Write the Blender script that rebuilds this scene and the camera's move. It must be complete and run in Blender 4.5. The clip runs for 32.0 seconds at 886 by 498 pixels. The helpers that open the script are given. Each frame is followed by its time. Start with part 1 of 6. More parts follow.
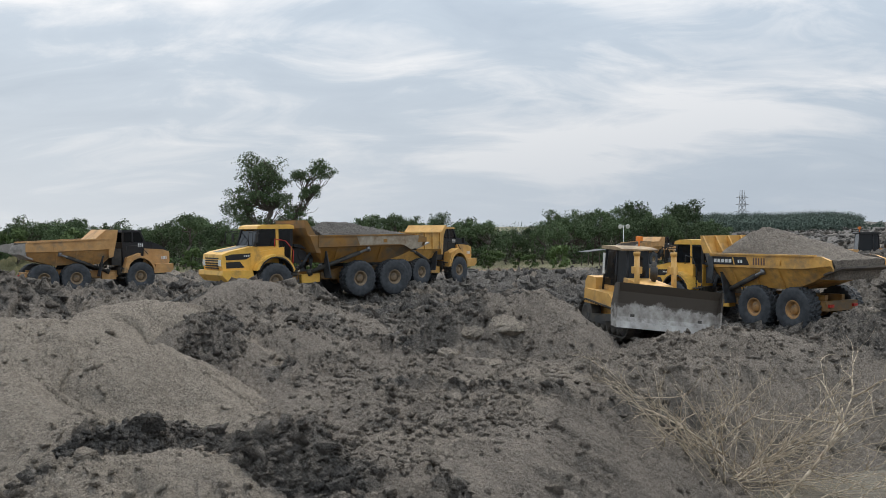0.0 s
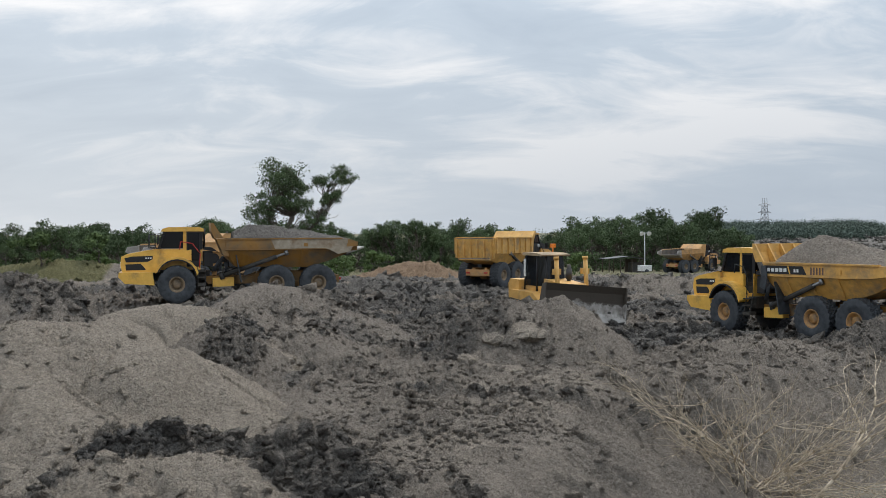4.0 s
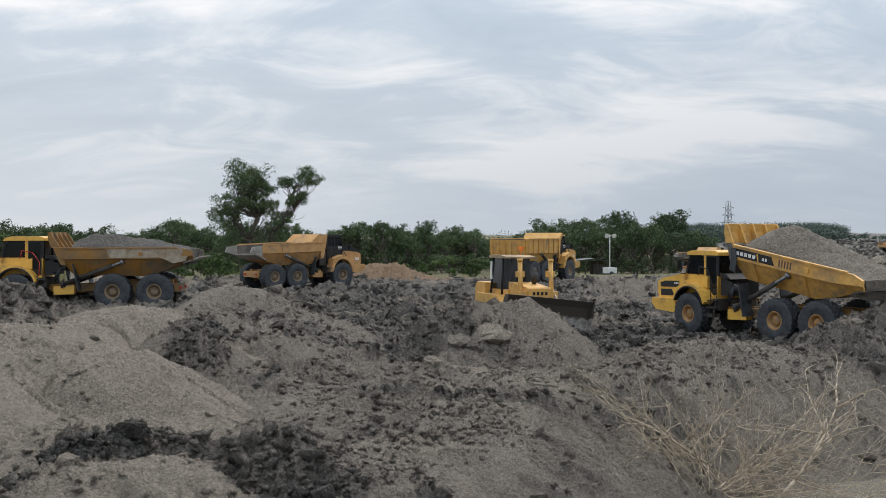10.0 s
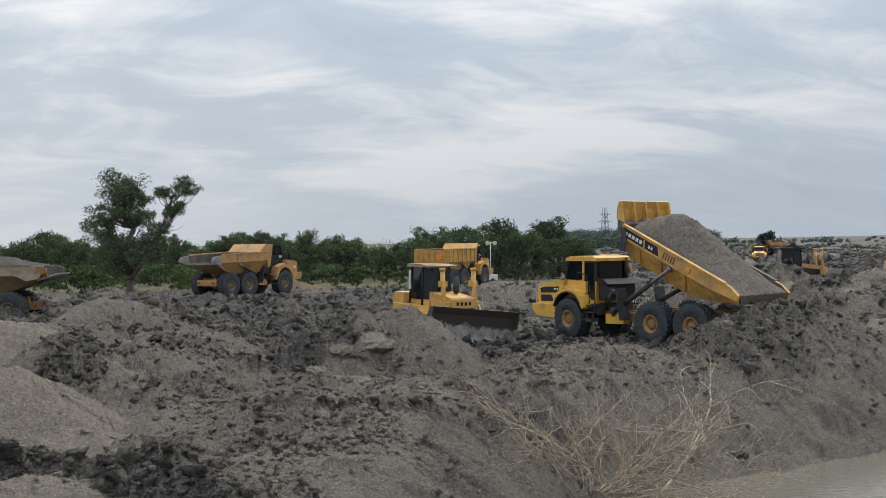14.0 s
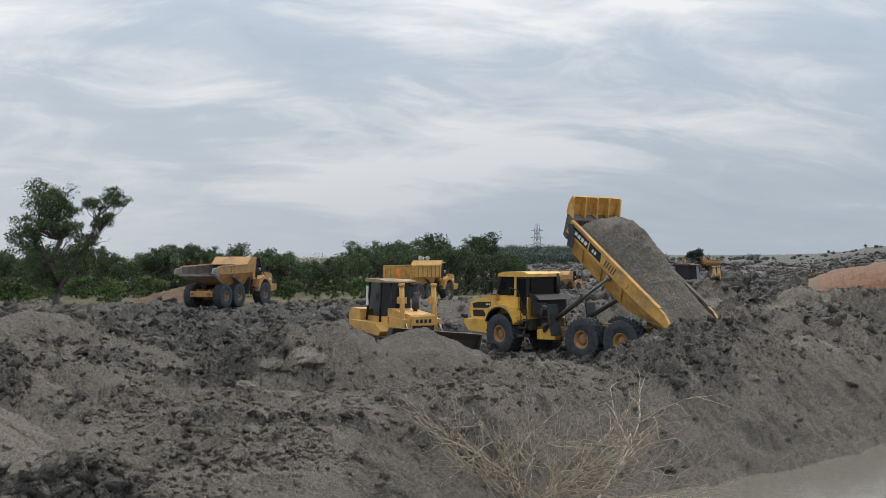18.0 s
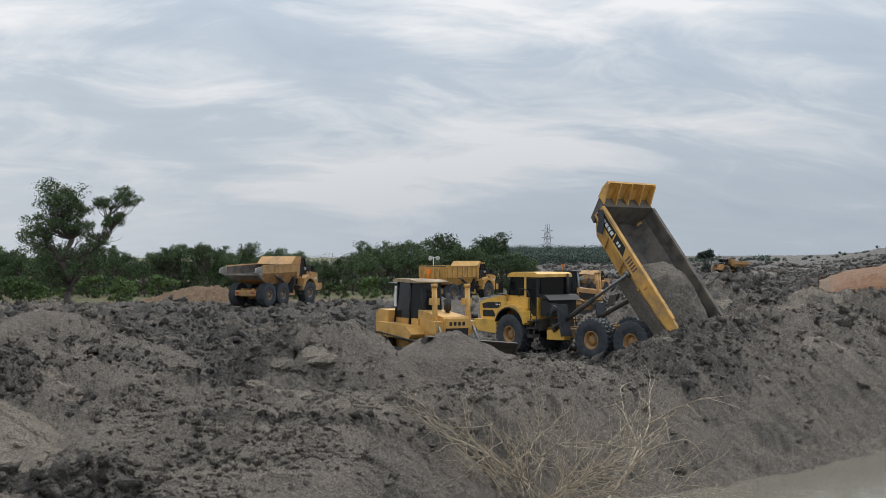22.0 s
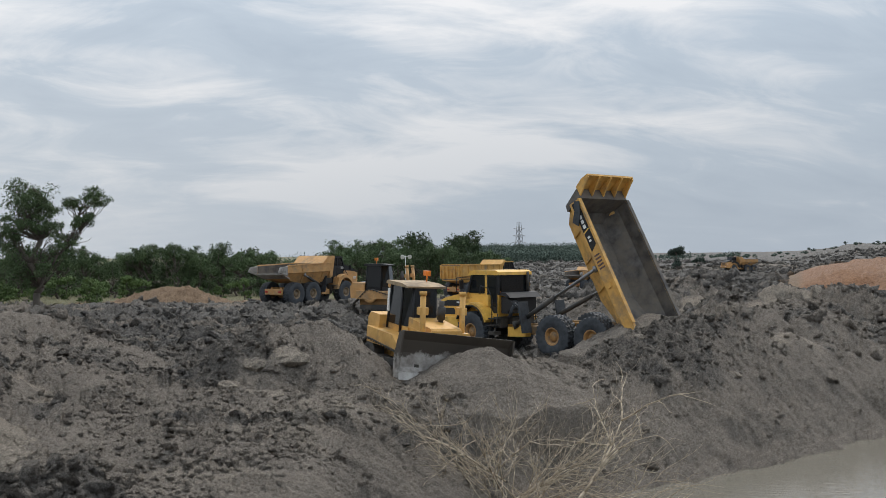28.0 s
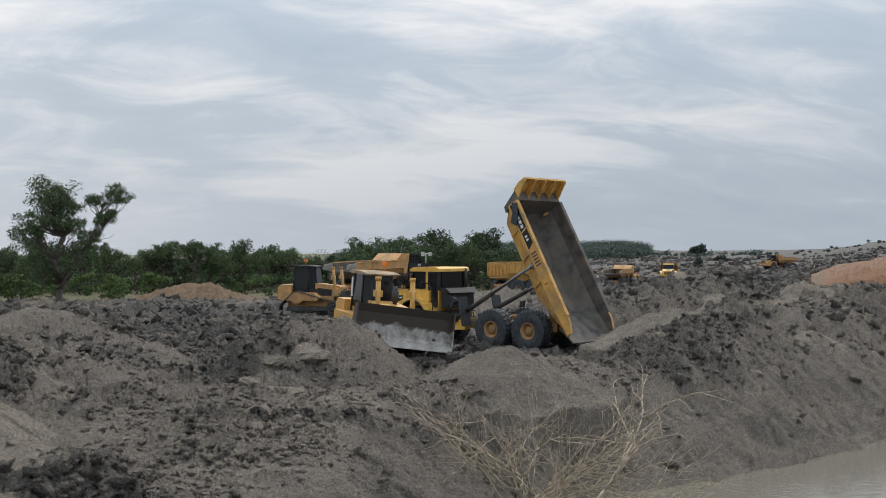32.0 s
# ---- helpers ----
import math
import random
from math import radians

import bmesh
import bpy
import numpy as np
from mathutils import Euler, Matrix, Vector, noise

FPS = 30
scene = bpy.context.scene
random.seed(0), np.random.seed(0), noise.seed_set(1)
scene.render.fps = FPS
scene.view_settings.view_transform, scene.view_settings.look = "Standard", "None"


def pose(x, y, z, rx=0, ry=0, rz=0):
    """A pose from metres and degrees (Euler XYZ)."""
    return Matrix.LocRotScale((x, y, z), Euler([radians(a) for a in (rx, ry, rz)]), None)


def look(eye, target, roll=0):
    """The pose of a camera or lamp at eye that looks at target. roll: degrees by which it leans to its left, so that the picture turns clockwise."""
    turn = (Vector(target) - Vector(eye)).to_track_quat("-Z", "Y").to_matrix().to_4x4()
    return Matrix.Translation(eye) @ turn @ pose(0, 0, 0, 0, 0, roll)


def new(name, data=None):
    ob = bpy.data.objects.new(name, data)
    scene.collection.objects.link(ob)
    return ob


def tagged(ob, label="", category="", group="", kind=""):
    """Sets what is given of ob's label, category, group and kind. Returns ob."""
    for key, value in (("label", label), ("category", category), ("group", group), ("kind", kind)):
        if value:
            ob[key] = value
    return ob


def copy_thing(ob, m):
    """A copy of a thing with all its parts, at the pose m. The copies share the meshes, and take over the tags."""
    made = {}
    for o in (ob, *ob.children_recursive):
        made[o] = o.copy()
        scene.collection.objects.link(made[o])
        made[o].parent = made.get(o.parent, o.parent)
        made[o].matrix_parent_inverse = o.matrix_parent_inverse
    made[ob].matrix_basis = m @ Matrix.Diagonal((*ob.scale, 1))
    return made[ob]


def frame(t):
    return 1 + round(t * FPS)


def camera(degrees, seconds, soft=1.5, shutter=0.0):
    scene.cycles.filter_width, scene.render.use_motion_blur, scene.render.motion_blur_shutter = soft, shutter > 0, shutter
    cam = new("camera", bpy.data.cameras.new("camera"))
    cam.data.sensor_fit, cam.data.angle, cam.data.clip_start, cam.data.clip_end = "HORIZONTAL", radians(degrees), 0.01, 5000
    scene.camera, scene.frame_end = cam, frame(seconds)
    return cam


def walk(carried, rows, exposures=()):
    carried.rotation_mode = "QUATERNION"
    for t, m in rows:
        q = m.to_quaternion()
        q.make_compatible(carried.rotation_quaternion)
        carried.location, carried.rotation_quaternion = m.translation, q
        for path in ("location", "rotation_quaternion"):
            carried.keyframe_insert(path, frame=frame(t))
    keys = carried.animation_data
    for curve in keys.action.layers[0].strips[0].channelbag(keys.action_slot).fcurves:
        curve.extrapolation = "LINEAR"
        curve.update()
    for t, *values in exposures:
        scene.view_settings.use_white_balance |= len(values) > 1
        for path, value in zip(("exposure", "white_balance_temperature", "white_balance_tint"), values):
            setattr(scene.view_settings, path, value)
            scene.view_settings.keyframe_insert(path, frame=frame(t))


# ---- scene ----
cam = camera(42.59, 32.0, soft=0.9)
EYE = (0.0, 0.0, 4.0)


def aim(yaw, pitch, lean):
    """The camera at its stand, turned to the right by yaw, up by pitch."""
    return Matrix.Translation(EYE) @ pose(0, 0, 0, 90 + pitch, 0, -yaw) @ pose(0, 0, 0, 0, 0, -lean)


walk(cam, [
    (0.0, aim(1.373, -1.206, 0.557)), (0.5, aim(1.166, -1.055, 0.379)), (1.0, aim(0.958, -0.970, 0.373)),
    (1.5, aim(0.800, -1.014, 0.356)), (2.0, aim(0.745, -1.008, 0.395)), (2.5, aim(0.762, -0.951, 0.337)),
    (3.0, aim(0.718, -0.905, 0.316)), (3.5, aim(0.507, -0.897, 0.276)), (5.5, aim(0.181, -0.882, 0.171)),
    (6.0, aim(0.147, -0.780, 0.171)), (6.5, aim(0.051, -0.763, 0.237)), (7.0, aim(-0.049, -0.819, 0.219)),
    (7.5, aim(-0.163, -0.820, 0.191)), (8.0, aim(-0.235, -0.784, 0.177)), (8.5, aim(-0.170, -0.756, 0.127)),
    (9.0, aim(0.000, -0.707, -0.000)), (9.5, aim(0.560, -0.744, 0.087)), (10.0, aim(2.053, -0.810, 0.075)),
    (10.5, aim(3.533, -0.820, 0.294)), (11.0, aim(4.743, -0.764, 0.554)), (11.5, aim(5.580, -0.679, 0.818)),
    (12.0, aim(6.130, -0.622, 0.939)), (12.5, aim(6.437, -0.611, 0.968)), (13.0, aim(6.842, -0.653, 0.942)),
    (13.5, aim(7.402, -0.571, 0.866)), (14.0, aim(8.015, -0.423, 0.734)), (14.5, aim(8.862, -0.231, 0.517)),
    (16.5, aim(11.157, 0.182, 0.505)), (17.0, aim(11.309, 0.207, 0.391)), (17.5, aim(11.399, 0.246, 0.304)),
    (18.0, aim(11.399, 0.296, 0.201)), (18.5, aim(11.328, 0.298, 0.142)), (19.0, aim(11.279, 0.270, 0.077)),
    (19.5, aim(11.197, 0.266, 0.045)), (20.0, aim(11.131, 0.295, 0.017)), (20.5, aim(11.134, 0.355, 0.021)),
    (21.0, aim(11.118, 0.391, 0.041)), (21.5, aim(11.003, 0.382, 0.047)), (22.0, aim(10.891, 0.302, 0.074)),
    (22.5, aim(10.846, 0.269, 0.030)), (23.0, aim(10.873, 0.287, 0.034)), (23.5, aim(10.990, 0.334, 0.129)),
    (24.0, aim(11.160, 0.336, 0.278)), (24.5, aim(11.267, 0.324, 0.411)), (25.0, aim(11.313, 0.265, 0.510)),
    (25.5, aim(11.327, 0.187, 0.617)), (27.5, aim(12.097, 0.343, 0.483)), (28.0, aim(12.299, 0.224, 0.443)),
    (28.5, aim(12.368, 0.130, 0.335)), (29.0, aim(12.287, 0.134, 0.324)), (29.5, aim(12.175, 0.176, 0.335)),
    (30.0, aim(12.129, 0.224, 0.318)), (30.5, aim(12.127, 0.175, 0.297)), (31.0, aim(12.092, 0.098, 0.313)),
    (31.5, aim(11.865, 0.081, 0.257)), (32.0, aim(11.268, 0.094, 0.316))],
     exposures=[(0.0, 0.0), (10.0, 0.0), (17.0, -0.15), (32.0, -0.15)])

# ---- light ----
world = bpy.data.worlds.new("overcast_sky")
scene.world = world
world.use_nodes = True
wn, wl = world.node_tree.nodes, world.node_tree.links
wn.clear()
SUN_ELEVATION, SUN_TURN = radians(58), radians(25)
sky = wn.new("ShaderNodeTexSky")
sky.sky_type, sky.sun_disc = "NISHITA", False
sky.sun_elevation, sky.sun_rotation = SUN_ELEVATION, SUN_TURN
sky.air_density, sky.dust_density = 1.0, 2.0


def wnode(kind, **sockets):
    n = wn.new(kind)
    for key, value in sockets.items():
        n.inputs[key.replace("_", " ")].default_value = value
    return n


def wmath(op, a, b=None):
    n = wn.new("ShaderNodeMath")
    n.operation = op
    for i, v in enumerate((a, b)):
        if v is None:
            continue
        if isinstance(v, (int, float)):
            n.inputs[i].default_value = v
        else:
            wl.new(v, n.inputs[i])
    return n.outputs[0]


# cloud sheet: the sky's direction laid out on a flat layer overhead
coord = wn.new("ShaderNodeTexCoord")
split = wn.new("ShaderNodeSeparateXYZ")
wl.new(coord.outputs["Generated"], split.inputs[0])
height = wmath("ADD", wmath("MAXIMUM", split.outputs["Z"], 0.0), 0.34)
flat = wn.new("ShaderNodeCombineXYZ")
wl.new(wmath("DIVIDE", split.outputs["X"], height), flat.inputs[0])
wl.new(wmath("DIVIDE", split.outputs["Y"], height), flat.inputs[1])
broad = wnode("ShaderNodeTexNoise", Scale=1.5, Detail=6.0, Roughness=0.5, Distortion=0.5)
streak_map = wn.new("ShaderNodeMapping")
streak_map.inputs["Location"].default_value = (3.1, 1.7, 0.0)
streak_map.inputs["Rotation"].default_value = (0, 0, radians(-8))
streak_map.inputs["Scale"].default_value = (0.55, 1.25, 1.0)
wl.new(flat.outputs[0], streak_map.inputs[0])
wl.new(streak_map.outputs[0], broad.inputs["Vector"])
fine = wnode("ShaderNodeTexNoise", Scale=4.2, Detail=7.0, Roughness=0.6, Distortion=0.9)
fine_map = wn.new("ShaderNodeMapping")
fine_map.inputs["Rotation"].default_value = (0, 0, radians(-5))
fine_map.inputs["Scale"].default_value = (0.75, 1.35, 1.0)
wl.new(flat.outputs[0], fine_map.inputs[0])
wl.new(fine_map.outputs[0], fine.inputs["Vector"])
mixed = wmath("ADD", wmath("MULTIPLY", broad.outputs["Fac"], 0.66), wmath("MULTIPLY", fine.outputs["Fac"], 0.34))
ramp = wn.new("ShaderNodeValToRGB")
ramp.color_ramp.elements[0].position, ramp.color_ramp.elements[0].color = 0.36, (0.405, 0.485, 0.585, 1)
ramp.color_ramp.elements[1].position, ramp.color_ramp.elements[1].color = 0.61, (0.95, 0.945, 0.95, 1)
mid = ramp.color_ramp.elements.new(0.5)
mid.color = (0.535, 0.615, 0.705, 1)
# the sheet is thinnest, and so brightest, some way below the sun
thin = wn.new("ShaderNodeVectorMath")
thin.operation = "DOT_PRODUCT"
wl.new(coord.outputs["Generated"], thin.inputs[0])
thin.inputs[1].default_value = (0.1, 0.975, 0.2)
glow = wmath("MULTIPLY", wmath("MAXIMUM", wmath("ADD", thin.outputs["Value"], -0.955), 0.0), 0.7)
wl.new(wmath("ADD", mixed, glow), ramp.inputs[0])
blend = wn.new("ShaderNodeMixRGB")
blend.inputs[0].default_value = 0.94
sky_dim = wn.new("ShaderNodeVectorMath")
sky_dim.operation = "SCALE"
sky_dim.inputs["Scale"].default_value = 0.1
wl.new(sky.outputs[0], sky_dim.inputs[0])
wl.new(sky_dim.outputs[0], blend.inputs[1])
wl.new(ramp.outputs[0], blend.inputs[2])
backing = wn.new("ShaderNodeBackground")
# an overcast sky brightens towards the zenith
wl.new(wmath("ADD", 0.78, wmath("MULTIPLY", wmath("MAXIMUM", split.outputs["Z"], 0.0), 1.45)), backing.inputs["Strength"])
# pale air low over the land
low_air = wn.new("ShaderNodeMixRGB")
wl.new(wmath("MULTIPLY", wmath("POWER", 2.718, wmath("MULTIPLY", wmath("MAXIMUM", split.outputs["Z"], 0.0), -9.0)), 0.8), low_air.inputs[0])
wl.new(blend.outputs[0], low_air.inputs[1])
# thinner cloud low in the west than in the east
west = wn.new("ShaderNodeMixRGB")
wl.new(wmath("MINIMUM", wmath("MAXIMUM", wmath("ADD", 0.42, wmath("MULTIPLY", split.outputs["X"], -1.5)), 0.0), 1.0), west.inputs[0])
west.inputs[1].default_value, west.inputs[2].default_value = (0.62, 0.7, 0.8, 1), (0.98, 1.02, 1.06, 1)
wl.new(west.outputs[0], low_air.inputs[2])
wl.new(low_air.outputs[0], backing.inputs[0])
wout = wn.new("ShaderNodeOutputWorld")
wl.new(backing.outputs[0], wout.inputs[0])

sun = new("sun", bpy.data.lights.new("sun", "SUN"))
sun.data.energy, sun.data.angle, sun.data.color = 2.1, radians(16), (1.0, 0.93, 0.84)
sun.matrix_world = look((0, 0, 60), (
    -60 * math.sin(SUN_TURN) * math.cos(SUN_ELEVATION), -60 * math.cos(SUN_TURN) * math.cos(SUN_ELEVATION),
    60 - 60 * math.sin(SUN_ELEVATION)))

# ---- materials ----
def material(name, color, rough=0.7, metal=0.0, dark=None, light=None, grain=6.0, bump=0.15, bump_scale=30.0,
             dirt=None, dirt_amount=0.0, dirt_scale=1.5, coat=0.0, spread=0.0):
    """A surface with grain, broad patches, fine relief and, where asked for, dirt in uneven patches."""
    m = bpy.data.materials.new(name)
    m.use_nodes = True
    n, l = m.node_tree.nodes, m.node_tree.links
    bsdf = n["Principled BSDF"]
    tc = n.new("ShaderNodeTexCoord")
    noise1 = n.new("ShaderNodeTexNoise")
    noise1.inputs["Scale"].default_value, noise1.inputs["Detail"].default_value = grain, 6.0
    noise1.inputs["Roughness"].default_value = 0.6
    l.new(tc.outputs["Object"], noise1.inputs["Vector"])
    ramp1 = n.new("ShaderNodeValToRGB")
    ramp1.color_ramp.elements[0].position, ramp1.color_ramp.elements[1].position = 0.3, 0.7
    dark = dark or [c * 0.75 for c in color]
    light = light or [min(1, c * 1.2) for c in color]
    ramp1.color_ramp.elements[0].color, ramp1.color_ramp.elements[1].color = (*dark, 1), (*light, 1)
    l.new(noise1.outputs["Fac"], ramp1.inputs[0])
    out = ramp1.outputs[0]
    rough_out = None
    if dirt_amount > 0:
        noise2 = n.new("ShaderNodeTexNoise")
        noise2.inputs["Scale"].default_value, noise2.inputs["Detail"].default_value = dirt_scale, 8.0
        noise2.inputs["Roughness"].default_value = 0.65
        l.new(tc.outputs["Object"], noise2.inputs["Vector"])
        ramp2 = n.new("ShaderNodeValToRGB")
        ramp2.color_ramp.elements[0].position = 0.75 - 0.5 * dirt_amount
        ramp2.color_ramp.elements[1].position = 0.92 - 0.4 * dirt_amount
        l.new(noise2.outputs["Fac"], ramp2.inputs[0])
        mix = n.new("ShaderNodeMixRGB")
        l.new(ramp2.outputs[0], mix.inputs[0])
        l.new(out, mix.inputs[1])
        mix.inputs[2].default_value = (*(dirt or (0.2, 0.18, 0.15)), 1)
        out = mix.outputs[0]
        rough_out = ramp2.outputs[0]
    if spread > 0:
        info = n.new("ShaderNodeObjectInfo")
        hue = n.new("ShaderNodeHueSaturation")
        mr = n.new("ShaderNodeMapRange")
        mr.inputs["To Min"].default_value, mr.inputs["To Max"].default_value = 1 - spread, 1 + spread
        l.new(info.outputs["Random"], mr.inputs[0])
        l.new(mr.outputs[0], hue.inputs["Value"])
        l.new(out, hue.inputs["Color"])
        out = hue.outputs[0]
    l.new(out, bsdf.inputs["Base Color"])
    bsdf.inputs["Roughness"].default_value, bsdf.inputs["Metallic"].default_value = rough, metal
    if rough_out:
        mr2 = n.new("ShaderNodeMapRange")
        mr2.inputs["To Min"].default_value, mr2.inputs["To Max"].default_value = rough, min(1, rough + 0.4)
        l.new(rough_out, mr2.inputs[0])
        l.new(mr2.outputs[0], bsdf.inputs["Roughness"])
    bsdf.inputs["Coat Weight"].default_value = coat
    if bump > 0:
        noise3 = n.new("ShaderNodeTexNoise")
        noise3.inputs["Scale"].default_value, noise3.inputs["Detail"].default_value = bump_scale, 4.0
        l.new(tc.outputs["Object"], noise3.inputs["Vector"])
        b = n.new("ShaderNodeBump")
        b.inputs["Strength"].default_value, b.inputs["Distance"].default_value = bump, 0.02
        l.new(noise3.outputs["Fac"], b.inputs["Height"])
        l.new(b.outputs[0], bsdf.inputs["Normal"])
    return m


def soil_material(name="soil", share=None):
    """Wet grey mud, paler dry sand, reddish clay and grass verge, mixed by what was dumped where."""
    m = bpy.data.materials.new(name)
    m.use_nodes = True
    n, l = m.node_tree.nodes, m.node_tree.links
    bsdf = n["Principled BSDF"]
    tc = n.new("ShaderNodeTexCoord")

    def tex(scale, detail=8.0, rough=0.62):
        t = n.new("ShaderNodeTexNoise")
        t.inputs["Scale"].default_value, t.inputs["Detail"].default_value = scale, detail
        t.inputs["Roughness"].default_value = rough
        l.new(tc.outputs["Object"], t.inputs["Vector"])
        return t.outputs["Fac"]

    def ramp(fac, *stops):
        r = n.new("ShaderNodeValToRGB")
        e = r.color_ramp.elements
        e[0].position, e[0].color = stops[0][0], (*stops[0][1], 1)
        e[1].position, e[1].color = stops[-1][0], (*stops[-1][1], 1)
        for p, c in stops[1:-1]:
            x = e.new(p)
            x.color = (*c, 1)
        l.new(fac, r.inputs[0])
        return r.outputs[0]

    def mix(fac, a, b):
        x = n.new("ShaderNodeMixRGB")
        l.new(fac, x.inputs[0]), l.new(a, x.inputs[1]), l.new(b, x.inputs[2])
        return x.outputs[0]

    def layer(name):
        if share is not None:
            v = n.new("ShaderNodeValue")
            v.outputs[0].default_value = share if name == "sand" else 0.0
            return v.outputs[0]
        a = n.new("ShaderNodeAttribute")
        a.attribute_name = name
        return a.outputs["Fac"]

    def edge(fac, grain, lo=0.35, hi=0.65):
        s = n.new("ShaderNodeMath")
        s.operation = "ADD"
        l.new(fac, s.inputs[0])
        g = n.new("ShaderNodeMapRange")
        g.inputs["To Min"].default_value, g.inputs["To Max"].default_value = -0.22, 0.22
        l.new(grain, g.inputs[0])
        l.new(g.outputs[0], s.inputs[1])
        r = n.new("ShaderNodeMapRange")
        r.inputs["From Min"].default_value, r.inputs["From Max"].default_value = lo, hi
        l.new(s.outputs[0], r.inputs[0])
        return r.outputs[0]

    fine, mid, broad = tex(9.0), tex(2.2), tex(0.45)
    grit = tex(12.0, 10.0, 0.8)
    mud = ramp(grit, (0.4, WET_LOW), (0.6, WET_HIGH))
    brown = mix(broad, ramp(grit, (0.38, MUD_DARK), (0.62, MUD_LIGHT)), ramp(mid, (0.3, MUD), (0.7, MUD_LIGHT)))
    sand = mix(broad, ramp(grit, (0.38, SAND_DARK), (0.62, SAND_LIGHT)), ramp(mid, (0.3, SAND), (0.7, SAND_LIGHT)))
    clay = ramp(mid, (0.3, (0.145, 0.097, 0.06)), (0.7, (0.26, 0.182, 0.12)))
    grass = ramp(fine, (0.3, (0.05, 0.06, 0.022)), (0.7, (0.19, 0.165, 0.085)))
    c = mix(edge(layer("sand"), mid, -0.3, 0.12), mud, brown)
    c = mix(edge(layer("sand"), mid, 0.42, 0.74), c, sand)
    c = mix(edge(layer("clay"), mid), c, clay)
    c = mix(edge(layer("clay"), mid, 1.3, 1.7), c, ramp(mid, (0.3, (0.17, 0.085, 0.045)), (0.7, (0.31, 0.175, 0.1))))
    c = mix(edge(layer("grass"), mid), c, grass)

    # crumbs: each one its own tone, some drier than others
    def crumbs(scale, low, high):
        add = n.new("ShaderNodeVectorMath")
        add.operation = "ADD"
        warp = n.new("ShaderNodeTexNoise")
        warp.inputs["Scale"].default_value = scale * 0.9
        l.new(tc.outputs["Object"], warp.inputs["Vector"])
        small = n.new("ShaderNodeVectorMath")
        small.operation = "SCALE"
        small.inputs["Scale"].default_value = 0.35 / scale
        l.new(warp.outputs["Color"], small.inputs[0])
        l.new(tc.outputs["Object"], add.inputs[0]), l.new(small.outputs[0], add.inputs[1])
        v = n.new("ShaderNodeTexVoronoi")
        v.inputs["Scale"].default_value = scale
        l.new(add.outputs[0], v.inputs["Vector"])
        sep = n.new("ShaderNodeSeparateColor")
        l.new(v.outputs["Color"], sep.inputs[0])
        tone = ramp(sep.outputs[0], (0.0, (low,) * 3), (0.5, (1.0,) * 3), (1.0, (high,) * 3))
        return tone, v.outputs["Distance"]

    def times(a, b):
        x = n.new("ShaderNodeMixRGB")
        x.blend_type = "MULTIPLY"
        x.inputs[0].default_value = 1.0
        l.new(a, x.inputs[1]), l.new(b, x.inputs[2])
        return x.outputs[0]

    tone_small, gap_small = crumbs(22.0, 0.8, 1.18)
    tone_big, gap_big = crumbs(6.2, 0.94, 1.05)
    c = times(times(c, tone_small), tone_big)
    l.new(c, bsdf.inputs["Base Color"])
    rr = n.new("ShaderNodeMapRange")
    rr.inputs["From Min"].default_value, rr.inputs["From Max"].default_value = -0.45, 0.15
    rr.inputs["To Min"].default_value, rr.inputs["To Max"].default_value = 0.66, 0.97
    l.new(layer("sand"), rr.inputs[0])
    l.new(rr.outputs[0], bsdf.inputs["Roughness"])
    bsdf.inputs["Specular IOR Level"].default_value = 0.2
    b1 = n.new("ShaderNodeBump")
    b1.inputs["Strength"].default_value, b1.inputs["Distance"].default_value = 0.9, 0.2
    l.new(tex(5.0, 9.0, 0.68), b1.inputs["Height"])
    b2 = n.new("ShaderNodeBump")
    b2.inputs["Strength"].default_value, b2.inputs["Distance"].default_value = 1.0, 0.08
    l.new(tex(24.0, 6.0, 0.65), b2.inputs["Height"])
    l.new(b1.outputs[0], b2.inputs["Normal"])
    b3 = n.new("ShaderNodeBump")
    b3.invert = True
    b3.inputs["Strength"].default_value, b3.inputs["Distance"].default_value = 0.4, 0.05
    l.new(gap_small, b3.inputs["Height"])
    l.new(b2.outputs[0], b3.inputs["Normal"])
    b4 = n.new("ShaderNodeBump")
    b4.invert = True
    b4.inputs["Strength"].default_value, b4.inputs["Distance"].default_value = 0.3, 0.08
    l.new(gap_big, b4.inputs["Height"])
    l.new(b3.outputs[0], b4.inputs["Normal"])
    l.new(b4.outputs[0], bsdf.inputs["Normal"])
    return m


WET_LOW, WET_HIGH = (0.056, 0.052, 0.047), (0.148, 0.136, 0.122)
MUD_DARK, MUD, MUD_LIGHT = (0.115, 0.1, 0.086), (0.198, 0.172, 0.145), (0.265, 0.231, 0.193)
SAND_DARK, SAND, SAND_LIGHT = (0.2, 0.172, 0.14), (0.262, 0.226, 0.184), (0.33, 0.286, 0.234)
soil = soil_material()

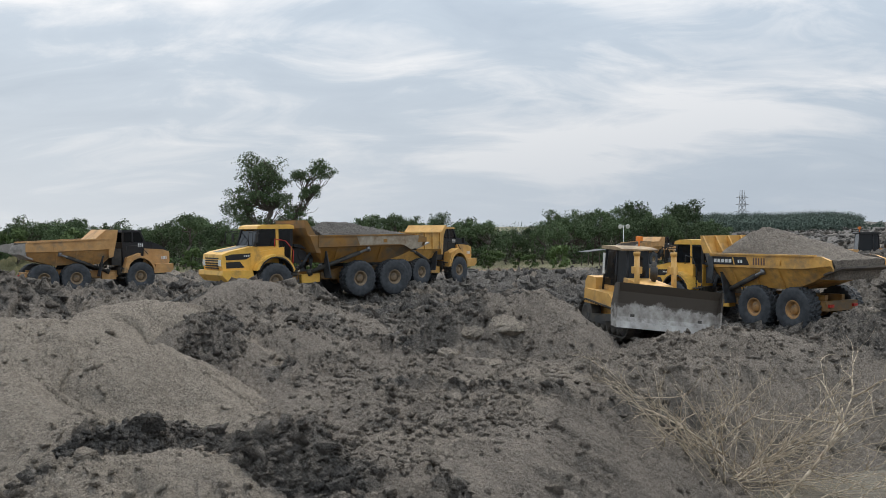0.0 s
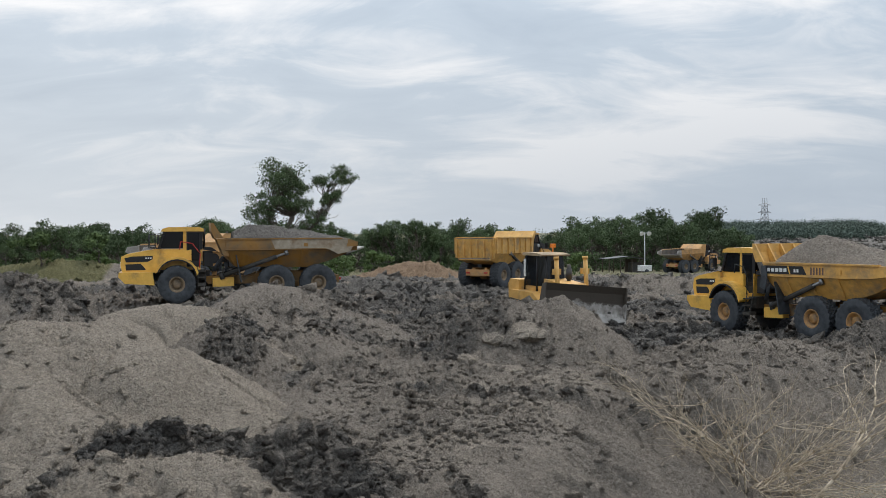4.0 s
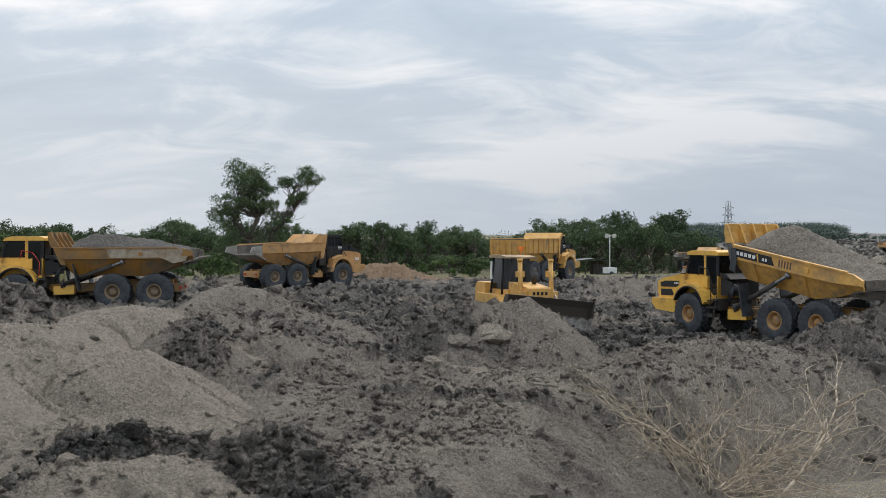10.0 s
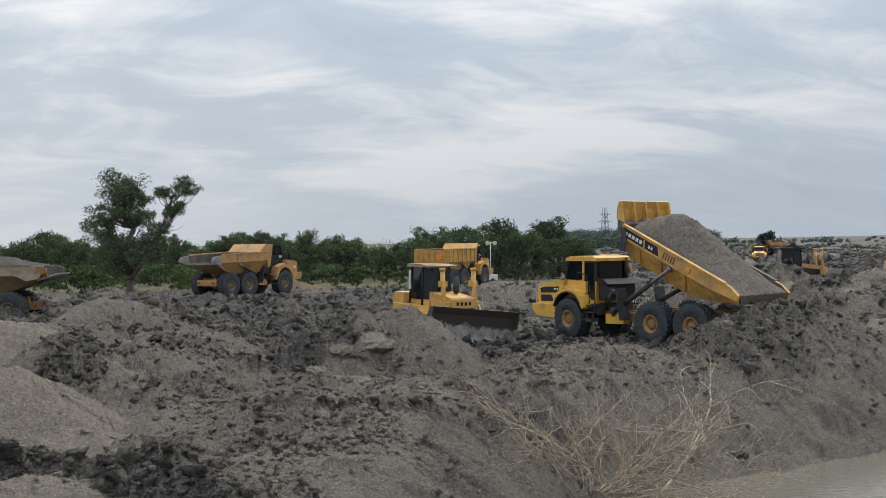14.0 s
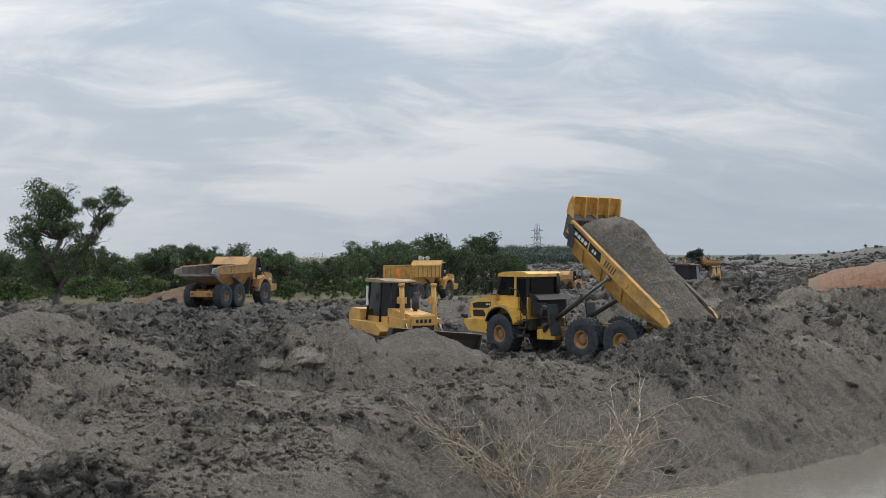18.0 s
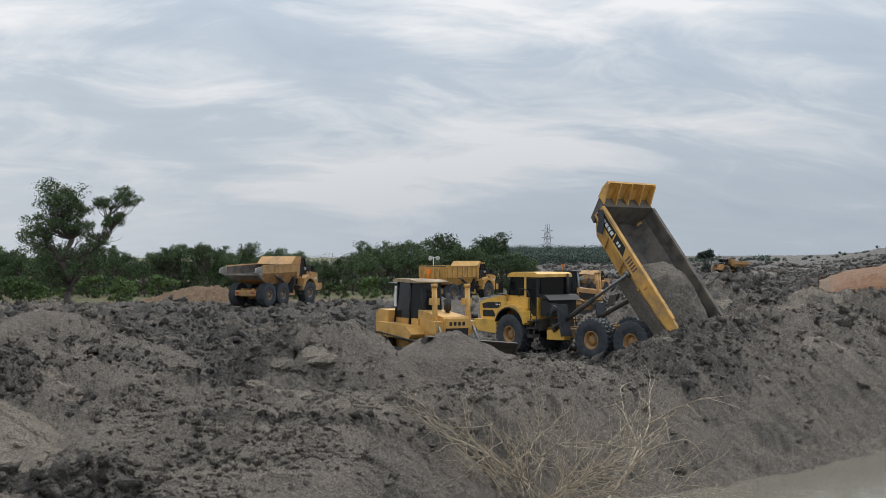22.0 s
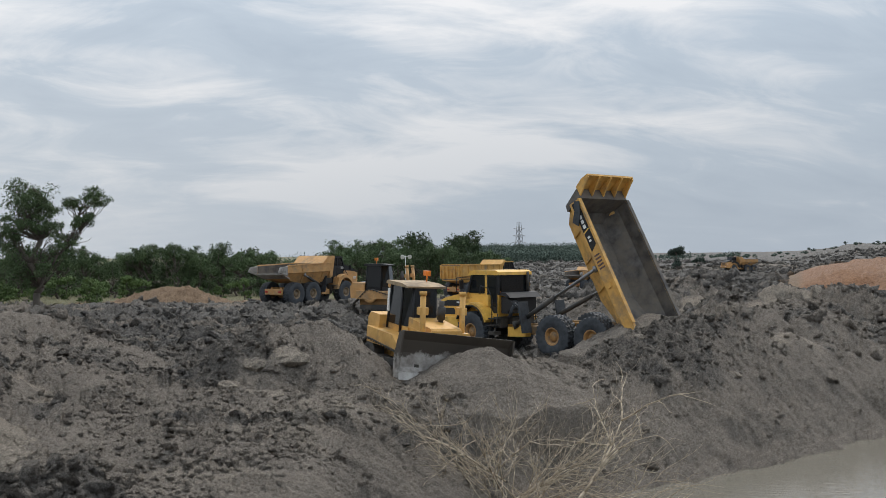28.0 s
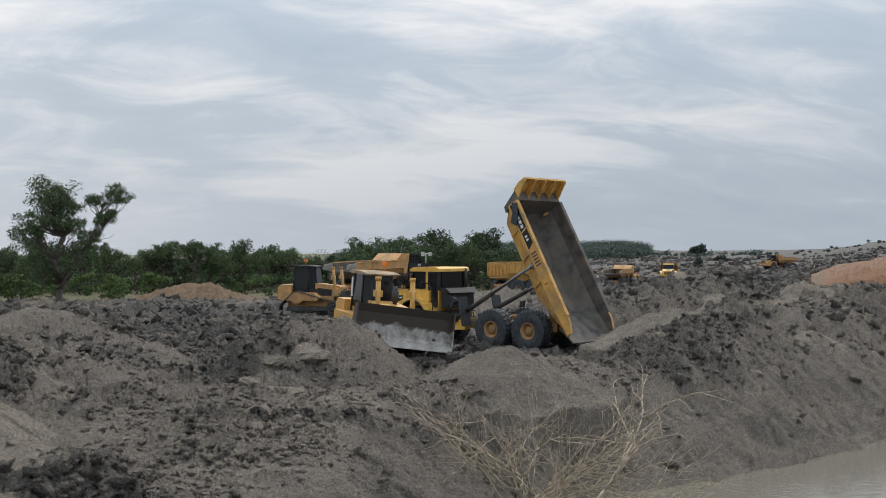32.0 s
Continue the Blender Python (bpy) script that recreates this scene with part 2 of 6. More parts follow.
# ---- building helpers ----
yellow = material("machine_yellow_paint", (0.78, 0.45, 0.08), 0.4, grain=2.5, dark=(0.68, 0.37, 0.06), light=(0.86, 0.51, 0.095),
                  bump=0.05, dirt=(0.38, 0.23, 0.08), dirt_amount=0.42, dirt_scale=1.6, coat=0.15)
bed_yellow = material("dusty_bed_yellow", (0.68, 0.37, 0.085), 0.5, grain=2.2, dark=(0.54, 0.28, 0.06), light=(0.74, 0.42, 0.11),
                      bump=0.08, dirt=(0.27, 0.19, 0.11), dirt_amount=0.55, dirt_scale=1.3)
worn_yellow = material("worn_yellow_paint", (0.34, 0.16, 0.025), 0.55, grain=2.2, dark=(0.22, 0.11, 0.025), light=(0.42, 0.2, 0.03),
                       bump=0.12, dirt=(0.15, 0.115, 0.075), dirt_amount=0.7, dirt_scale=1.1)
pale_worn = material("pale_worn_rail", (0.36, 0.3, 0.22), 0.65, grain=2.5, dark=(0.24, 0.19, 0.13), light=(0.45, 0.39, 0.3), bump=0.15,
                     dirt=(0.2, 0.12, 0.06), dirt_amount=0.5, dirt_scale=1.3)
tan = material("faded_orange_paint", (0.54, 0.29, 0.1), 0.55, grain=2.0, dark=(0.42, 0.22, 0.075), light=(0.6, 0.34, 0.13),
               bump=0.1, dirt=(0.24, 0.19, 0.13), dirt_amount=0.5, dirt_scale=1.2)
pale_yellow = material("pale_yellow_paint", (0.62, 0.345, 0.09), 0.5, grain=2.0, dark=(0.5, 0.265, 0.06), light=(0.68, 0.39, 0.11),
                       bump=0.08, dirt=(0.26, 0.2, 0.13), dirt_amount=0.45, dirt_scale=1.6)
black_paint = material("black_plastic", (0.012, 0.012, 0.013), 0.62, grain=4.0, bump=0.06, dirt=(0.06, 0.054, 0.046), dirt_amount=0.25)
under = material("greasy_steel", (0.035, 0.033, 0.03), 0.6, grain=5.0, bump=0.25, dirt=(0.11, 0.095, 0.075), dirt_amount=0.55)
# muddy rubber; the sky's bluish reflection is put into its light and dirt colours
rubber = material("muddy_rubber", (0.026, 0.03, 0.035), 0.6, grain=5.0, light=(0.052, 0.059, 0.067), bump=0.25, dirt=(0.07, 0.074, 0.079),
                  dirt_amount=0.5, dirt_scale=2.6)
rim_paint = material("rusty_rim_paint", (0.42, 0.22, 0.07), 0.6, grain=5.0, bump=0.12, dirt=(0.19, 0.145, 0.1), dirt_amount=0.62, dirt_scale=3.0)
grey_rim = material("muddy_rim", (0.24, 0.17, 0.1), 0.7, grain=5.0, bump=0.15, dirt=(0.1, 0.085, 0.07), dirt_amount=0.6, dirt_scale=3.0)
bare_steel = material("scoured_steel", (0.3, 0.28, 0.26), 0.5, 0.35, grain=3.0, dark=(0.1, 0.09, 0.08), light=(0.46, 0.44, 0.41), bump=0.2,
                      dirt=(0.085, 0.075, 0.065), dirt_amount=0.55, dirt_scale=1.2)
bed_steel = material("bed_lining_steel", (0.09, 0.08, 0.072), 0.6, 0.2, grain=2.0, dark=(0.035, 0.03, 0.028), light=(0.16, 0.145, 0.13), bump=0.2,
                     dirt=(0.19, 0.16, 0.125), dirt_amount=0.58, dirt_scale=0.9)
def mud_faced(name, level):
    """Bright scoured steel, caked with dark mud above an uneven line."""
    m = material(name, (0.36, 0.335, 0.3), 0.55, 0.25, grain=3.0, dark=(0.17, 0.15, 0.13), light=(0.5, 0.475, 0.44), bump=0.25, dirt=(0.1, 0.086, 0.07), dirt_amount=0.4, dirt_scale=1.6)
    n, l = m.node_tree.nodes, m.node_tree.links
    bsdf = n["Principled BSDF"]
    under_layer = bsdf.inputs["Base Color"].links[0].from_socket
    tc, sep, tex, add, ramp, mix = (n.new("ShaderNode" + k) for k in ("TexCoord", "SeparateXYZ", "TexNoise", "Math", "ValToRGB", "MixRGB"))
    l.new(tc.outputs["Object"], sep.inputs[0]), l.new(tc.outputs["Object"], tex.inputs["Vector"])
    tex.inputs["Scale"].default_value, tex.inputs["Detail"].default_value, tex.inputs["Roughness"].default_value = 1.6, 8.0, 0.62
    add.operation = "MULTIPLY_ADD"
    l.new(tex.outputs["Fac"], add.inputs[0])
    add.inputs[1].default_value = 1.5
    l.new(sep.outputs["Z"], add.inputs[2])
    ramp.color_ramp.elements[0].position, ramp.color_ramp.elements[1].position = 0.0, 1.0
    span = n.new("ShaderNodeMapRange")
    span.inputs["From Min"].default_value, span.inputs["From Max"].default_value = level + 0.7, level + 0.82
    l.new(add.outputs[0], span.inputs[0])
    l.new(span.outputs[0], mix.inputs[0]), l.new(under_layer, mix.inputs[1])
    mix.inputs[2].default_value = (0.075, 0.063, 0.051, 1)
    l.new(mix.outputs[0], bsdf.inputs["Base Color"])
    return m


blade_steel = mud_faced("mud_caked_blade", 0.34)
lip_steel = material("bright_worn_steel", (0.4, 0.38, 0.35), 0.45, 0.5, grain=3.0, dark=(0.2, 0.185, 0.165), bump=0.2, dirt=(0.16, 0.14, 0.12),
                     dirt_amount=0.45)
chrome = material("cylinder_rod", (0.22, 0.22, 0.22), 0.35, 0.7, bump=0.0)
white_mark = material("white_lettering", (0.75, 0.75, 0.73), 0.5, bump=0.0, grain=9.0)
dark_mark = material("dark_lettering", (0.12, 0.07, 0.06), 0.6, bump=0.0, grain=9.0)
red_paint = material("red_paint", (0.45, 0.03, 0.02), 0.5, bump=0.05, dirt=(0.2, 0.14, 0.1), dirt_amount=0.3)
material_grey = material("grey_anti_glare_paint", (0.2, 0.19, 0.17), 0.7, grain=4.0, bump=0.05)
amber = material("amber_beacon", (0.8, 0.22, 0.02), 0.3, bump=0.0)
lamp_lens = material("lamp_lens", (0.75, 0.75, 0.72), 0.15, bump=0.0, grain=20.0)


def glass_material():
    m = bpy.data.materials.new("tinted_cab_glass")
    m.use_nodes = True
    b = m.node_tree.nodes["Principled BSDF"]
    b.inputs["Base Color"].default_value = (0.012, 0.014, 0.016, 1)
    b.inputs["Roughness"].default_value = 0.08
    b.inputs["Transmission Weight"].default_value = 0.12
    b.inputs["IOR"].default_value = 1.45
    b.inputs["Specular IOR Level"].default_value = 0.3
    return m


glass = glass_material()


def link(name, me, mats, parent=None, label="", at=None):
    for m in mats if isinstance(mats, (list, tuple)) else [mats]:
        me.materials.append(m)
    ob = new(name, me)
    ob.parent = parent
    if at is not None:
        ob.matrix_basis = at if isinstance(at, Matrix) else Matrix.Translation(at)
    if label:
        ob["label"] = label
    return ob


def part(name, bm, mats, parent=None, label="", at=None):
    bmesh.ops.recalc_face_normals(bm, faces=bm.faces)
    me = bpy.data.meshes.new(name)
    bm.to_mesh(me)
    bm.free()
    return link(name, me, mats, parent, label, at)


def again(ob, parent, at, name=None):
    """The same mesh once more, at another place."""
    o = new(name or ob.name.split(".")[0], ob.data)
    o.parent = parent
    o.matrix_basis = at if isinstance(at, Matrix) else Matrix.Translation(at)
    return o


def soften(bm, faces, amount):
    if amount > 0:
        edges = list({e for f in faces for e in f.edges if len(e.link_faces) == 2 and e.calc_face_angle(0) > 0.5})
        bmesh.ops.bevel(bm, geom=edges, offset=amount, segments=1, affect="EDGES", clamp_overlap=True)


def prism(bm, points, y0, y1, bevel=0.02, mat=0, lean=0.0):
    """A side outline (x, z) drawn out from y0 to y1; lean draws the outline in at the far side."""
    cx = sum(p[0] for p in points) / len(points)
    cz = sum(p[1] for p in points) / len(points)
    a = [bm.verts.new((x, y0, z)) for x, z in points]
    b = [bm.verts.new((x + (cx - x) * lean, y1, z + (cz - z) * lean)) for x, z in points]
    faces = [bm.faces.new(a), bm.faces.new(b[::-1])]
    n = len(points)
    for i in range(n):
        faces.append(bm.faces.new((a[i], b[i], b[(i + 1) % n], a[(i + 1) % n])))
    for f in faces:
        f.material_index = mat
    soften(bm, faces, bevel)


def box(bm, x0, x1, y0, y1, z0, z1, bevel=0.02, mat=0):
    prism(bm, [(x0, z0), (x1, z0), (x1, z1), (x0, z1)], y0, y1, bevel, mat)


def rod(bm, p, q, r, seg=8, mat=0, r2=None, smooth=True):
    p, q = Vector(p), Vector(q)
    d = q - p
    turn = d.to_track_quat("Z", "Y").to_matrix()
    rings = []
    for c, rr in ((p, r), (q, r if r2 is None else r2)):
        rings.append([bm.verts.new(c + turn @ Vector((rr * math.cos(k * math.tau / seg), rr * math.sin(k * math.tau / seg), 0))) for k in range(seg)])
    for k in range(seg):
        f = bm.faces.new((rings[0][k], rings[0][(k + 1) % seg], rings[1][(k + 1) % seg], rings[1][k]))
        f.smooth, f.material_index = smooth, mat
    for ring in (rings[0][::-1], rings[1]):
        bm.faces.new(ring).material_index = mat


def pipe(bm, points, r, seg=6, mat=0):
    for a, b in zip(points, points[1:]):
        rod(bm, a, b, r, seg, mat)


def lathe(bm, outline, seg=32, mat=0, smooth=True):
    """An outline (radius, y) turned round the y axis; closed if it comes back to its start."""
    rings = []
    for r, y in outline:
        rings.append([bm.verts.new((r * math.cos(k * math.tau / seg), y, r * math.sin(k * math.tau / seg))) for k in range(seg)])
    for a, b in zip(rings, rings[1:]):
        for k in range(seg):
            f = bm.faces.new((a[k], a[(k + 1) % seg], b[(k + 1) % seg], b[k]))
            f.smooth, f.material_index = smooth, mat


def skin(bm, sections, mat=0, cap=True):
    """Loops of equal length, joined one to the next."""
    loops = [[bm.verts.new(p) for p in s] for s in sections]
    n = len(loops[0])
    for a, b in zip(loops, loops[1:]):
        for k in range(n):
            bm.faces.new((a[k], a[(k + 1) % n], b[(k + 1) % n], b[k])).material_index = mat
    if cap:
        bm.faces.new(loops[0][::-1]).material_index = mat
        bm.faces.new(loops[-1]).material_index = mat


def marks(name, mat, parent, x0, x1, z0, z1, y, count, out=0.012, fill=0.62):
    """A row of unreadable letters as plain bars on a side panel, each a piece of its own."""
    w = (x1 - x0) / count
    for i in range(count):
        bm = bmesh.new()
        box(bm, x0 + i * w + w * (1 - fill) / 2, x0 + (i + 1) * w - w * (1 - fill) / 2, y, y + out, z0, z1, 0)
        part(name, bm, mat, parent)


def tyre_mesh(radius=0.93, width=0.74, lugs=26):
    """A tyre in one skin, its tread cut into slanting lugs on either half."""
    bm = bmesh.new()
    h, r, seg = width / 2, radius, lugs * 4
    outline = [(0.34, -0.82, 0), (0.42, -0.95, 0), (0.7 * r, -1.0, 0), (0.88 * r, -0.97, 0), (0.95 * r, -0.9, 1), (0.955 * r, -0.5, 1), (0.955 * r, -0.08, 1), (0.955 * r, 0.08, 1),
               (0.955 * r, 0.5, 1), (0.95 * r, 0.9, 1), (0.88 * r, 0.97, 0), (0.7 * r, 1.0, 0), (0.42, 0.95, 0), (0.34, 0.82, 0)]
    rings = []
    for rad, y, tread in outline:
        ring = []
        for k in range(seg):
            slant = round(3 * abs(y)) + (2 if y > 0 else 0)
            up = 0.048 * r if tread and (k + slant) % 4 < 2 else 0.0
            a = k * math.tau / seg
            ring.append(bm.verts.new(((rad + up) * math.cos(a), y * h, (rad + up) * math.sin(a))))
        rings.append(ring)
    for i, (a, b) in enumerate(zip(rings, rings[1:] + rings[:1])):
        for k in range(seg):
            bm.faces.new((a[k], a[(k + 1) % seg], b[(k + 1) % seg], b[k])).smooth = i < 2 or i > 10
    return bm


def rim_mesh(radius=0.37, width=0.74):
    """A dished rim with a hub and a ring of bolts, facing +y."""
    bm = bmesh.new()
    h = width / 2
    lathe(bm, [(radius + 0.03, h * 0.9), (radius, h * 0.93), (radius - 0.05, h * 0.85), (radius - 0.08, h * 0.45), (0.21, h * 0.35), (0.2, h * 0.62),
               (0.15, h * 0.7), (0.02, h * 0.72)], 24)
    lathe(bm, [(radius + 0.03, -h * 0.9), (radius - 0.05, -h * 0.85), (radius - 0.06, -h * 0.2), (0.02, -h * 0.2)], 16)
    for k in range(12):
        a = k * math.tau / 12
        c = Vector((0.25 * math.cos(a), 0, 0.25 * math.sin(a)))
        rod(bm, c + Vector((0, h * 0.36, 0)), c + Vector((0, h * 0.44, 0)), 0.022, 6)
    return bm

# ---- ground ----
WATER_Z = -3.2


def lattice(i, j, seed):
    h = (i * 374761393 + j * 668265263 + seed * 974634777) & 0x7FFFFFFF
    h = ((h ^ (h >> 13)) * 1274126177) & 0x7FFFFFFF
    return ((h ^ (h >> 16)) & 0xFFFF) / 65535.0


def wave(x, y, seed=0):
    """Smooth noise in -1..1."""
    i, j = np.floor(x).astype(np.int64), np.floor(y).astype(np.int64)
    u, v = x - i, y - j
    u, v = u * u * u * (u * (u * 6 - 15) + 10), v * v * v * (v * (v * 6 - 15) + 10)
    a, b = lattice(i, j, seed), lattice(i + 1, j, seed)
    c, d = lattice(i, j + 1, seed), lattice(i + 1, j + 1, seed)
    return 2 * (a * (1 - u) * (1 - v) + b * u * (1 - v) + c * (1 - u) * v + d * u * v) - 1


def fbm(x, y, octaves, seed=0, gain=0.5):
    total, amp = 0, 1.0
    for k in range(octaves):
        total = total + amp * wave(x, y, seed + 17 * k)
        x, y, amp = 2.03 * x + 0.37 * y, 2.03 * y - 0.37 * x, amp * gain
    return total


def cells(x, y, seed=0):
    """Rounded lumps: 1 in the middle of a cell, 0 at its joints with the next."""
    i, j = np.floor(x).astype(np.int64), np.floor(y).astype(np.int64)
    near, second = np.full(x.shape, 9.0), np.full(x.shape, 9.0)
    for a in (-1, 0, 1):
        for b in (-1, 0, 1):
            d = (i + a + lattice(i + a, j + b, seed) - x) ** 2 + (j + b + lattice(i + a, j + b, seed + 5) - y) ** 2
            second = np.minimum(second, np.maximum(near, d))
            near = np.minimum(near, d)
    return np.clip(np.sqrt(second) - np.sqrt(near), 0, 1)


def step(a, b, v):
    t = np.clip((v - a) / (b - a), 0, 1)
    return t * t * (3 - 2 * t)


# dumped heaps: x, y, top, slope of the sides, stretch, turn, kind of soil
HEAPS = []
# tipped and pushed-up rows of soil: kind, slope of the sides, roundness of the top, the crest's corners
RIDGES = []
# dark wet lumpy patches, one of them a pit's painted shadow: x, y, half length, half width, turn
WET = []
SHARES = {"sand": 1.0, "mid": 0.36, "brown": 0.42, "pale": 0.76, "mud": 0.1, "dark": -0.16, "clay": 0.4}


def heap(x, y, top, slope=0.6, stretch=1.0, turn=0.0, kind="mud", round_top=0.35):
    HEAPS.append((x, y, top, slope, stretch, radians(turn), kind, round_top))


def ridge(kind, slope, soft, *crest):
    RIDGES.append((kind, slope, soft, crest))


def wet(x, y, length, width, turn=0.0):
    WET.append((x, y, length, width, radians(turn)))


ridge("sand", 0.6, 0.5, (-11.3, 27.8, 1.60), (-10.6, 28.1, 1.75), (-10.0, 28.3, 1.79), (-9.0, 28.9, 1.66), (-8.0, 28.7, 1.41), (-7.3, 28.1, 1.15))
ridge("sand", 0.6, 0.45, (-10.1, 33.0, 1.28), (-9.6, 35.0, 1.56), (-8.8, 35.9, 1.73), (-7.8, 36.2, 1.63), (-7.0, 35.9, 1.28))
ridge("sand", 0.66, 0.12, (-7.1, 28.7, 1.03), (-6.5, 29.1, 1.11), (-5.7, 28.1, 0.71), (-5.0, 27.2, 0.27), (-4.3, 26.5, -0.09))
ridge("sand", 0.5, 0.3, (-4.4, 26.2, -0.13), (-3.7, 25.9, -0.22), (-2.8, 25.2, -0.40))
ridge("pale", 0.5, 0.25, (-9.7, 25.2, 1.18), (-8.7, 24.5, 0.83), (-7.7, 23.4, 0.44), (-6.8, 22.6, 0.18), (-5.9, 22.1, -0.02))
ridge("mid", 0.52, 0.35, (-8.2, 42.2, 0.93), (-7.5, 44.4, 1.71), (-6.6, 45.1, 1.91), (-5.1, 45.3, 1.68), (-3.9, 44.2, 1.11))
ridge("mud", 0.6, 0.2, (-6.7, 31.9, 0.85), (-6.8, 34.8, 1.05), (-6.4, 37.5, 1.07), (-6.1, 40.0, 1.26))
ridge("brown", 0.42, 0.4, (-5.7, 40.1, 1.15), (-4.1, 37.8, 0.64), (-2.6, 35.9, 0.13), (-1.7, 34.5, -0.30))
ridge("mud", 0.5, 0.3, (-4.8, 32.2, 0.10), (-3.4, 31.8, 0.05), (-2.4, 30.9, -0.39))
ridge("brown", 0.8, 0.1, (1.9, 37.2, 1.13), (2.5, 37.9, 1.63), (3.2, 38.1, 1.58), (4.1, 38.0, 1.80), (4.7, 37.6, 1.30), (5.1, 37.2, 0.64))
ridge("brown", 0.7, 0.15, (2.9, 37.1, 0.97), (2.2, 35.9, 0.28), (1.1, 35.6, -0.12))
ridge("brown", 0.6, 0.3, (4.9, 37.1, 0.50), (5.4, 36.0, -0.09), (6.0, 35.1, -0.39))
ridge("brown", 0.45, 0.4, (7.2, 36.8, -0.27), (8.8, 38.0, 0.11), (10.7, 38.5, 0.36), (11.9, 38.2, 0.17), (13.3, 37.7, -0.03))
ridge("dark", 0.8, 0.05, (-1.5, 30.6, -0.45), (-0.3, 30.4, -0.50), (0.9, 30.2, -0.52), (2.4, 29.9, -0.62), (3.9, 29.7, -0.67))
ridge("brown", 0.4, 0.5, (-2.5, 25.1, -0.35), (-1.7, 25.9, -0.25), (-0.6, 26.6, -0.24), (0.4, 26.4, -0.35), (1.6, 26.2, -0.50))
ridge("dark", 0.95, 0.04, (-6.5, 21.4, 0.05), (-5.8, 21.7, 0.07), (-5.4, 21.9, 0.11), (-5.2, 22.1, 0.29), (-4.9, 22.1, 0.09), (-4.4, 22.2, 0.02), (-3.7, 22.2, -0.13), (-3.0, 22.5, -0.17), (-2.5, 22.9, -0.11), (-2.2, 23.3, -0.05))
ridge("pale", 0.5, 0.3, (-5.6, 20.0, -0.03), (-4.5, 20.4, -0.07), (-3.4, 20.3, -0.16))
ridge("dark", 0.8, 0.08, (-3.1, 20.6, -0.17), (-2.3, 20.9, -0.14), (-1.3, 20.8, -0.23))
ridge("dark", 0.8, 0.08, (6.9, 32.1, -0.39), (8.0, 32.4, -0.25), (9.0, 32.4, -0.34))
ridge("brown", 0.66, 0.3, (14.6, 39.4, -0.07), (15.8, 40.6, 0.38), (17.2, 41.6, 0.76), (18.3, 42.2, 1.14), (19.9, 42.8, 1.46), (21.4, 43.0, 1.22), (22.7, 43.0, 0.73))
ridge("mud", 0.5, 0.4, (20.6, 56.4, 1.38), (24.3, 61.4, 1.97), (26.0, 62.8, 2.25), (26.2, 60.6, 1.78))
ridge("sand", 0.55, 0.2, (29.0, 68.1, 2.49), (29.4, 66.8, 2.51), (28.3, 61.8, 1.88), (26.1, 54.0, 1.00))
ridge("dark", 0.55, 0.3, (25.1, 52.3, 1.57), (28.0, 55.3, 1.98), (28.3, 54.0, 1.60))
ridge("pale", 0.5, 0.3, (24.9, 50.1, 1.11), (29.4, 54.6, 1.57), (32.8, 58.4, 2.08), (33.3, 57.0, 1.87))
ridge("mud", 0.5, 0.3, (25.8, 48.6, 1.31), (27.9, 49.7, 1.55), (28.2, 47.2, 1.20))
ridge("pale", 0.5, 0.25, (25.2, 44.4, 0.67), (25.4, 42.5, 0.43), (24.6, 38.9, -0.37))
ridge("dark", 0.5, 0.3, (30.5, 51.6, 1.52), (33.1, 53.6, 1.91), (34.1, 51.8, 1.61))
ridge("mud", 0.6, 0.3, (-20.2, 47.9, 1.72), (-17.5, 46.9, 2.25), (-16.2, 47.3, 1.78), (-15.0, 46.1, 1.18))
heap(15.0, 75.0, 1.2, 0.45, 1.2, 0, "mud", 0.5)
heap(19.5, 79.0, 1.4, 0.45, 1.3, 20, "mud", 0.5)
heap(-33.0, 100.0, 2.0, 0.4, 2.2, 10, "mid", 1.5)
heap(-2.2, 108.0, 1.75, 0.42, 1.3, 0, "clay", 0.8)
heap(33.0, 184.0, -1.1, 0.25, 2.6, 0, "clay", 2.0)
wet(-18.0, 47.5, 4.0, 3.0)
wet(-5.8, 32.4, 0.6, 1.7, -15)
wet(-6.2, 36.0, 0.9, 2.4, 10)
wet(-3.5, 41.0, 2.2, 2.4)
wet(0.6, 38.6, 2.0, 3.4)
wet(0.5, 46.0, 5.0, 3.0)
wet(-4.3, 22.2, 2.6, 0.45, 8)
wet(-2.6, 22.6, 0.6, 0.4, 20)
wet(-2.1, 20.4, 0.8, 0.5)
wet(-6.9, 20.0, 0.7, 0.5, 20)
wet(0.7, 20.2, 0.35, 0.3)
wet(1.7, 19.6, 0.4, 0.25)
wet(1.0, 30.0, 2.6, 0.42, -6)
wet(3.2, 29.3, 0.9, 0.5, -10)
wet(7.6, 32.0, 1.5, 0.8, 10)
wet(5.6, 30.6, 0.5, 1.1, -20)
# shadow in the pit below the dozer's blade, painted with the dark soil colour
wet(7.2, 39.6, 1.2, 1.4)
wet(15.6, 39.4, 2.2, 2.0, 30)
wet(18.0, 40.4, 2.2, 2.0, 30)
wet(19.6, 42.6, 2.6, 1.0, 15)
wet(25.0, 50.0, 2.6, 2.0, 30)
wet(33.0, 53.0, 2.6, 1.6, 35)
wet(25.5, 64.0, 5.0, 4.0, 20)
wet(44.0, 89.0, 8.0, 6.0, 20)


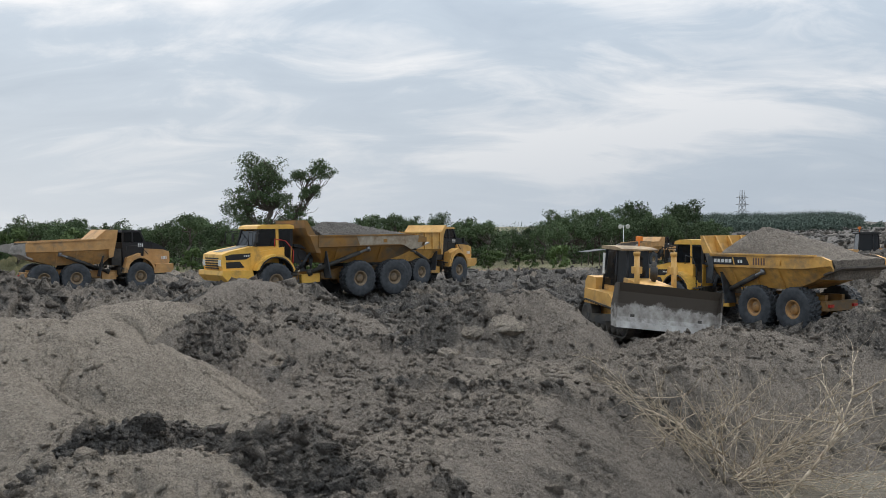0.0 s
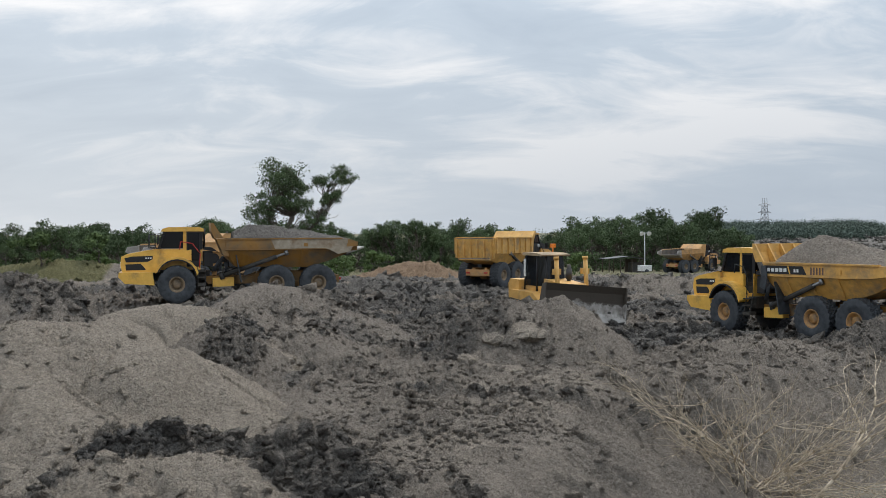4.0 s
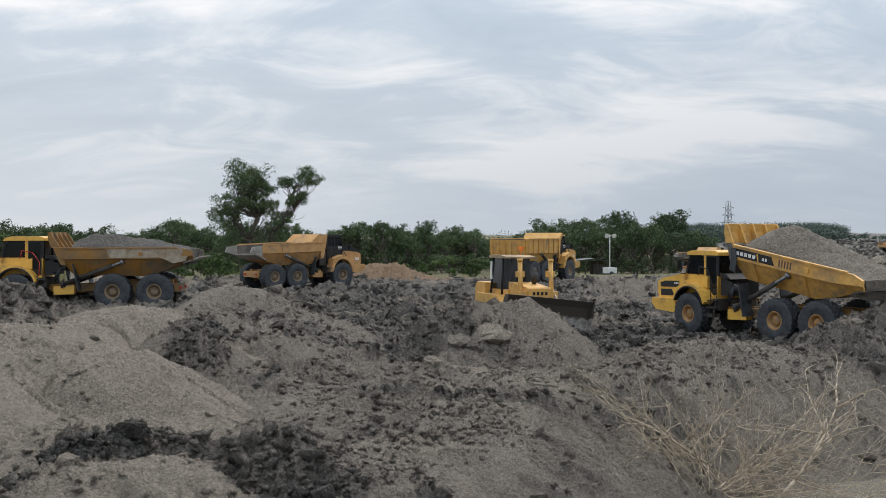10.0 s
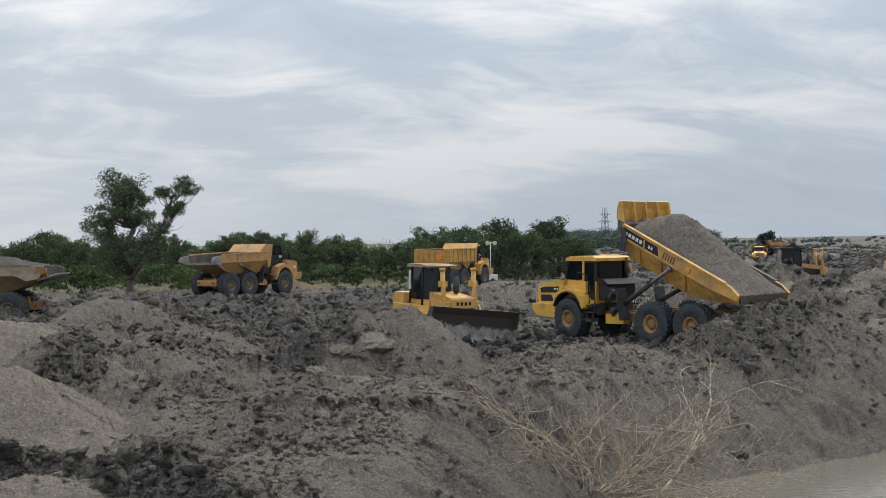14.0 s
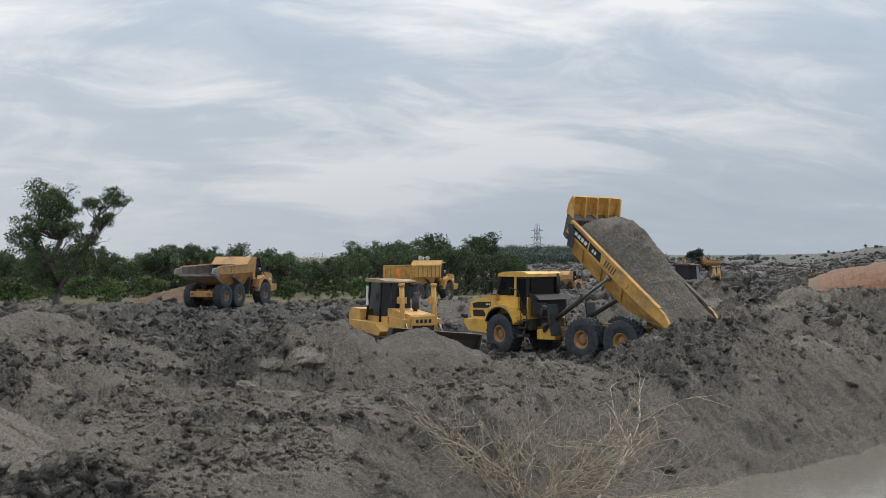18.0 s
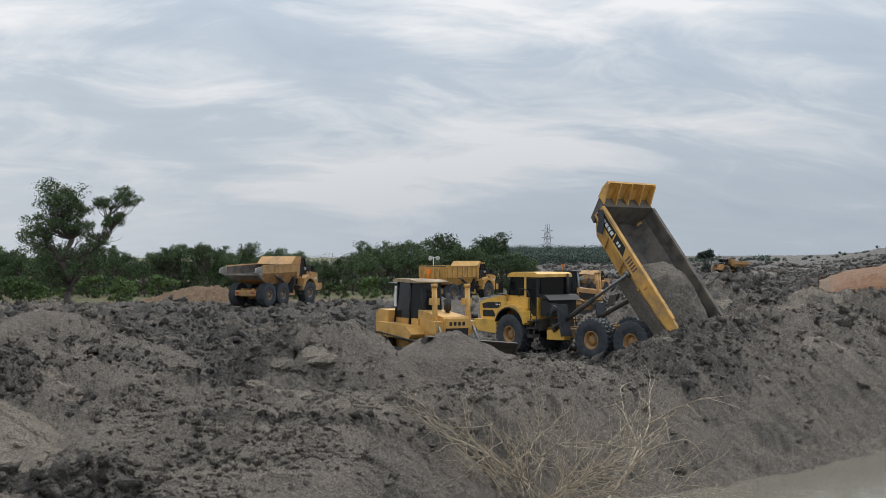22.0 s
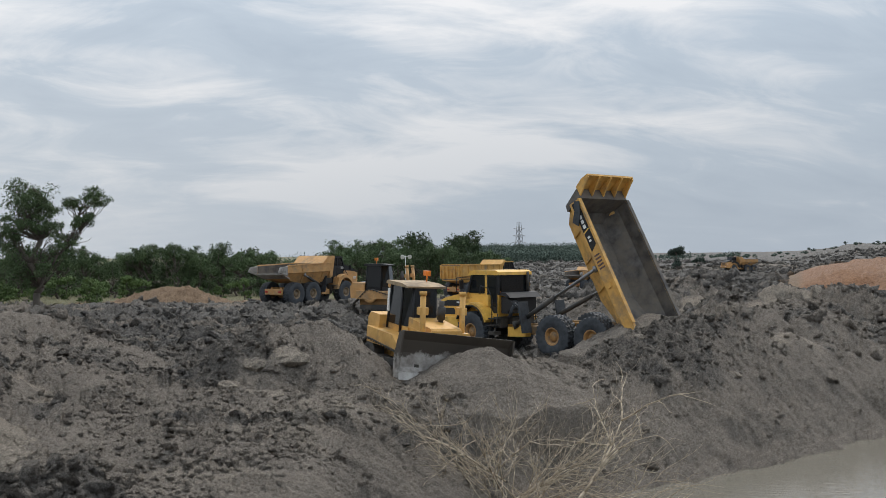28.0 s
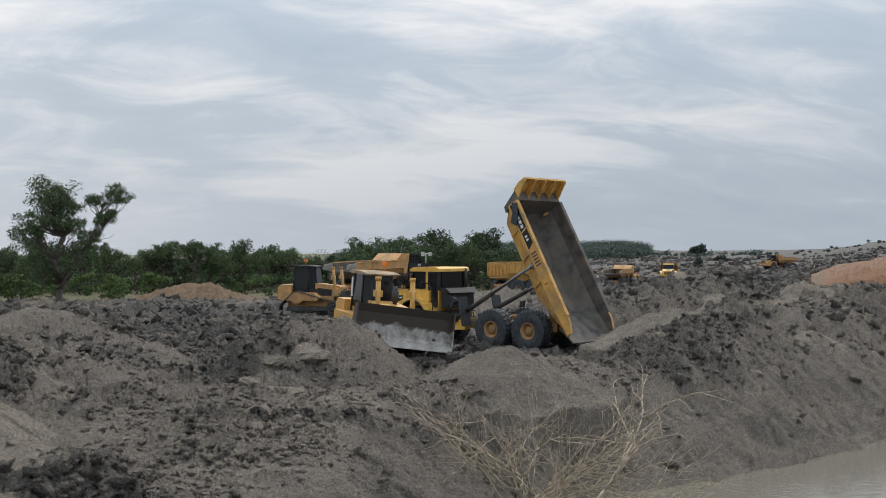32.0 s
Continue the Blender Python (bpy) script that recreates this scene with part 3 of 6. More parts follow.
def over_crest(x, y, crest):
    """For each place the nearest point of a crest line: how far off, how high the crest is there, and how far along it lies."""
    best, high, along = np.full(x.shape, 1e9), np.zeros(x.shape), np.zeros(x.shape)
    run = 0.0
    for (ax, ay, az), (bx, by, bz) in zip(crest, crest[1:]):
        long = math.hypot(bx - ax, by - ay)
        t = np.clip(((x - ax) * (bx - ax) + (y - ay) * (by - ay)) / long ** 2, 0, 1)
        d = np.hypot(x - ax - t * (bx - ax), y - ay - t * (by - ay))
        # the higher flank wins where two stretches of the crest meet
        better = d - 1.2 * (az + t * (bz - az)) < best - 1.2 * high
        best, high, along = np.where(better, d, best), np.where(better, az + t * (bz - az), high), np.where(better, run + t * long, along)
        run += long
    return best, high, along


def far_level(x, y):
    """The tip falls away gently behind the haul road, less so towards the bare hillside."""
    r, az = np.hypot(x, y), np.degrees(np.arctan2(x, y))
    east = step(20.5, 24.5, az)
    fall = (1 - east) * 0.03 * (np.clip(r, 95, 200) - 95) + east * 0.0108 * (np.clip(r, 95, 300) - 95)
    return -fall * (1 - step(260, 430, r) * step(8, 14, az))


def terrain(x, y):
    """The ground's height, and the shares of sand, clay and grass, at x, y."""
    shape = x.shape
    wx = x + 0.3 * wave(x * 0.45, y * 0.45, 5) + 0.2 * wave(x * 1.3, y * 1.3, 6)
    wy = y + 0.3 * wave(x * 0.45, y * 0.45, 7) + 0.2 * wave(x * 1.3, y * 1.3, 8)
    z = 0.16 * fbm(x * 0.13, y * 0.13, 3, 11)
    z = z - 0.7 * np.exp(-(((x - 15) / 11) ** 2 + ((y - 52) / 9) ** 2))
    z = z - 0.55 * np.exp(-(((x - 7.2) / 2.0) ** 2 + ((y - 40.0) / 2.6) ** 2))
    z = z - 0.3 - 0.4 * (1 - step(20, 31, y)) + 0.3 * step(38, 46, y)
    z = z + 0.5 * np.exp(-(((x + 12) / 11) ** 2 + ((y - 58.5) / 6) ** 2))
    sand = 0.4 + 0.24 * fbm(x * 0.2, y * 0.2, 3, 21) - 0.8 * step(36, 44, y)
    clay = np.zeros_like(x)
    damp = np.zeros_like(x)
    for hx, hy, top, slope, stretch, turn, kind, soft in HEAPS:
        reach = 18 if hy < 120 else 40
        near = (np.abs(x - hx) < reach) & (np.abs(y - hy) < reach)
        if not near.any():
            continue
        dx, dy = wx[near] - hx, wy[near] - hy
        u, v = dx * math.cos(turn) + dy * math.sin(turn), dy * math.cos(turn) - dx * math.sin(turn)
        d = np.sqrt((u / stretch) ** 2 + v * v)
        cone = top + slope * soft - slope * np.sqrt(d * d + soft * soft)
        gap = np.clip(cone - z[near], -3, 3)
        z[near] = z[near] + 0.12 * np.logaddexp(0, gap / 0.12)
        weight = step(-0.2, 0.15, gap)
        sand[near] = sand[near] * (1 - weight) + weight * SHARES[kind]
        if kind == "clay":
            clay[near] = np.maximum(clay[near], weight)
    for kind, slope, soft, crest in RIDGES:
        xs, ys, tops = zip(*crest)
        reach = (max(tops) + 2.2) / slope + 1.5
        near = (x > min(xs) - reach) & (x < max(xs) + reach) & (y > min(ys) - reach) & (y < max(ys) + reach)
        if not near.any():
            continue
        d, high, along = over_crest(wx[near], wy[near], crest)
        # soil that has run down the flanks leaves rills and tongues
        runs = fbm(along * 1.1 + 7 * slope, d * 0.22, 4, 13, 0.55) * np.minimum(d, 1.4) * (0.13 if kind in ("sand", "pale") else 0.2)
        cone = high + slope * soft - slope * np.sqrt(d * d + soft * soft) + runs
        gap = np.clip(cone - z[near], -3, 3)
        k = 0.05
        z[near] = z[near] + k * np.logaddexp(0, gap / k)
        weight = step(-0.12, 0.08, gap)
        sand[near] = sand[near] * (1 - weight) + weight * SHARES[kind]
    # wheels have pressed the standing flat behind the bank
    flat = np.exp(-(np.hypot((x - 15.2) / 4.6, (y - 47.6) / 4.6)) ** 6)
    z = z - flat * (z + 0.52)
    # banks of the pond
    s1 = (wx - 12.6) * 0.473 - (wy - 32.0) * 0.881
    s2 = (wx - 5.9) * 0.93 - (wy - 22.4) * 0.37
    off = np.maximum(-s1, -s2)
    bank = WATER_Z + np.where(off > 0, np.where(-s1 > -s2, 0.72, 0.62) * off, 0.6 * off)
    k = 0.22
    face = step(-0.2, 0.4, z - bank)
    z = -k * np.log(np.exp(-z / k) + np.exp(-np.clip(bank, -8, 8) / k))
    sand = sand * (1 - face) + face * (0.36 + 0.12 * fbm(x * 0.4, y * 0.4, 3, 25))
    ragged = 0.3 * fbm(x * 1.3, y * 1.3, 2, 23)
    for px, py, long, wide, turn in WET:
        near = (np.abs(x - px) < 2 * long + 1) & (np.abs(y - py) < 2 * long + 1)
        dx, dy = wx[near] - px, wy[near] - py
        u, v = dx * math.cos(turn) + dy * math.sin(turn), dy * math.cos(turn) - dx * math.sin(turn)
        damp[near] = np.maximum(damp[near], 1 - step(0.6, 1.25, np.sqrt((u / long) ** 2 + (v / wide) ** 2) + ragged[near]))
    sand = sand * (1 - damp) - 0.14 * damp
    # far land
    r = np.hypot(x, y)
    az = np.degrees(np.arctan2(x, y))
    far = step(110, 150, r)
    z = z + far_level(x, y) - 0.28 * step(46, 54, y)
    z = z + far * (0.2 + 0.4 * fbm(x * 0.02, y * 0.02, 3, 31))
    z = z + 4.6 * step(420, 800, r) * step(9, 15, az) * (1 - step(20, 23, az))
    east = step(16, 21, az)
    z = z + 9 * step(240, 700, r) * step(25, 40, az)
    z = z + east * step(105, 140, r) * (0.8 * fbm(x * 0.06, y * 0.06, 5, 33, 0.6) + 0.2)
    bank_line = step(122, 150, r + 6 * wave(x * 0.06, y * 0.06, 35)) * step(28.4, 32.5, az)
    z = z + 2.6 * bank_line
    grass = step(112 - 20 * step(-14, -17, az), 128 - 26 * step(-14, -17, az), r) * (1 - step(13.5, 15.5, az)) + 0.3 * fbm(x * 0.1, y * 0.1, 3, 41) * far * (1 - east)
    clay = np.maximum(clay, 0.9 * step(0.0, 0.5, fbm(x * 0.05, y * 0.05, 2, 51)) * step(100, 112, r) * (1 - step(135, 160, r)) * (1 - step(13, 17, az)))
    clay = np.maximum(clay, 2.0 * step(118, 124, r) * step(28.2, 30.5, az) * (1 - step(215, 240, r)))
    sand = sand + 1.2 * step(104, 108, r) * (1 - step(116, 119, r)) * step(31.5, 32.5, az)
    # bare hillside: tipped rock in bands of dark and pale
    hill = step(110, 150, r) * step(14, 18, az)
    sand = sand + hill * (-0.2 + 0.5 * fbm(x * 0.012, y * 0.05, 4, 37, 0.6) + 0.3 * fbm(x * 0.09, y * 0.09, 3, 39))
    z = z + hill * step(190, 320, r) * 0.5 * fbm(x * 0.025, y * 0.04, 4, 38, 0.6)
    # clods, ruts and crumbs
    rough = 0.35 + 0.65 * step(-0.3, 0.5, fbm(x * 0.3, y * 0.3, 2, 61))
    smooth = step(0.55, 0.9, sand)
    fade = 1 - 0.75 * step(90, 220, r)
    bx, by = x + 0.25 * wave(x * 1.7, y * 1.7, 63), y + 0.25 * wave(x * 1.7, y * 1.7, 64)
    wedge = cells(bx * 2.1 + 0.4 * by, by * 1.5, 60)
    big, small = cells(bx * 1.3, by * 1.3, 65), cells(bx * 3.4, by * 3.4, 66)
    tiny = cells(x * 8.0 + wave(x * 4, y * 4, 67), y * 8.0 + wave(x * 4, y * 4, 68), 69)
    near_fade = 1 - step(45, 75, r)
    crumb = np.zeros_like(x)
    close = r < 50
    cx, cy = x[close], y[close]
    crumb[close] = cells(cx * 16.0 + wave(cx * 9, cy * 9, 97), cy * 13.0 + wave(cx * 9, cy * 9, 98), 99)
    patchy = step(-0.3, 0.7, fbm(x * 0.8, y * 0.8, 3, 62))
    bank_face = face * step(0.1, 0.8, off)
    heavy = (1 - 0.8 * flat) * (0.3 + 0.75 * patchy * rough) * (1 - 0.75 * bank_face) + 1.1 * damp + 1.15 * step(44, 52, y) * (1 - 0.85 * flat)
    lump = heavy * (0.2 * rough * big ** 1.3 + 0.13 * rough * small + 0.1 * np.floor(wedge * 3) / 3) * (1 - 0.85 * smooth)
    lump = lump + (0.03 + 0.08 * patchy + 0.1 * damp) * tiny * near_fade * (1 - 0.55 * smooth) * (1 - 0.4 * damp) * (1 - 0.4 * bank_face)
    lump = lump + (0.025 + 0.035 * patchy) * (1 - 0.6 * damp) * crumb * (1 - 0.25 * smooth)
    z = z + fade * (lump + (0.07 + 0.14 * damp) * np.abs(fbm(x * 0.9, y * 0.9, 5, 71, 0.62)) * rough * (1 - 0.5 * smooth) + 0.03 * fbm(x * 5.1, y * 5.1, 3, 81, 0.6))
    # rain has cut gullies down the banks
    along = np.where(-s1 > -s2, x * 0.881 + y * 0.473, x * 0.37 + y * 0.93)
    z = z - 0.34 * bank_face * np.abs(fbm(along * 0.8 + 0.5 * wave(x * 0.6, y * 0.6, 77), off * 0.16, 5, 79, 0.62))
    sand = sand - 0.3 * step(0.5, 0.85, fbm(x * 0.55, y * 0.55, 4, 75)) * (1 - smooth) * (1 - bank_face)
    # cracks and slips on the sand
    z = z - 0.05 * smooth * step(0.4, 0.62, fbm(x * 0.8, y * 0.8, 4, 83))
    plain = step(46, 52, y) * (1 - step(95, 115, r))
    rut = np.sin((y - 0.12 * x + 1.5 * wave(x * 0.08, y * 0.08, 91)) * 2.6)
    z = z + plain * (0.08 * rut + 0.45 * np.abs(fbm(x * 0.22, y * 0.5, 5, 93, 0.65)) - 0.2)
    # sky sheen on the wet ruts, painted as streaks of the pale sand colour
    sand = sand + 0.6 * plain * step(0.3, 0.55, fbm(x * 0.07, y * 0.4, 4, 95, 0.6))
    return z.reshape(shape), sand, clay, grass


def ground_z(x, y):
    a = np.array([float(x)]), np.array([float(y)])
    return float(terrain(*a)[0][0])


def sheet(name, azimuths, radii, mat):
    a, r = np.meshgrid(np.radians(azimuths), radii, indexing="ij")
    x, y = (r * np.sin(a)).ravel(), (r * np.cos(a)).ravel()
    z, sand, clay, grass = terrain(x, y)
    me = bpy.data.meshes.new(name)
    na, nr = len(azimuths), len(radii)
    me.vertices.add(na * nr)
    me.vertices.foreach_set("co", np.stack([x, y, z], 1).astype(np.float32).ravel())
    i, j = np.meshgrid(np.arange(na - 1), np.arange(nr - 1), indexing="ij")
    k = (i * nr + j).ravel()
    quads = np.stack([k, k + 1, k + nr + 1, k + nr], 1)
    me.loops.add(quads.size)
    me.loops.foreach_set("vertex_index", quads.ravel().astype(np.int32))
    me.polygons.add(len(quads))
    me.polygons.foreach_set("loop_start", np.arange(0, quads.size, 4, dtype=np.int32))
    me.polygons.foreach_set("use_smooth", np.ones(len(quads), dtype=bool))
    for key, values in (("sand", sand), ("clay", clay), ("grass", grass)):
        me.attributes.new(key, "FLOAT", "POINT").data.foreach_set("value", values.astype(np.float32))
    me.update(calc_edges=True)
    me.materials.append(mat)
    return new(name, me)


azimuths = np.concatenate([np.arange(-180, -26, 4.0), np.arange(-26, 38, 0.06), np.arange(38, 181, 4.0)])
azimuths[-1] = 180.0
radii = np.concatenate([[0.0, 4, 8, 12], np.geomspace(14.5, 70, 560), np.geomspace(70.6, 135, 130), np.geomspace(138, 3500, 70)])
ground = tagged(sheet("ground", azimuths, radii, soil), "grey churned mud and sandy dumped heaps", "ground", kind="structure")

# ---- water ----
water_mat = bpy.data.materials.new("murky_water")
water_mat.use_nodes = True
_n, _l = water_mat.node_tree.nodes, water_mat.node_tree.links
_b = _n["Principled BSDF"]
_b.inputs["Base Color"].default_value = (0.17, 0.155, 0.125, 1)
_b.inputs["Roughness"].default_value = 0.07
_t = _n.new("ShaderNodeTexNoise")
_t.inputs["Scale"].default_value, _t.inputs["Detail"].default_value = 3.0, 4.0
_c = _n.new("ShaderNodeTexCoord")
_mp = _n.new("ShaderNodeMapping")
_mp.inputs["Scale"].default_value = (0.6, 2.2, 1.0)
_l.new(_c.outputs["Object"], _mp.inputs[0])
_l.new(_mp.outputs[0], _t.inputs["Vector"])
_bump = _n.new("ShaderNodeBump")
_bump.inputs["Strength"].default_value, _bump.inputs["Distance"].default_value = 0.35, 0.03
_l.new(_t.outputs["Fac"], _bump.inputs["Height"])
_l.new(_bump.outputs[0], _b.inputs["Normal"])
bm = bmesh.new()
bmesh.ops.create_grid(bm, x_segments=2, y_segments=2, size=34)
pond = part("water", bm, water_mat, at=(38, 18, WATER_Z))
tagged(pond, "murky grey-green pond at the foot of the bank", "water", kind="structure")

# ---- trees ----
bark = material("grey_brown_bark", (0.09, 0.075, 0.06), 0.9, grain=8.0, bump=0.4)


def leaf_material(name, low, high):
    m = bpy.data.materials.new(name)
    m.use_nodes = True
    n, l = m.node_tree.nodes, m.node_tree.links
    b = n["Principled BSDF"]
    g = n.new("ShaderNodeNewGeometry")
    info = n.new("ShaderNodeObjectInfo")
    r = n.new("ShaderNodeValToRGB")
    r.color_ramp.elements[0].color, r.color_ramp.elements[1].color = (*low, 1), (*high, 1)
    l.new(g.outputs["Random Per Island"], r.inputs[0])
    h = n.new("ShaderNodeHueSaturation")
    mr = n.new("ShaderNodeMapRange")
    mr.inputs["To Min"].default_value, mr.inputs["To Max"].default_value = 0.65, 1.3
    l.new(info.outputs["Random"], mr.inputs[0])
    l.new(mr.outputs[0], h.inputs["Value"])
    l.new(r.outputs[0], h.inputs["Color"])
    l.new(h.outputs[0], b.inputs["Base Color"])
    b.inputs["Roughness"].default_value = 0.8
    b.inputs["Specular IOR Level"].default_value = 0.12
    return m


leaf = leaf_material("green_leaf", (0.055, 0.082, 0.04), (0.1, 0.137, 0.066))
# distance haze is mixed into this leaf colour: bluer and flatter than the near leaf
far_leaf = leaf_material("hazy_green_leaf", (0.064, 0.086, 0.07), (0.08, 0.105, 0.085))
bush_leaf = leaf_material("bright_green_leaf", (0.055, 0.085, 0.032), (0.115, 0.16, 0.06))


def leaves(centres, sizes, per, size, rng):
    """Many small folded leaf sprays round the given centres."""
    v, f = [], []
    for c, s in zip(centres, sizes):
        d = rng.normal(size=(per, 3))
        d /= np.linalg.norm(d, axis=1)[:, None]
        p = c + d * (s * rng.random(per)[:, None] ** 0.45) * np.array([1, 1, 0.75])
        a = rng.normal(size=(per, 3))
        a /= np.linalg.norm(a, axis=1)[:, None]
        b = np.cross(a, d)
        b /= np.linalg.norm(b, axis=1)[:, None] + 1e-6
        w = size * (0.6 + 0.8 * rng.random(per))[:, None]
        k = len(v)
        q = np.stack([p - a * w, p + b * w * 0.45, p + a * w, p - b * w * 0.45], 1).reshape(-1, 3)
        v.extend(q)
        f.extend([(k + 4 * i, k + 4 * i + 1, k + 4 * i + 2, k + 4 * i + 3) for i in range(per)])
    return np.array(v), f


def raw(name, v, f, mats, parent=None, label="", at=None):
    me = bpy.data.meshes.new(name)
    me.from_pydata([tuple(p) for p in v], [], f)
    return link(name, me, mats, parent, label, at)


def limb(bm, p, q, r0, r1, rng, bends=4):
    p, q = np.array(p, float), np.array(q, float)
    pts = [p + (q - p) * k / bends + (rng.normal(size=3) * 0.05 * np.linalg.norm(q - p) if 0 < k < bends else 0) for k in range(bends + 1)]
    for k in range(bends):
        rod(bm, pts[k], pts[k + 1], r0 + (r1 - r0) * k / bends, 7, 0, r0 + (r1 - r0) * (k + 1) / bends)
    return pts


def tree(height, spread, seed, leaf_mat, label, clumps=26, per=70, size=0.16, bare=0.3, group="", lean=0.0):
    """A stem with limbs that carry rounded clumps of leaves: wide in the middle, broken at the outline."""
    rng = np.random.default_rng(seed)
    root = tagged(new("tree"), label, "tree", group=group)
    bm = bmesh.new()
    top = (lean * height, 0.0, height * 0.85)
    stem = limb(bm, (0, 0, -0.3), top, 0.024 * height, 0.006 * height, rng, 6)
    centres, sizes = [], []
    crowns = [(rng.normal() * 0.35 * spread, rng.normal() * 0.35 * spread, rng.uniform(0.55, 0.85), rng.uniform(0.5, 0.85)) for _ in range(3)]
    crowns.append((0.0, 0.0, 0.84, 0.55))
    for k in range(clumps):
        if bare < 0.1 and k % 4 == 0:
            c = np.array([rng.normal() * spread * 0.5, rng.normal() * spread * 0.5, height * rng.uniform(0.08, 0.4)])
        else:
            ox, oy, h, wide = crowns[k % len(crowns)]
            d = rng.normal(size=3)
            d /= np.linalg.norm(d)
            d[2] = abs(d[2]) * 1.1 - 0.35
            c = np.array([ox, oy, h * height * 0.9]) + d * np.array([spread * wide, spread * wide, 0.2 * height]) * rng.uniform(0.7, 1.0)
        base = stem[min(5, max(1, int(c[2] / height * 5)))]
        if k % 2 == 0:
            limb(bm, base, c, 0.008 * height, 0.003 * height, rng, 3)
        centres.append(c)
        sizes.append(spread * (0.2 + 0.2 * rng.random()))
    part("trunk", bm, bark, root)
    v, f = leaves(centres, sizes, per, size, rng)
    raw("crown", v, f, leaf_mat, root)
    return root


rng = np.random.default_rng(4)


def grown(variants, x, y, turn, scale, sink=0.15):
    t = copy_thing(variants[int(rng.integers(len(variants)))], Matrix())
    t.matrix_basis = pose(x, y, ground_z(x, y) - sink, 0, 0, turn) @ Matrix.Diagonal((scale, scale, scale * rng.uniform(0.9, 1.15), 1))
    return t


wood = [tree(7.0, 2.4, 100 + k, leaf, "dark green broadleaf tree at the edge of the wood", 44, 72, 0.125, 0.0, "trees of the wood edge") for k in range(8)]
for k in range(220):
    az = radians(-24 + 39.3 * (k + rng.random()) / 220)
    r = 172 + 45 * rng.random() + (20 if az > radians(4) else 0)
    s = 0.7 + 0.6 * rng.random() ** 1.6 + (0.2 + 0.22 * rng.random() if radians(6.5) < az < radians(14.6) else 0.0)
    grown(wood, r * math.sin(az), r * math.cos(az), rng.uniform(0, 360), s)
for o in wood:
    for c in (*o.children_recursive, o):
        bpy.data.objects.remove(c)

# far wooded ridge and scattered far trees: too many to count
v_all, f_all = [], []
crowns = [(rng.uniform(21, 27.5) if k < 90 else rng.uniform(27, 44), rng.uniform(480, 620), rng.uniform(1.6, 3.6), 0.7, 60, 0.4) for k in range(170)]
crowns += [(rng.uniform(9, 21.6), rng.uniform(640, 950), rng.uniform(3.0, 7.5), 0.6, 100, 0.34) for k in range(850)]
crowns += [(rng.uniform(-25, 13), rng.uniform(235, 420), rng.uniform(5.0, 8.5), 0.62, 60, 0.3) for k in range(520)]
crowns += [(rng.uniform(13, 21.4), rng.uniform(400, 640), rng.uniform(2.0, 5.0), 0.75, 60, 0.42) for k in range(700)]
cx = np.array([r * math.sin(radians(az)) for az, r, *_ in crowns])
cy = np.array([r * math.cos(radians(az)) for az, r, *_ in crowns])
cz = terrain(cx.copy(), cy.copy())[0]
for (az, r, h, wide, per, size), x, y, z in zip(crowns, cx, cy, cz):
    if r < 640 and az > 27:
        h *= 0.5
    v, f = leaves(np.array([[x, y, z + h * 0.55]]), [h * wide], per, size, rng)
    f_all.extend([tuple(i + len(v_all) for i in q) for q in f])
    v_all.extend(v)
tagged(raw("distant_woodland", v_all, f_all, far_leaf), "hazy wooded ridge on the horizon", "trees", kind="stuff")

# the tall tree beside the haul road: a main stem and a thin leaning second one
big = tagged(new("tree"), "tall sparse tree with a forked second stem", "tree")
rb = np.random.default_rng(12)
bm = bmesh.new()
main = limb(bm, (0, 0, -0.3), (-0.2, 0.0, 9.3), 0.3, 0.07, rb, 7)
second = limb(bm, (0.1, 0.1, 1.6), (4.0, 0.5, 8.2), 0.11, 0.03, rb, 7)
cs, ss = [], []
# dense round head, thinner tiers below it, and tufts at the ends of the second stem's twigs
tiers = [(24, -2.1, 5.6, 1.2, 0.9, 0.28, 0.5), (20, 0.6, 7.6, 1.2, 0.9, 0.25, 0.45), (30, -0.9, 3.0, 2.5, 1.1, 0.3, 0.6), (16, 2.0, 5.2, 1.4, 1.0, 0.22, 0.45), (46, -0.5, 8.7, 1.9, 1.3, 0.35, 0.7), (26, -1.4, 6.7, 2.0, 0.8, 0.3, 0.6), (22, 1.0, 6.5, 1.3, 1.0, 0.25, 0.5), (28, -1.0, 4.4, 2.4, 1.2, 0.3, 0.65),
         (16, 3.3, 6.9, 0.9, 0.9, 0.22, 0.45), (18, 4.4, 8.6, 1.1, 0.8, 0.22, 0.45), (12, 2.6, 8.0, 0.7, 0.5, 0.2, 0.4)]
for count, tx, tz, wide, tall, small, large in tiers:
    for k in range(count):
        d = rb.normal(size=3)
        d *= rb.random() ** 0.4 / np.linalg.norm(d)
        c = np.array([tx + wide * d[0], 0.8 * wide * d[1], tz + tall * d[2]])
        stem = second if tx > 2 else main
        limb(bm, stem[min(7, max(2, int(c[2] / 9.3 * 7 - 0.6)))], c, 0.04, 0.012, rb, 3)
        cs.append(c)
        ss.append(1.3 * rb.uniform(small, large))
for k in range(14):
    c = np.array([rb.uniform(-0.5, 5.2), rb.uniform(-1, 1), rb.uniform(3.2, 7.0)])
    limb(bm, second[1 + int(rb.random() * 4)], c, 0.03, 0.008, rb, 4)
part("trunk", bm, bark, big)
v, f = leaves(cs, ss, 95, 0.085, rb)
raw("crown", v, f, leaf, big)
big.matrix_basis = pose(-11.6, 89.3, ground_z(-11.6, 89.3) - 0.1, 0, 0, 0)

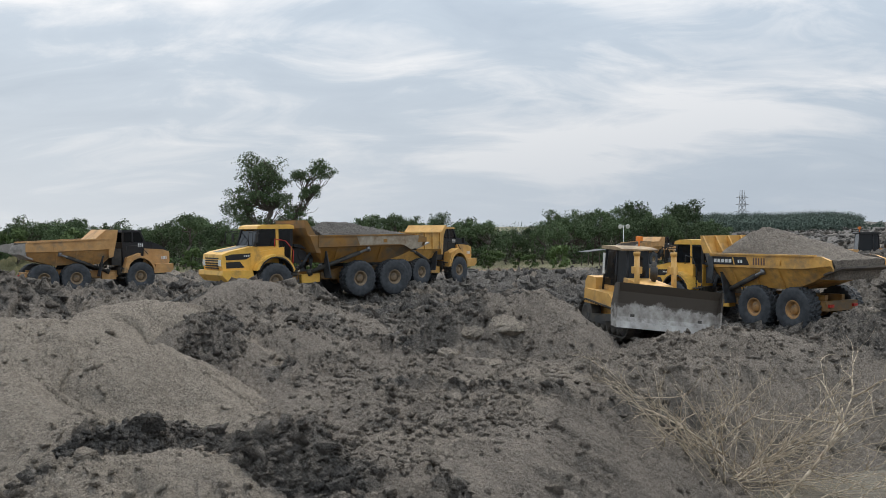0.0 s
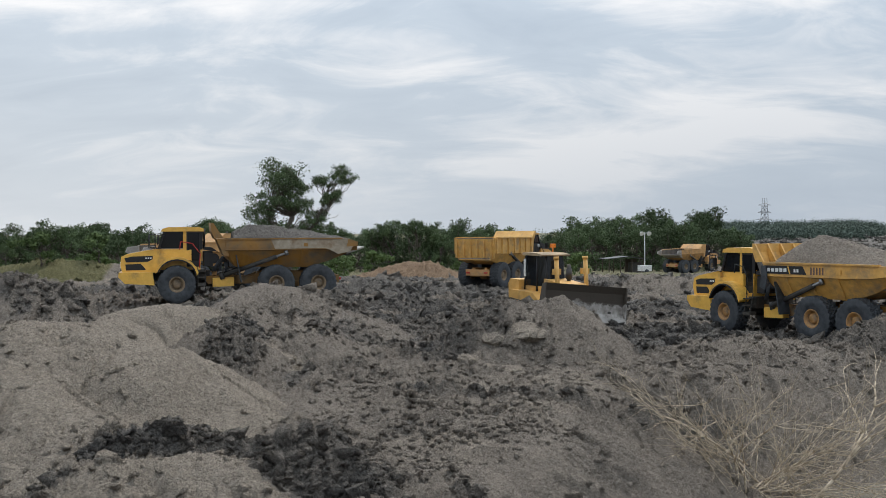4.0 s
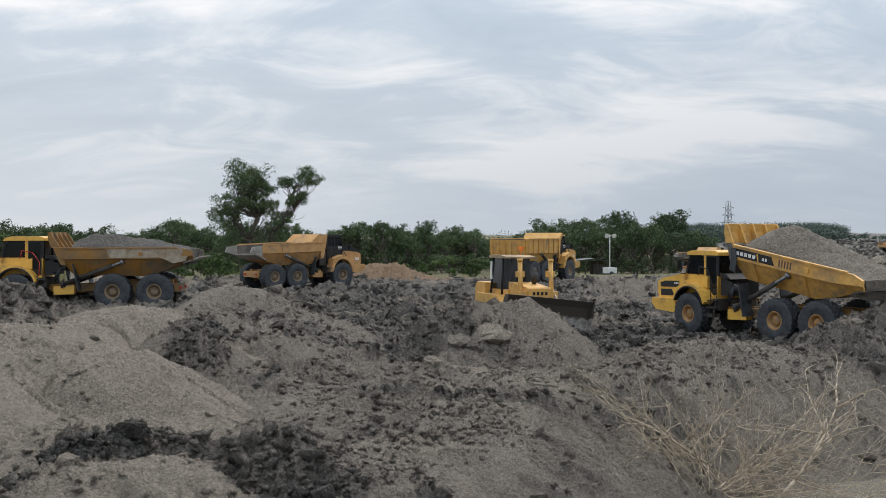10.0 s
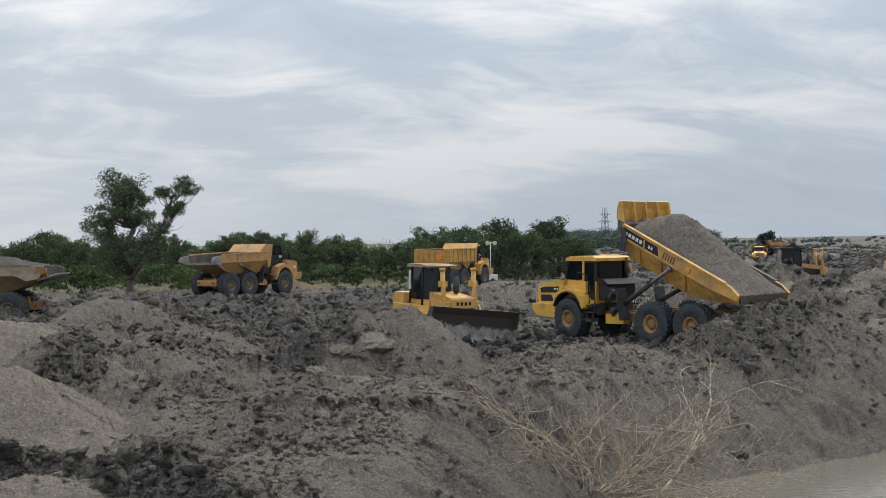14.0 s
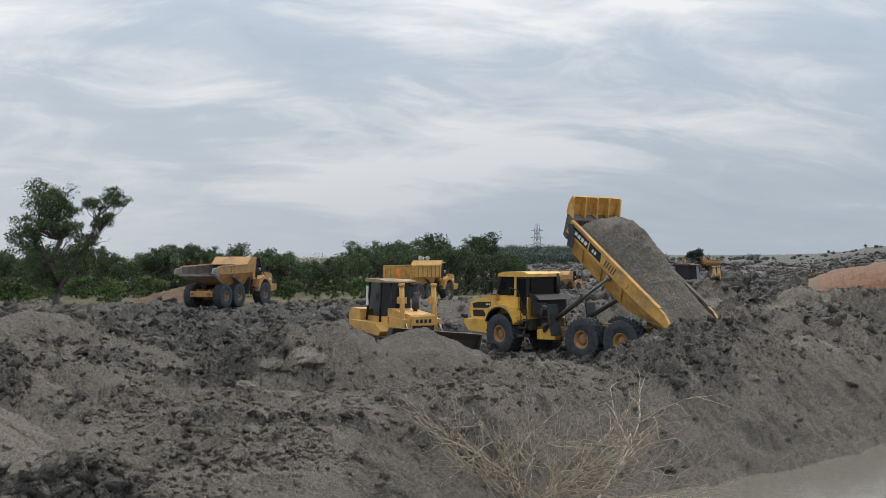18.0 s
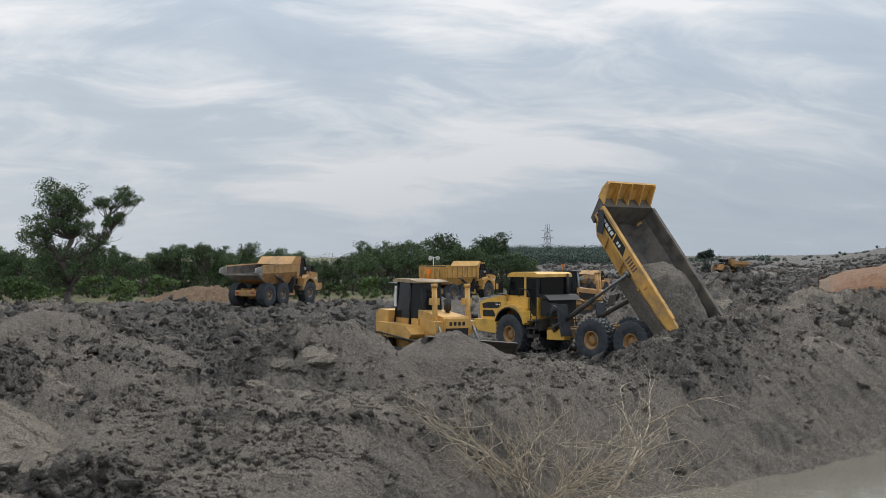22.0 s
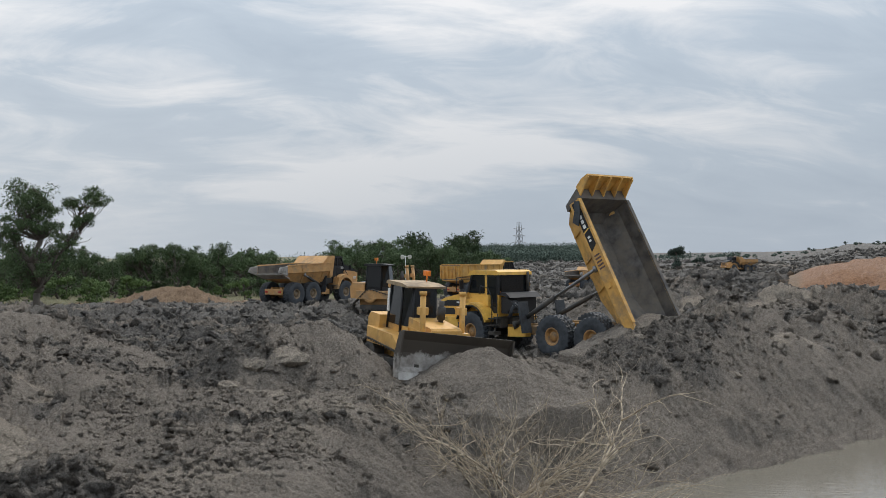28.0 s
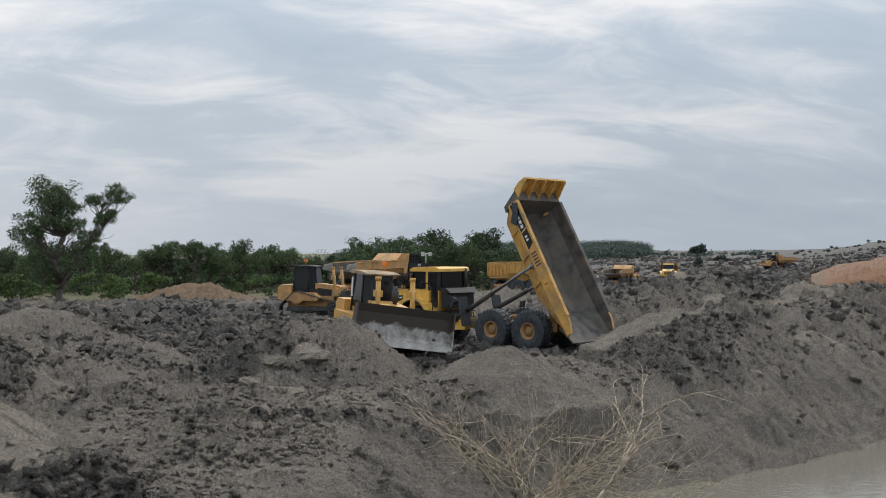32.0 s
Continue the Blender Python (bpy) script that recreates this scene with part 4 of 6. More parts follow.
# ---- bushes on the verge ----
shrubs = [tree(2.2, 1.3, 300 + k, bush_leaf, "green bush on the grass verge", 16, 70, 0.12, 0.0, "bushes on the verge") for k in range(3)]
for k in range(34):
    az = radians(-23 + 31 * (k + rng.random()) / 34)
    r = rng.uniform(135, 162)
    grown(shrubs, r * math.sin(az), r * math.cos(az), rng.uniform(0, 360), rng.uniform(0.6, 1.5))
for x, y, s in ((-10.9, 124.0, 1.3), (-14.8, 97.5, 0.9), (-16.4, 99.0, 1.2), (-34.0, 98.0, 1.4), (-30.0, 101.0, 1.2)):
    grown(shrubs, x, y, rng.uniform(0, 360), s)
for o in shrubs:
    for c in (*o.children_recursive, o):
        bpy.data.objects.remove(c)
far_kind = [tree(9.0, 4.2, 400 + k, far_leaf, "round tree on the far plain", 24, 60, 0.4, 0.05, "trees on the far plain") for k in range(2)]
for az, r, s in ((23.9, 300, 0.72), (25.0, 330, 0.4)):
    a = radians(az)
    grown(far_kind, r * math.sin(a), r * math.cos(a), rng.uniform(0, 360), s)
for o in far_kind:
    for c in (*o.children_recursive, o):
        bpy.data.objects.remove(c)

# ---- dead bush on the bank ----
twig_mat = material("dry_pale_twig", (0.5, 0.42, 0.31), 0.85, grain=8.0, dark=(0.27, 0.215, 0.15), light=(0.55, 0.46, 0.34), bump=0.2)


def twigs(bm, p, d, length, r, depth, rg):
    p, d = np.array(p, float), np.array(d, float)
    n = 5
    for k in range(n):
        d = d + rg.normal(size=3) * 0.16 + np.array([0, 0, -0.015])
        d /= np.linalg.norm(d)
        q = p + d * length / n
        rod(bm, p, q, r * (1 - 0.75 * k / n), 5, 0, r * (1 - 0.75 * (k + 1) / n))
        if depth > 0 and k > 0:
            for _ in range(2 if depth > 1 else 1):
                side = d + rg.normal(size=3) * 0.5
                twigs(bm, q, side / np.linalg.norm(side), length * rg.uniform(0.3, 0.6), r * 0.5, depth - 1, rg)
        p = q


def dead_bush(x, y, z, branches, label, seed):
    root = tagged(new("dry_bush"), label, "bush")
    rg = np.random.default_rng(seed)
    for d, length, r in branches:
        bm = bmesh.new()
        twigs(bm, (rg.normal() * 0.35, rg.normal() * 0.3, 0), d, length, r * 1.2, 2, rg)
        part("branch", bm, twig_mat, root)
    root.matrix_basis = pose(x, y, z)
    return root


rg = np.random.default_rng(31)
fan = [((math.cos(a) * 0.95, rg.normal() * 0.3, 0.1 + 0.55 * math.sin(a)), rg.uniform(1.8, 3.6), rg.uniform(0.014, 0.026)) for a in np.linspace(0.25, 2.95, 34)]
dead_bush(8.5, 30.2, ground_z(8.5, 30.2) - 0.05, fan, "leafless dry bush with pale tangled twigs", 5)
fan2 = [((0.93, -0.05, 0.42), 4.2, 0.055), ((0.8, -0.2, 0.25), 2.8, 0.035), ((0.75, 0.1, 0.6), 3.0, 0.024), ((0.2, 0, 0.9), 2.0, 0.018), ((-0.7, 0.1, 0.5), 2.2, 0.02)]
dead_bush(9.3, 29.0, ground_z(9.3, 29.0), fan2, "dead branch lying on the bank, bleached pale", 9)
fan3 = [((-0.95, 0.2, 0.32), 3.4, 0.03), ((-0.9, 0.2, 0.5), 2.6, 0.018), ((-0.6, 0, 0.6), 2.0, 0.016), ((0.4, 0, 0.7), 1.6, 0.014), ((-0.9, 0.0, 0.1), 2.6, 0.018)]
dead_bush(7.6, 30.9, ground_z(7.6, 30.9), fan3, "thin leafless shrub growing from the bank", 13)
fan4 = [((0.25, 0, 1.0), 2.2, 0.013), ((-0.3, 0, 1.0), 1.5, 0.01), ((0.6, 0, 0.8), 1.8, 0.012)]
dead_bush(10.6, 32.0, ground_z(10.6, 32.0), fan4, "thin upright dry stems on the bank", 17)

# ---- clods: too many to count ----
def scatter(name, count, r0, r1, size0, size1, mat, label, seed, power=3.0, az0=-26, az1=42):
    g = np.random.default_rng(seed)
    az = np.radians(g.uniform(az0, az1, count))
    r = r0 * (r1 / r0) ** g.random(count)
    x, y = r * np.sin(az), r * np.cos(az)
    z, sand, clay, grass = terrain(x.copy(), y.copy())
    crowd = step(-0.35, 0.35, fbm(x * 0.5, y * 0.5, 3, 77))
    wetter = step(0.15, -0.1, sand)
    keep = (g.random(count) < np.maximum(0.1 + 0.75 * crowd, wetter)) & (z > WATER_Z + 0.05) & (clay < 0.6) & (g.random(count) > 0.9 * step(0.55, 0.85, sand)) & (g.random(count) > 0.85 * step(-0.5, -1.0, z) * (r < 70))
    x, y, z, sand, clay, grass, wetter = (q[keep] for q in (x, y, z, sand, clay, grass, wetter))
    n = len(x)
    s = (size0 + (size1 - size0) * g.random(n) ** power) * (1 + 0.25 * wetter)
    # a broken angular lump: the corners of a block, each knocked about
    base = np.array([(a, b, c) for a in (-1, 1) for b in (-1, 1) for c in (-1, 1)], float) * 0.75
    faces = np.array([(0, 1, 3), (0, 3, 2), (4, 6, 7), (4, 7, 5), (0, 4, 5), (0, 5, 1), (2, 3, 7), (2, 7, 6), (0, 2, 6), (0, 6, 4), (1, 5, 7), (1, 7, 3)])
    v = base[None] + 0.38 * g.normal(size=(n, len(base), 3))
    v = v * np.stack([g.uniform(0.7, 1.5, n), g.uniform(0.6, 1.2, n), g.uniform(0.4, 0.9, n)], 1)[:, None]
    turn, tip_by = g.random(n) * math.tau, g.normal(size=n) * 0.45
    ct, st, cp, sp = (q[:, None] for q in (np.cos(turn), np.sin(turn), np.cos(tip_by), np.sin(tip_by)))
    vx, vy, vz = v[..., 0] * cp + v[..., 2] * sp, v[..., 1], v[..., 2] * cp - v[..., 0] * sp
    v = np.stack([vx * ct - vy * st, vx * st + vy * ct, vz], -1)
    v = v * s[:, None, None] + np.stack([x, y, z], 1)[:, None]
    f = (faces[None] + (np.arange(n) * len(base))[:, None, None]).reshape(-1, 3)
    me = bpy.data.meshes.new(name)
    me.vertices.add(n * len(base))
    me.vertices.foreach_set("co", v.astype(np.float32).ravel())
    me.loops.add(f.size)
    me.loops.foreach_set("vertex_index", f.ravel().astype(np.int32))
    me.polygons.add(len(f))
    me.polygons.foreach_set("loop_start", np.arange(0, f.size, 3, dtype=np.int32))
    for key, values in (("sand", sand), ("clay", clay), ("grass", grass)):
        me.attributes.new(key, "FLOAT", "POINT").data.foreach_set("value", np.repeat(values, len(base)).astype(np.float32))
    me.update(calc_edges=True)
    me.materials.append(mat)
    return tagged(new(name, me), label, "clods", kind="stuff")


scatter("clods", 84000, 15, 66, 0.016, 0.11, soil, "crumbs of grey mud lying on the heaps", 51, 2.6)
scatter("clods", 14000, 45, 125, 0.06, 0.3, soil, "churned mud clods along the haul road", 52, 3.0)
scatter("clods", 2600, 15, 60, 0.07, 0.24, soil, "larger broken mud lumps", 53, 2.0)

scatter("rubble", 19000, 100, 420, 0.18, 0.75, soil, "dark tipped rubble on the bare hillside", 54, 2.5, 16, 38)

# ---- flat slabs on the heap ----
slab_mat = soil_material("dried_mud_slab", 0.8)


def slab(x, y, lift, w, d, h, turn, tilt, seed, label):
    g = np.random.default_rng(seed)
    bm = bmesh.new()
    n = 11
    rings = []
    for z, k in ((-h, 0.8), (-h * 0.3, 1.0), (0.0, 0.95), (h * 0.22, 0.6)):
        rings.append([bm.verts.new((w * k * math.cos(a) * (1 + 0.14 * math.sin(3 * a + seed)) + g.normal() * 0.04, d * k * math.sin(a) + g.normal() * 0.035, z + g.normal() * 0.03))
                      for a in np.linspace(0, math.tau, n, endpoint=False)])
    for a, b in zip(rings, rings[1:]):
        for k in range(n):
            bm.faces.new((a[k], a[(k + 1) % n], b[(k + 1) % n], b[k]))
    bm.faces.new(rings[0][::-1]), bm.faces.new(rings[-1])
    ob = tagged(part("mud_slab", bm, slab_mat), label, "rock", group="slabs on the heaps")
    ob.matrix_basis = pose(x, y, ground_z(x, y) + lift, tilt, 0, turn)


slab(2.9, 36.4, 0.22, 0.66, 0.5, 0.3, 10, 24, 3, "pale flat slab of dried mud on a heap")
slab(1.85, 36.2, 0.12, 0.4, 0.34, 0.25, -20, 22, 4, "small grey slab of dried mud on a heap")
slab(1.9, 34.5, 0.08, 0.75, 0.4, 0.2, 5, 8, 6, "pale flat slab of dried mud at the foot of a heap")
slab(0.95, 35.4, 0.0, 0.4, 0.3, 0.2, 40, 14, 10, "broken grey slab of dried mud in the hollow")
slab(16.9, 41.1, 0.02, 0.4, 0.3, 0.25, 20, 20, 7, "pale broken slab on the bank")
slab(20.1, 40.2, 0.0, 0.35, 0.34, 0.25, 60, 20, 8, "pale broken slab on the bank")

# ---- articulated dump trucks ----
# x forward, y to the left, z up; the origin lies on the ground under the hitch
FRONT_AXLE, REAR_AXLES, AXLE_Z, TRACK = 1.5, (-3.66, -5.6), 0.89, 1.3  # of the drawing that both makes are fitted from
BED_PIVOT = (-6.1, 0.0, 1.3)
ROUNDED_AXLES, ROUNDED_PIVOT = (1.45, -3.4, -5.5), (-6.0, 0.0, 1.55)
SHORT_AXLES, SHORT_PIVOT = (1.2, -2.88, -4.84), (-5.2, 0.0, 1.5)
BARREL_FOOT, ROD_HEAD = (-0.75, 1.25), (-3.9, 2.4)  # x and z of the hoist's two ends


def ramp_to(v, a, b):
    return min(1.0, max(0.0, (v - a) / (b - a)))


def fit_front(x, z, rounded):
    if rounded:
        return 1.45 + (x - 1.5) * 0.95, z + 0.29 if z > 1.15 else z + 0.29 * ramp_to(z, 0.5, 0.65)
    return 1.2 + (x - 1.5) * 0.84, z + 0.2 - 0.1 * ramp_to(z, 2.0, 3.7)


def fit_rear(x, z, rounded):
    if rounded:
        return -3.4 + (x + 3.66) * 1.05, z + 0.33 * ramp_to(z, 1.25, 1.4) - 0.2 * ramp_to(z, 1.6, 3.3)
    return -2.88 + (x + 3.66) * (0.9 if x > -3.66 else 0.95), z + 0.2 * ramp_to(z, 1.2, 1.5)


def refit(ob, change, rounded, old=(0, 0, 0), fresh=(0, 0, 0)):
    for v in ob.data.vertices:
        x, z = change(v.co.x + old[0], v.co.z + old[2], rounded)
        v.co.x, v.co.z = x - fresh[0], z - fresh[2]


def bed_sections(stations, thick=0.07):
    """Each station: x, rail top, rail bottom, floor, half width at the rail, half width at the floor."""
    out = []
    for x, zt, zr, zf, wr, wf in stations:
        half = [(wr, zt), (wr, zr), (wr - 0.1, zr - 0.03), (wf, zf)]
        inner = [(wf - thick * 0.6, zf + thick), (wr - 0.17, zr), (wr - 0.15, zt)]
        pts = [(y, z) for y, z in half] + [(-y, z) for y, z in half[::-1]] + [(-y, z) for y, z in inner[::-1]] + [(y, z) for y, z in inner]
        out.append([(x, y, z) for y, z in pts])
    return out


def add_wheels(root, tyre, rim, axles, track=TRACK, z=AXLE_Z):
    wheels = []
    for x in axles:
        for side in (1, -1):
            at = Matrix.Translation((x, side * track, z)) @ (pose(0, 0, 0, 0, 0, 180) if side < 0 else Matrix())
            w = again(tyre, root, at, "wheel")
            again(rim, w, Matrix(), "rim")
            wheels.append((w, at, side))
    return wheels


def hauler(style, yellow_mat, bed_mat, rim_mat, label, tractor_turn=0.0, bed_turn=0.0):
    root = tagged(new("articulated_dump_truck"), label, "dump truck", group="dump trucks at the tip")
    root.empty_display_size = 0.5
    rounded = style == "rounded"
    tyre = part("tyre", tyre_mesh(), rubber)
    rim = part("rim", rim_mesh(), rim_mat)

    # rear frame with bogie beams and axles
    bm = bmesh.new()
    for s in (1, -1):
        prism(bm, [(-0.5, 0.85), (-0.2, 1.25), (-2.4, 1.25), (-3.0, 1.32), (-6.4, 1.32), (-6.4, 0.95), (-2.6, 0.85)], s * 0.42, s * 0.6, 0.02)
        box(bm, REAR_AXLES[1] - 0.3, REAR_AXLES[0] + 0.3, s * 0.72, s * 0.9, 0.7, 0.98, 0.05)
    for x in REAR_AXLES:
        rod(bm, (x, -1.25, AXLE_Z), (x, 1.25, AXLE_Z), 0.19, 12)
        rod(bm, (x, -0.3, AXLE_Z), (x, 0.3, AXLE_Z), 0.34, 12)
    box(bm, -6.75, -6.4, -0.95, 0.95, 0.85, 1.25, 0.04)
    box(bm, -2.6, -1.9, -0.75, 0.75, 0.9, 1.2, 0.04)
    part("rear_frame", bm, worn_yellow if rounded else tan, root)
    bm = bmesh.new()
    rod(bm, (0, 0, 0.55), (0, 0, 1.35), 0.17, 12)
    rod(bm, (-0.9, 0, 0.95), (0.7, 0, 0.95), 0.26, 12)
    part("hitch", bm, under, root)
    for s in (1, -1):
        bm = bmesh.new()
        prism(bm, [(-1.7, 0.75), (-0.7, 0.72), (-0.7, 1.15), (-1.7, 1.2)], s * 0.62, s * 1.0, 0.04)
        part("side_tank", bm, yellow_mat, root)
    for s in (1, -1):
        bm = bmesh.new()
        box(bm, -6.85, -6.75, s * 0.6, s * 0.85, 1.0, 1.12, 0.01)
        part("tail_lamp", bm, red_paint, root)

    # bed
    px, _, pz = BED_PIVOT
    bm = bmesh.new()
    if style == "boxy":
        st = [(-1.35, 3.3, 2.2, 1.75, 1.68, 1.2), (-2.6, 3.3, 2.2, 1.45, 1.68, 1.2), (-5.6, 3.3, 2.2, 1.45, 1.68, 1.2), (-7.1, 3.3, 2.25, 1.75, 1.68, 1.3)]
    elif rounded:
        st = [(-1.3, 2.92, 2.3, 2.0, 1.72, 1.3), (-1.75, 2.92, 2.3, 1.4, 1.72, 1.15), (-5.2, 2.92, 2.32, 1.38, 1.72, 1.1), (-6.3, 2.92, 2.34, 1.7, 1.72, 1.2),
              (-7.1, 2.92, 2.45, 2.1, 1.74, 1.35), (-7.55, 2.75, 2.5, 2.25, 1.76, 1.5)]
    else:
        st = [(-1.2, 3.12, 2.5, 2.0, 1.72, 1.3), (-1.7, 3.1, 2.46, 1.55, 1.72, 1.15), (-5.0, 2.98, 2.38, 1.5, 1.72, 1.1), (-6.2, 2.94, 2.36, 1.8, 1.72, 1.25),
              (-6.9, 2.9, 2.38, 2.1, 1.74, 1.4)]
    st = [(x - px, a - pz, b - pz, c - pz, d, e) for x, a, b, c, d, e in st]
    skin(bm, bed_sections(st), 0)
    bmesh.ops.recalc_face_normals(bm, faces=bm.faces)
    for f in bm.faces:  # the lining is bare steel, the outside paint
        c = f.calc_center_median()
        inward = Vector((0, -c.y, 0)).dot(f.normal) > 0.05 or (f.normal.z > 0.3 and abs(c.y) < 1.5)
        if inward and abs(f.normal.x) < 0.8:
            f.material_index = 1
    me = bpy.data.meshes.new("bed")
    bm.to_mesh(me)
    bm.free()
    bed = link("bed", me, [bed_mat, bed_steel], root, at=BED_PIVOT)

    def bp(x, z):
        return x - px, z - pz

    # headboard with its guard over the cab
    bm = bmesh.new()
    if rounded:
        prism(bm, [bp(-0.86, 2.95), bp(-0.78, 2.95), bp(-0.62, 3.4), bp(-0.6, 3.78), bp(-0.68, 3.78), bp(-0.7, 3.42)], -1.6, 1.6, 0.01)
        guard = part("spill_guard", bm, bed_mat, bed)
        for k in range(5):
            bm = bmesh.new()
            y = -1.56 + k * 0.78
            prism(bm, [bp(-1.2, 2.98), bp(-0.83, 2.98), bp(-0.69, 3.42), bp(-0.67, 3.76), bp(-0.74, 3.76), bp(-0.95, 3.4)], y - 0.04, y + 0.04, 0)
            part("gusset", bm, bed_mat, bed)
        bm = bmesh.new()
        prism(bm, [bp(-1.45, 1.95), bp(-1.2, 2.0), bp(-0.86, 2.95), bp(-1.3, 2.97)], -1.62, 1.62, 0.02)
    elif style == "boxy":
        prism(bm, [bp(-1.4, 1.8), bp(-1.2, 1.8), bp(-1.1, 3.0), bp(-0.7, 3.75), bp(-0.85, 3.8), bp(-1.4, 3.3)], -1.66, 1.66, 0.02)
    else:
        prism(bm, [bp(-1.4, 1.9), bp(-1.1, 2.0), bp(-0.85, 3.1), bp(-0.75, 3.7), bp(-1.6, 3.72), bp(-2.4, 3.1), bp(-1.45, 3.05)], -1.66, 1.66, 0.03)
    part("headboard", bm, bed_steel if bed_mat is bed_yellow else bed_mat, bed)
    # floor ribs and stiffeners of the sides
    for s in (1, -1):
        for x in (-2.4, -3.6, -4.9) if style != "boxy" else (-1.6, -2.5, -3.4, -4.3, -5.2, -6.1, -6.9):
            bm = bmesh.new()
            if style == "boxy":
                box(bm, x - 0.06 - px, x + 0.06 - px, s * 1.68, s * 1.76, 2.2 - pz, 3.3 - pz, 0.01)
            else:
                vs = [(x, 1.64, 2.3), (x, 1.14, 1.42)]
                prism(bm, [bp(x - 0.05, 1.44), bp(x + 0.05, 1.44), bp(x + 0.05, 2.3), bp(x - 0.05, 2.3)], s * 1.2, s * 1.24, 0.0)
                for v in bm.verts:
                    v.co.y += s * 0.44 * (v.co.z + pz - 1.44) / 0.86
            part("stiffener", bm, bed_mat, bed)
        bm = bmesh.new()
        top = st[0][1] + pz
        prism(bm, [bp(-1.3, top - 0.02), bp(-6.8, st[-2][1] + pz - 0.02), bp(-6.8, st[-2][1] + pz + 0.06), bp(-1.3, top + 0.06)], s * 1.58, s * 1.78, 0.02)
        part("top_rail", bm, bed_steel if s < 0 and bed_mat is bed_yellow else bed_mat, bed)
        bm = bmesh.new()
        box(bm, -5.15 - px, -4.95 - px, s * 1.73, s * 1.79, 2.5 - pz, 2.7 - pz, 0.01)
        part("lifting_eye", bm, bed_mat, bed)
    if style == "boxy":
        bm = bmesh.new()
        prism(bm, [bp(-7.1, 1.9), bp(-7.0, 1.9), bp(-7.05, 3.25), bp(-7.2, 3.25)], -1.6, 1.6, 0.02)
        part("tailgate", bm, bed_mat, bed)
        for k in range(6):
            bm = bmesh.new()
            y = -1.4 + k * 0.56
            prism(bm, [bp(-7.28, 2.0), bp(-7.1, 1.95), bp(-7.16, 3.2), bp(-7.3, 3.2)], y - 0.05, y + 0.05, 0.01)
            part("tailgate_rib", bm, bed_mat, bed)
    else:
        tail = -7.55 if rounded else -6.9
        flo = 2.25 if rounded else 2.1
        bm = bmesh.new()
        prism(bm, [bp(tail - 0.35, flo + 0.14), bp(tail + 0.5, flo - 0.22), bp(tail + 0.5, flo - 0.12), bp(tail - 0.35, flo + 0.22)], -1.5, 1.5, 0.01)
        part("tail_lip", bm, bed_steel if bed_mat is bed_yellow else lip_steel, bed, "scoured steel tail lip")
    if style == "sloped":  # flared tail sides
        for s in (1, -1):
            bm = bmesh.new()
            prism(bm, [bp(-6.85, 2.15), bp(-7.9, 2.45), bp(-7.75, 2.8), bp(-6.85, 2.92)], s * 1.6, s * 1.72, 0.01)
            part("tail_side", bm, lip_steel, bed, "dented pale grey tail plate")
    if rounded:  # black badge panel with pale marks, and a number beside it
        for s in (1, -1):
            bm = bmesh.new()
            prism(bm, [bp(-1.36, 2.43), bp(-3.5, 2.43), bp(-3.3, 2.82), bp(-1.36, 2.82)], s * 1.72, s * 1.74, 0)
            badge = part("badge_panel", bm, black_paint if bed_mat is bed_yellow else worn_yellow, bed)
            if bed_mat is worn_yellow:
                bm = bmesh.new()
                prism(bm, [bp(-3.6, 2.36), bp(-7.0, 2.42), bp(-7.1, 2.9), bp(-3.4, 2.9)], s * 1.722, s * 1.745, 0.004)
                part("rail_plate", bm, pale_worn, bed, "scraped pale rail plate")
                bm = bmesh.new()
                prism(bm, [bp(-5.9, 2.42), bp(-7.3, 2.48), bp(-7.2, 2.2), bp(-6.6, 2.05), bp(-6.2, 2.3)], s * 1.75, s * 1.765, 0.004)
                part("torn_plate", bm, pale_worn, bed, "torn hanging rail plate")
            if bed_mat is bed_yellow:
                marks("badge_mark", white_mark, badge, -2.55 - px, -1.5 - px, 2.53 - pz, 2.7 - pz, s * 1.741, 5, s * 0.006, 0.72)
                bm = bmesh.new()
                prism(bm, [bp(-2.66, 2.44), bp(-2.72, 2.44), bp(-2.62, 2.8), bp(-2.56, 2.8)], s * 1.741, s * 1.746, 0)
                part("badge_stripe", bm, yellow_mat, badge)
                marks("badge_mark", white_mark, badge, -3.15 - px, -2.85 - px, 2.53 - pz, 2.68 - pz, s * 1.741, 2, s * 0.006)
            marks("number_mark", dark_mark, bed, -4.35 - px, -3.65 - px, 2.44 - pz, 2.78 - pz, s * 1.722, 5, s * 0.006, 0.5)
    flap = None
    if rounded and bed_mat is bed_yellow:
        bm = bmesh.new()
        prism(bm, [(0.12, 0.0), (-0.14, 0.0), (-0.2, -0.5), (-0.12, -1.05), (0.2, -0.9), (0.1, -0.45)], -0.02, 0.02, 0.008)
        flap = part("rubber_flap", bm, rubber, root, "torn black rubber flap")
    axles, pivot = (ROUNDED_AXLES, ROUNDED_PIVOT) if rounded else (SHORT_AXLES, SHORT_PIVOT)
    for o in (bed, *bed.children_recursive):
        refit(o, fit_rear, rounded, BED_PIVOT, pivot)
    for o in root.children:
        if o is not bed and o is not flap:
            refit(o, fit_rear, rounded)
    bed.matrix_basis = Matrix.Translation(pivot) @ pose(0, 0, 0, 0, -bed_turn, 0)
    if flap:
        flap.parent = bed

    # hoists
    hoists = []
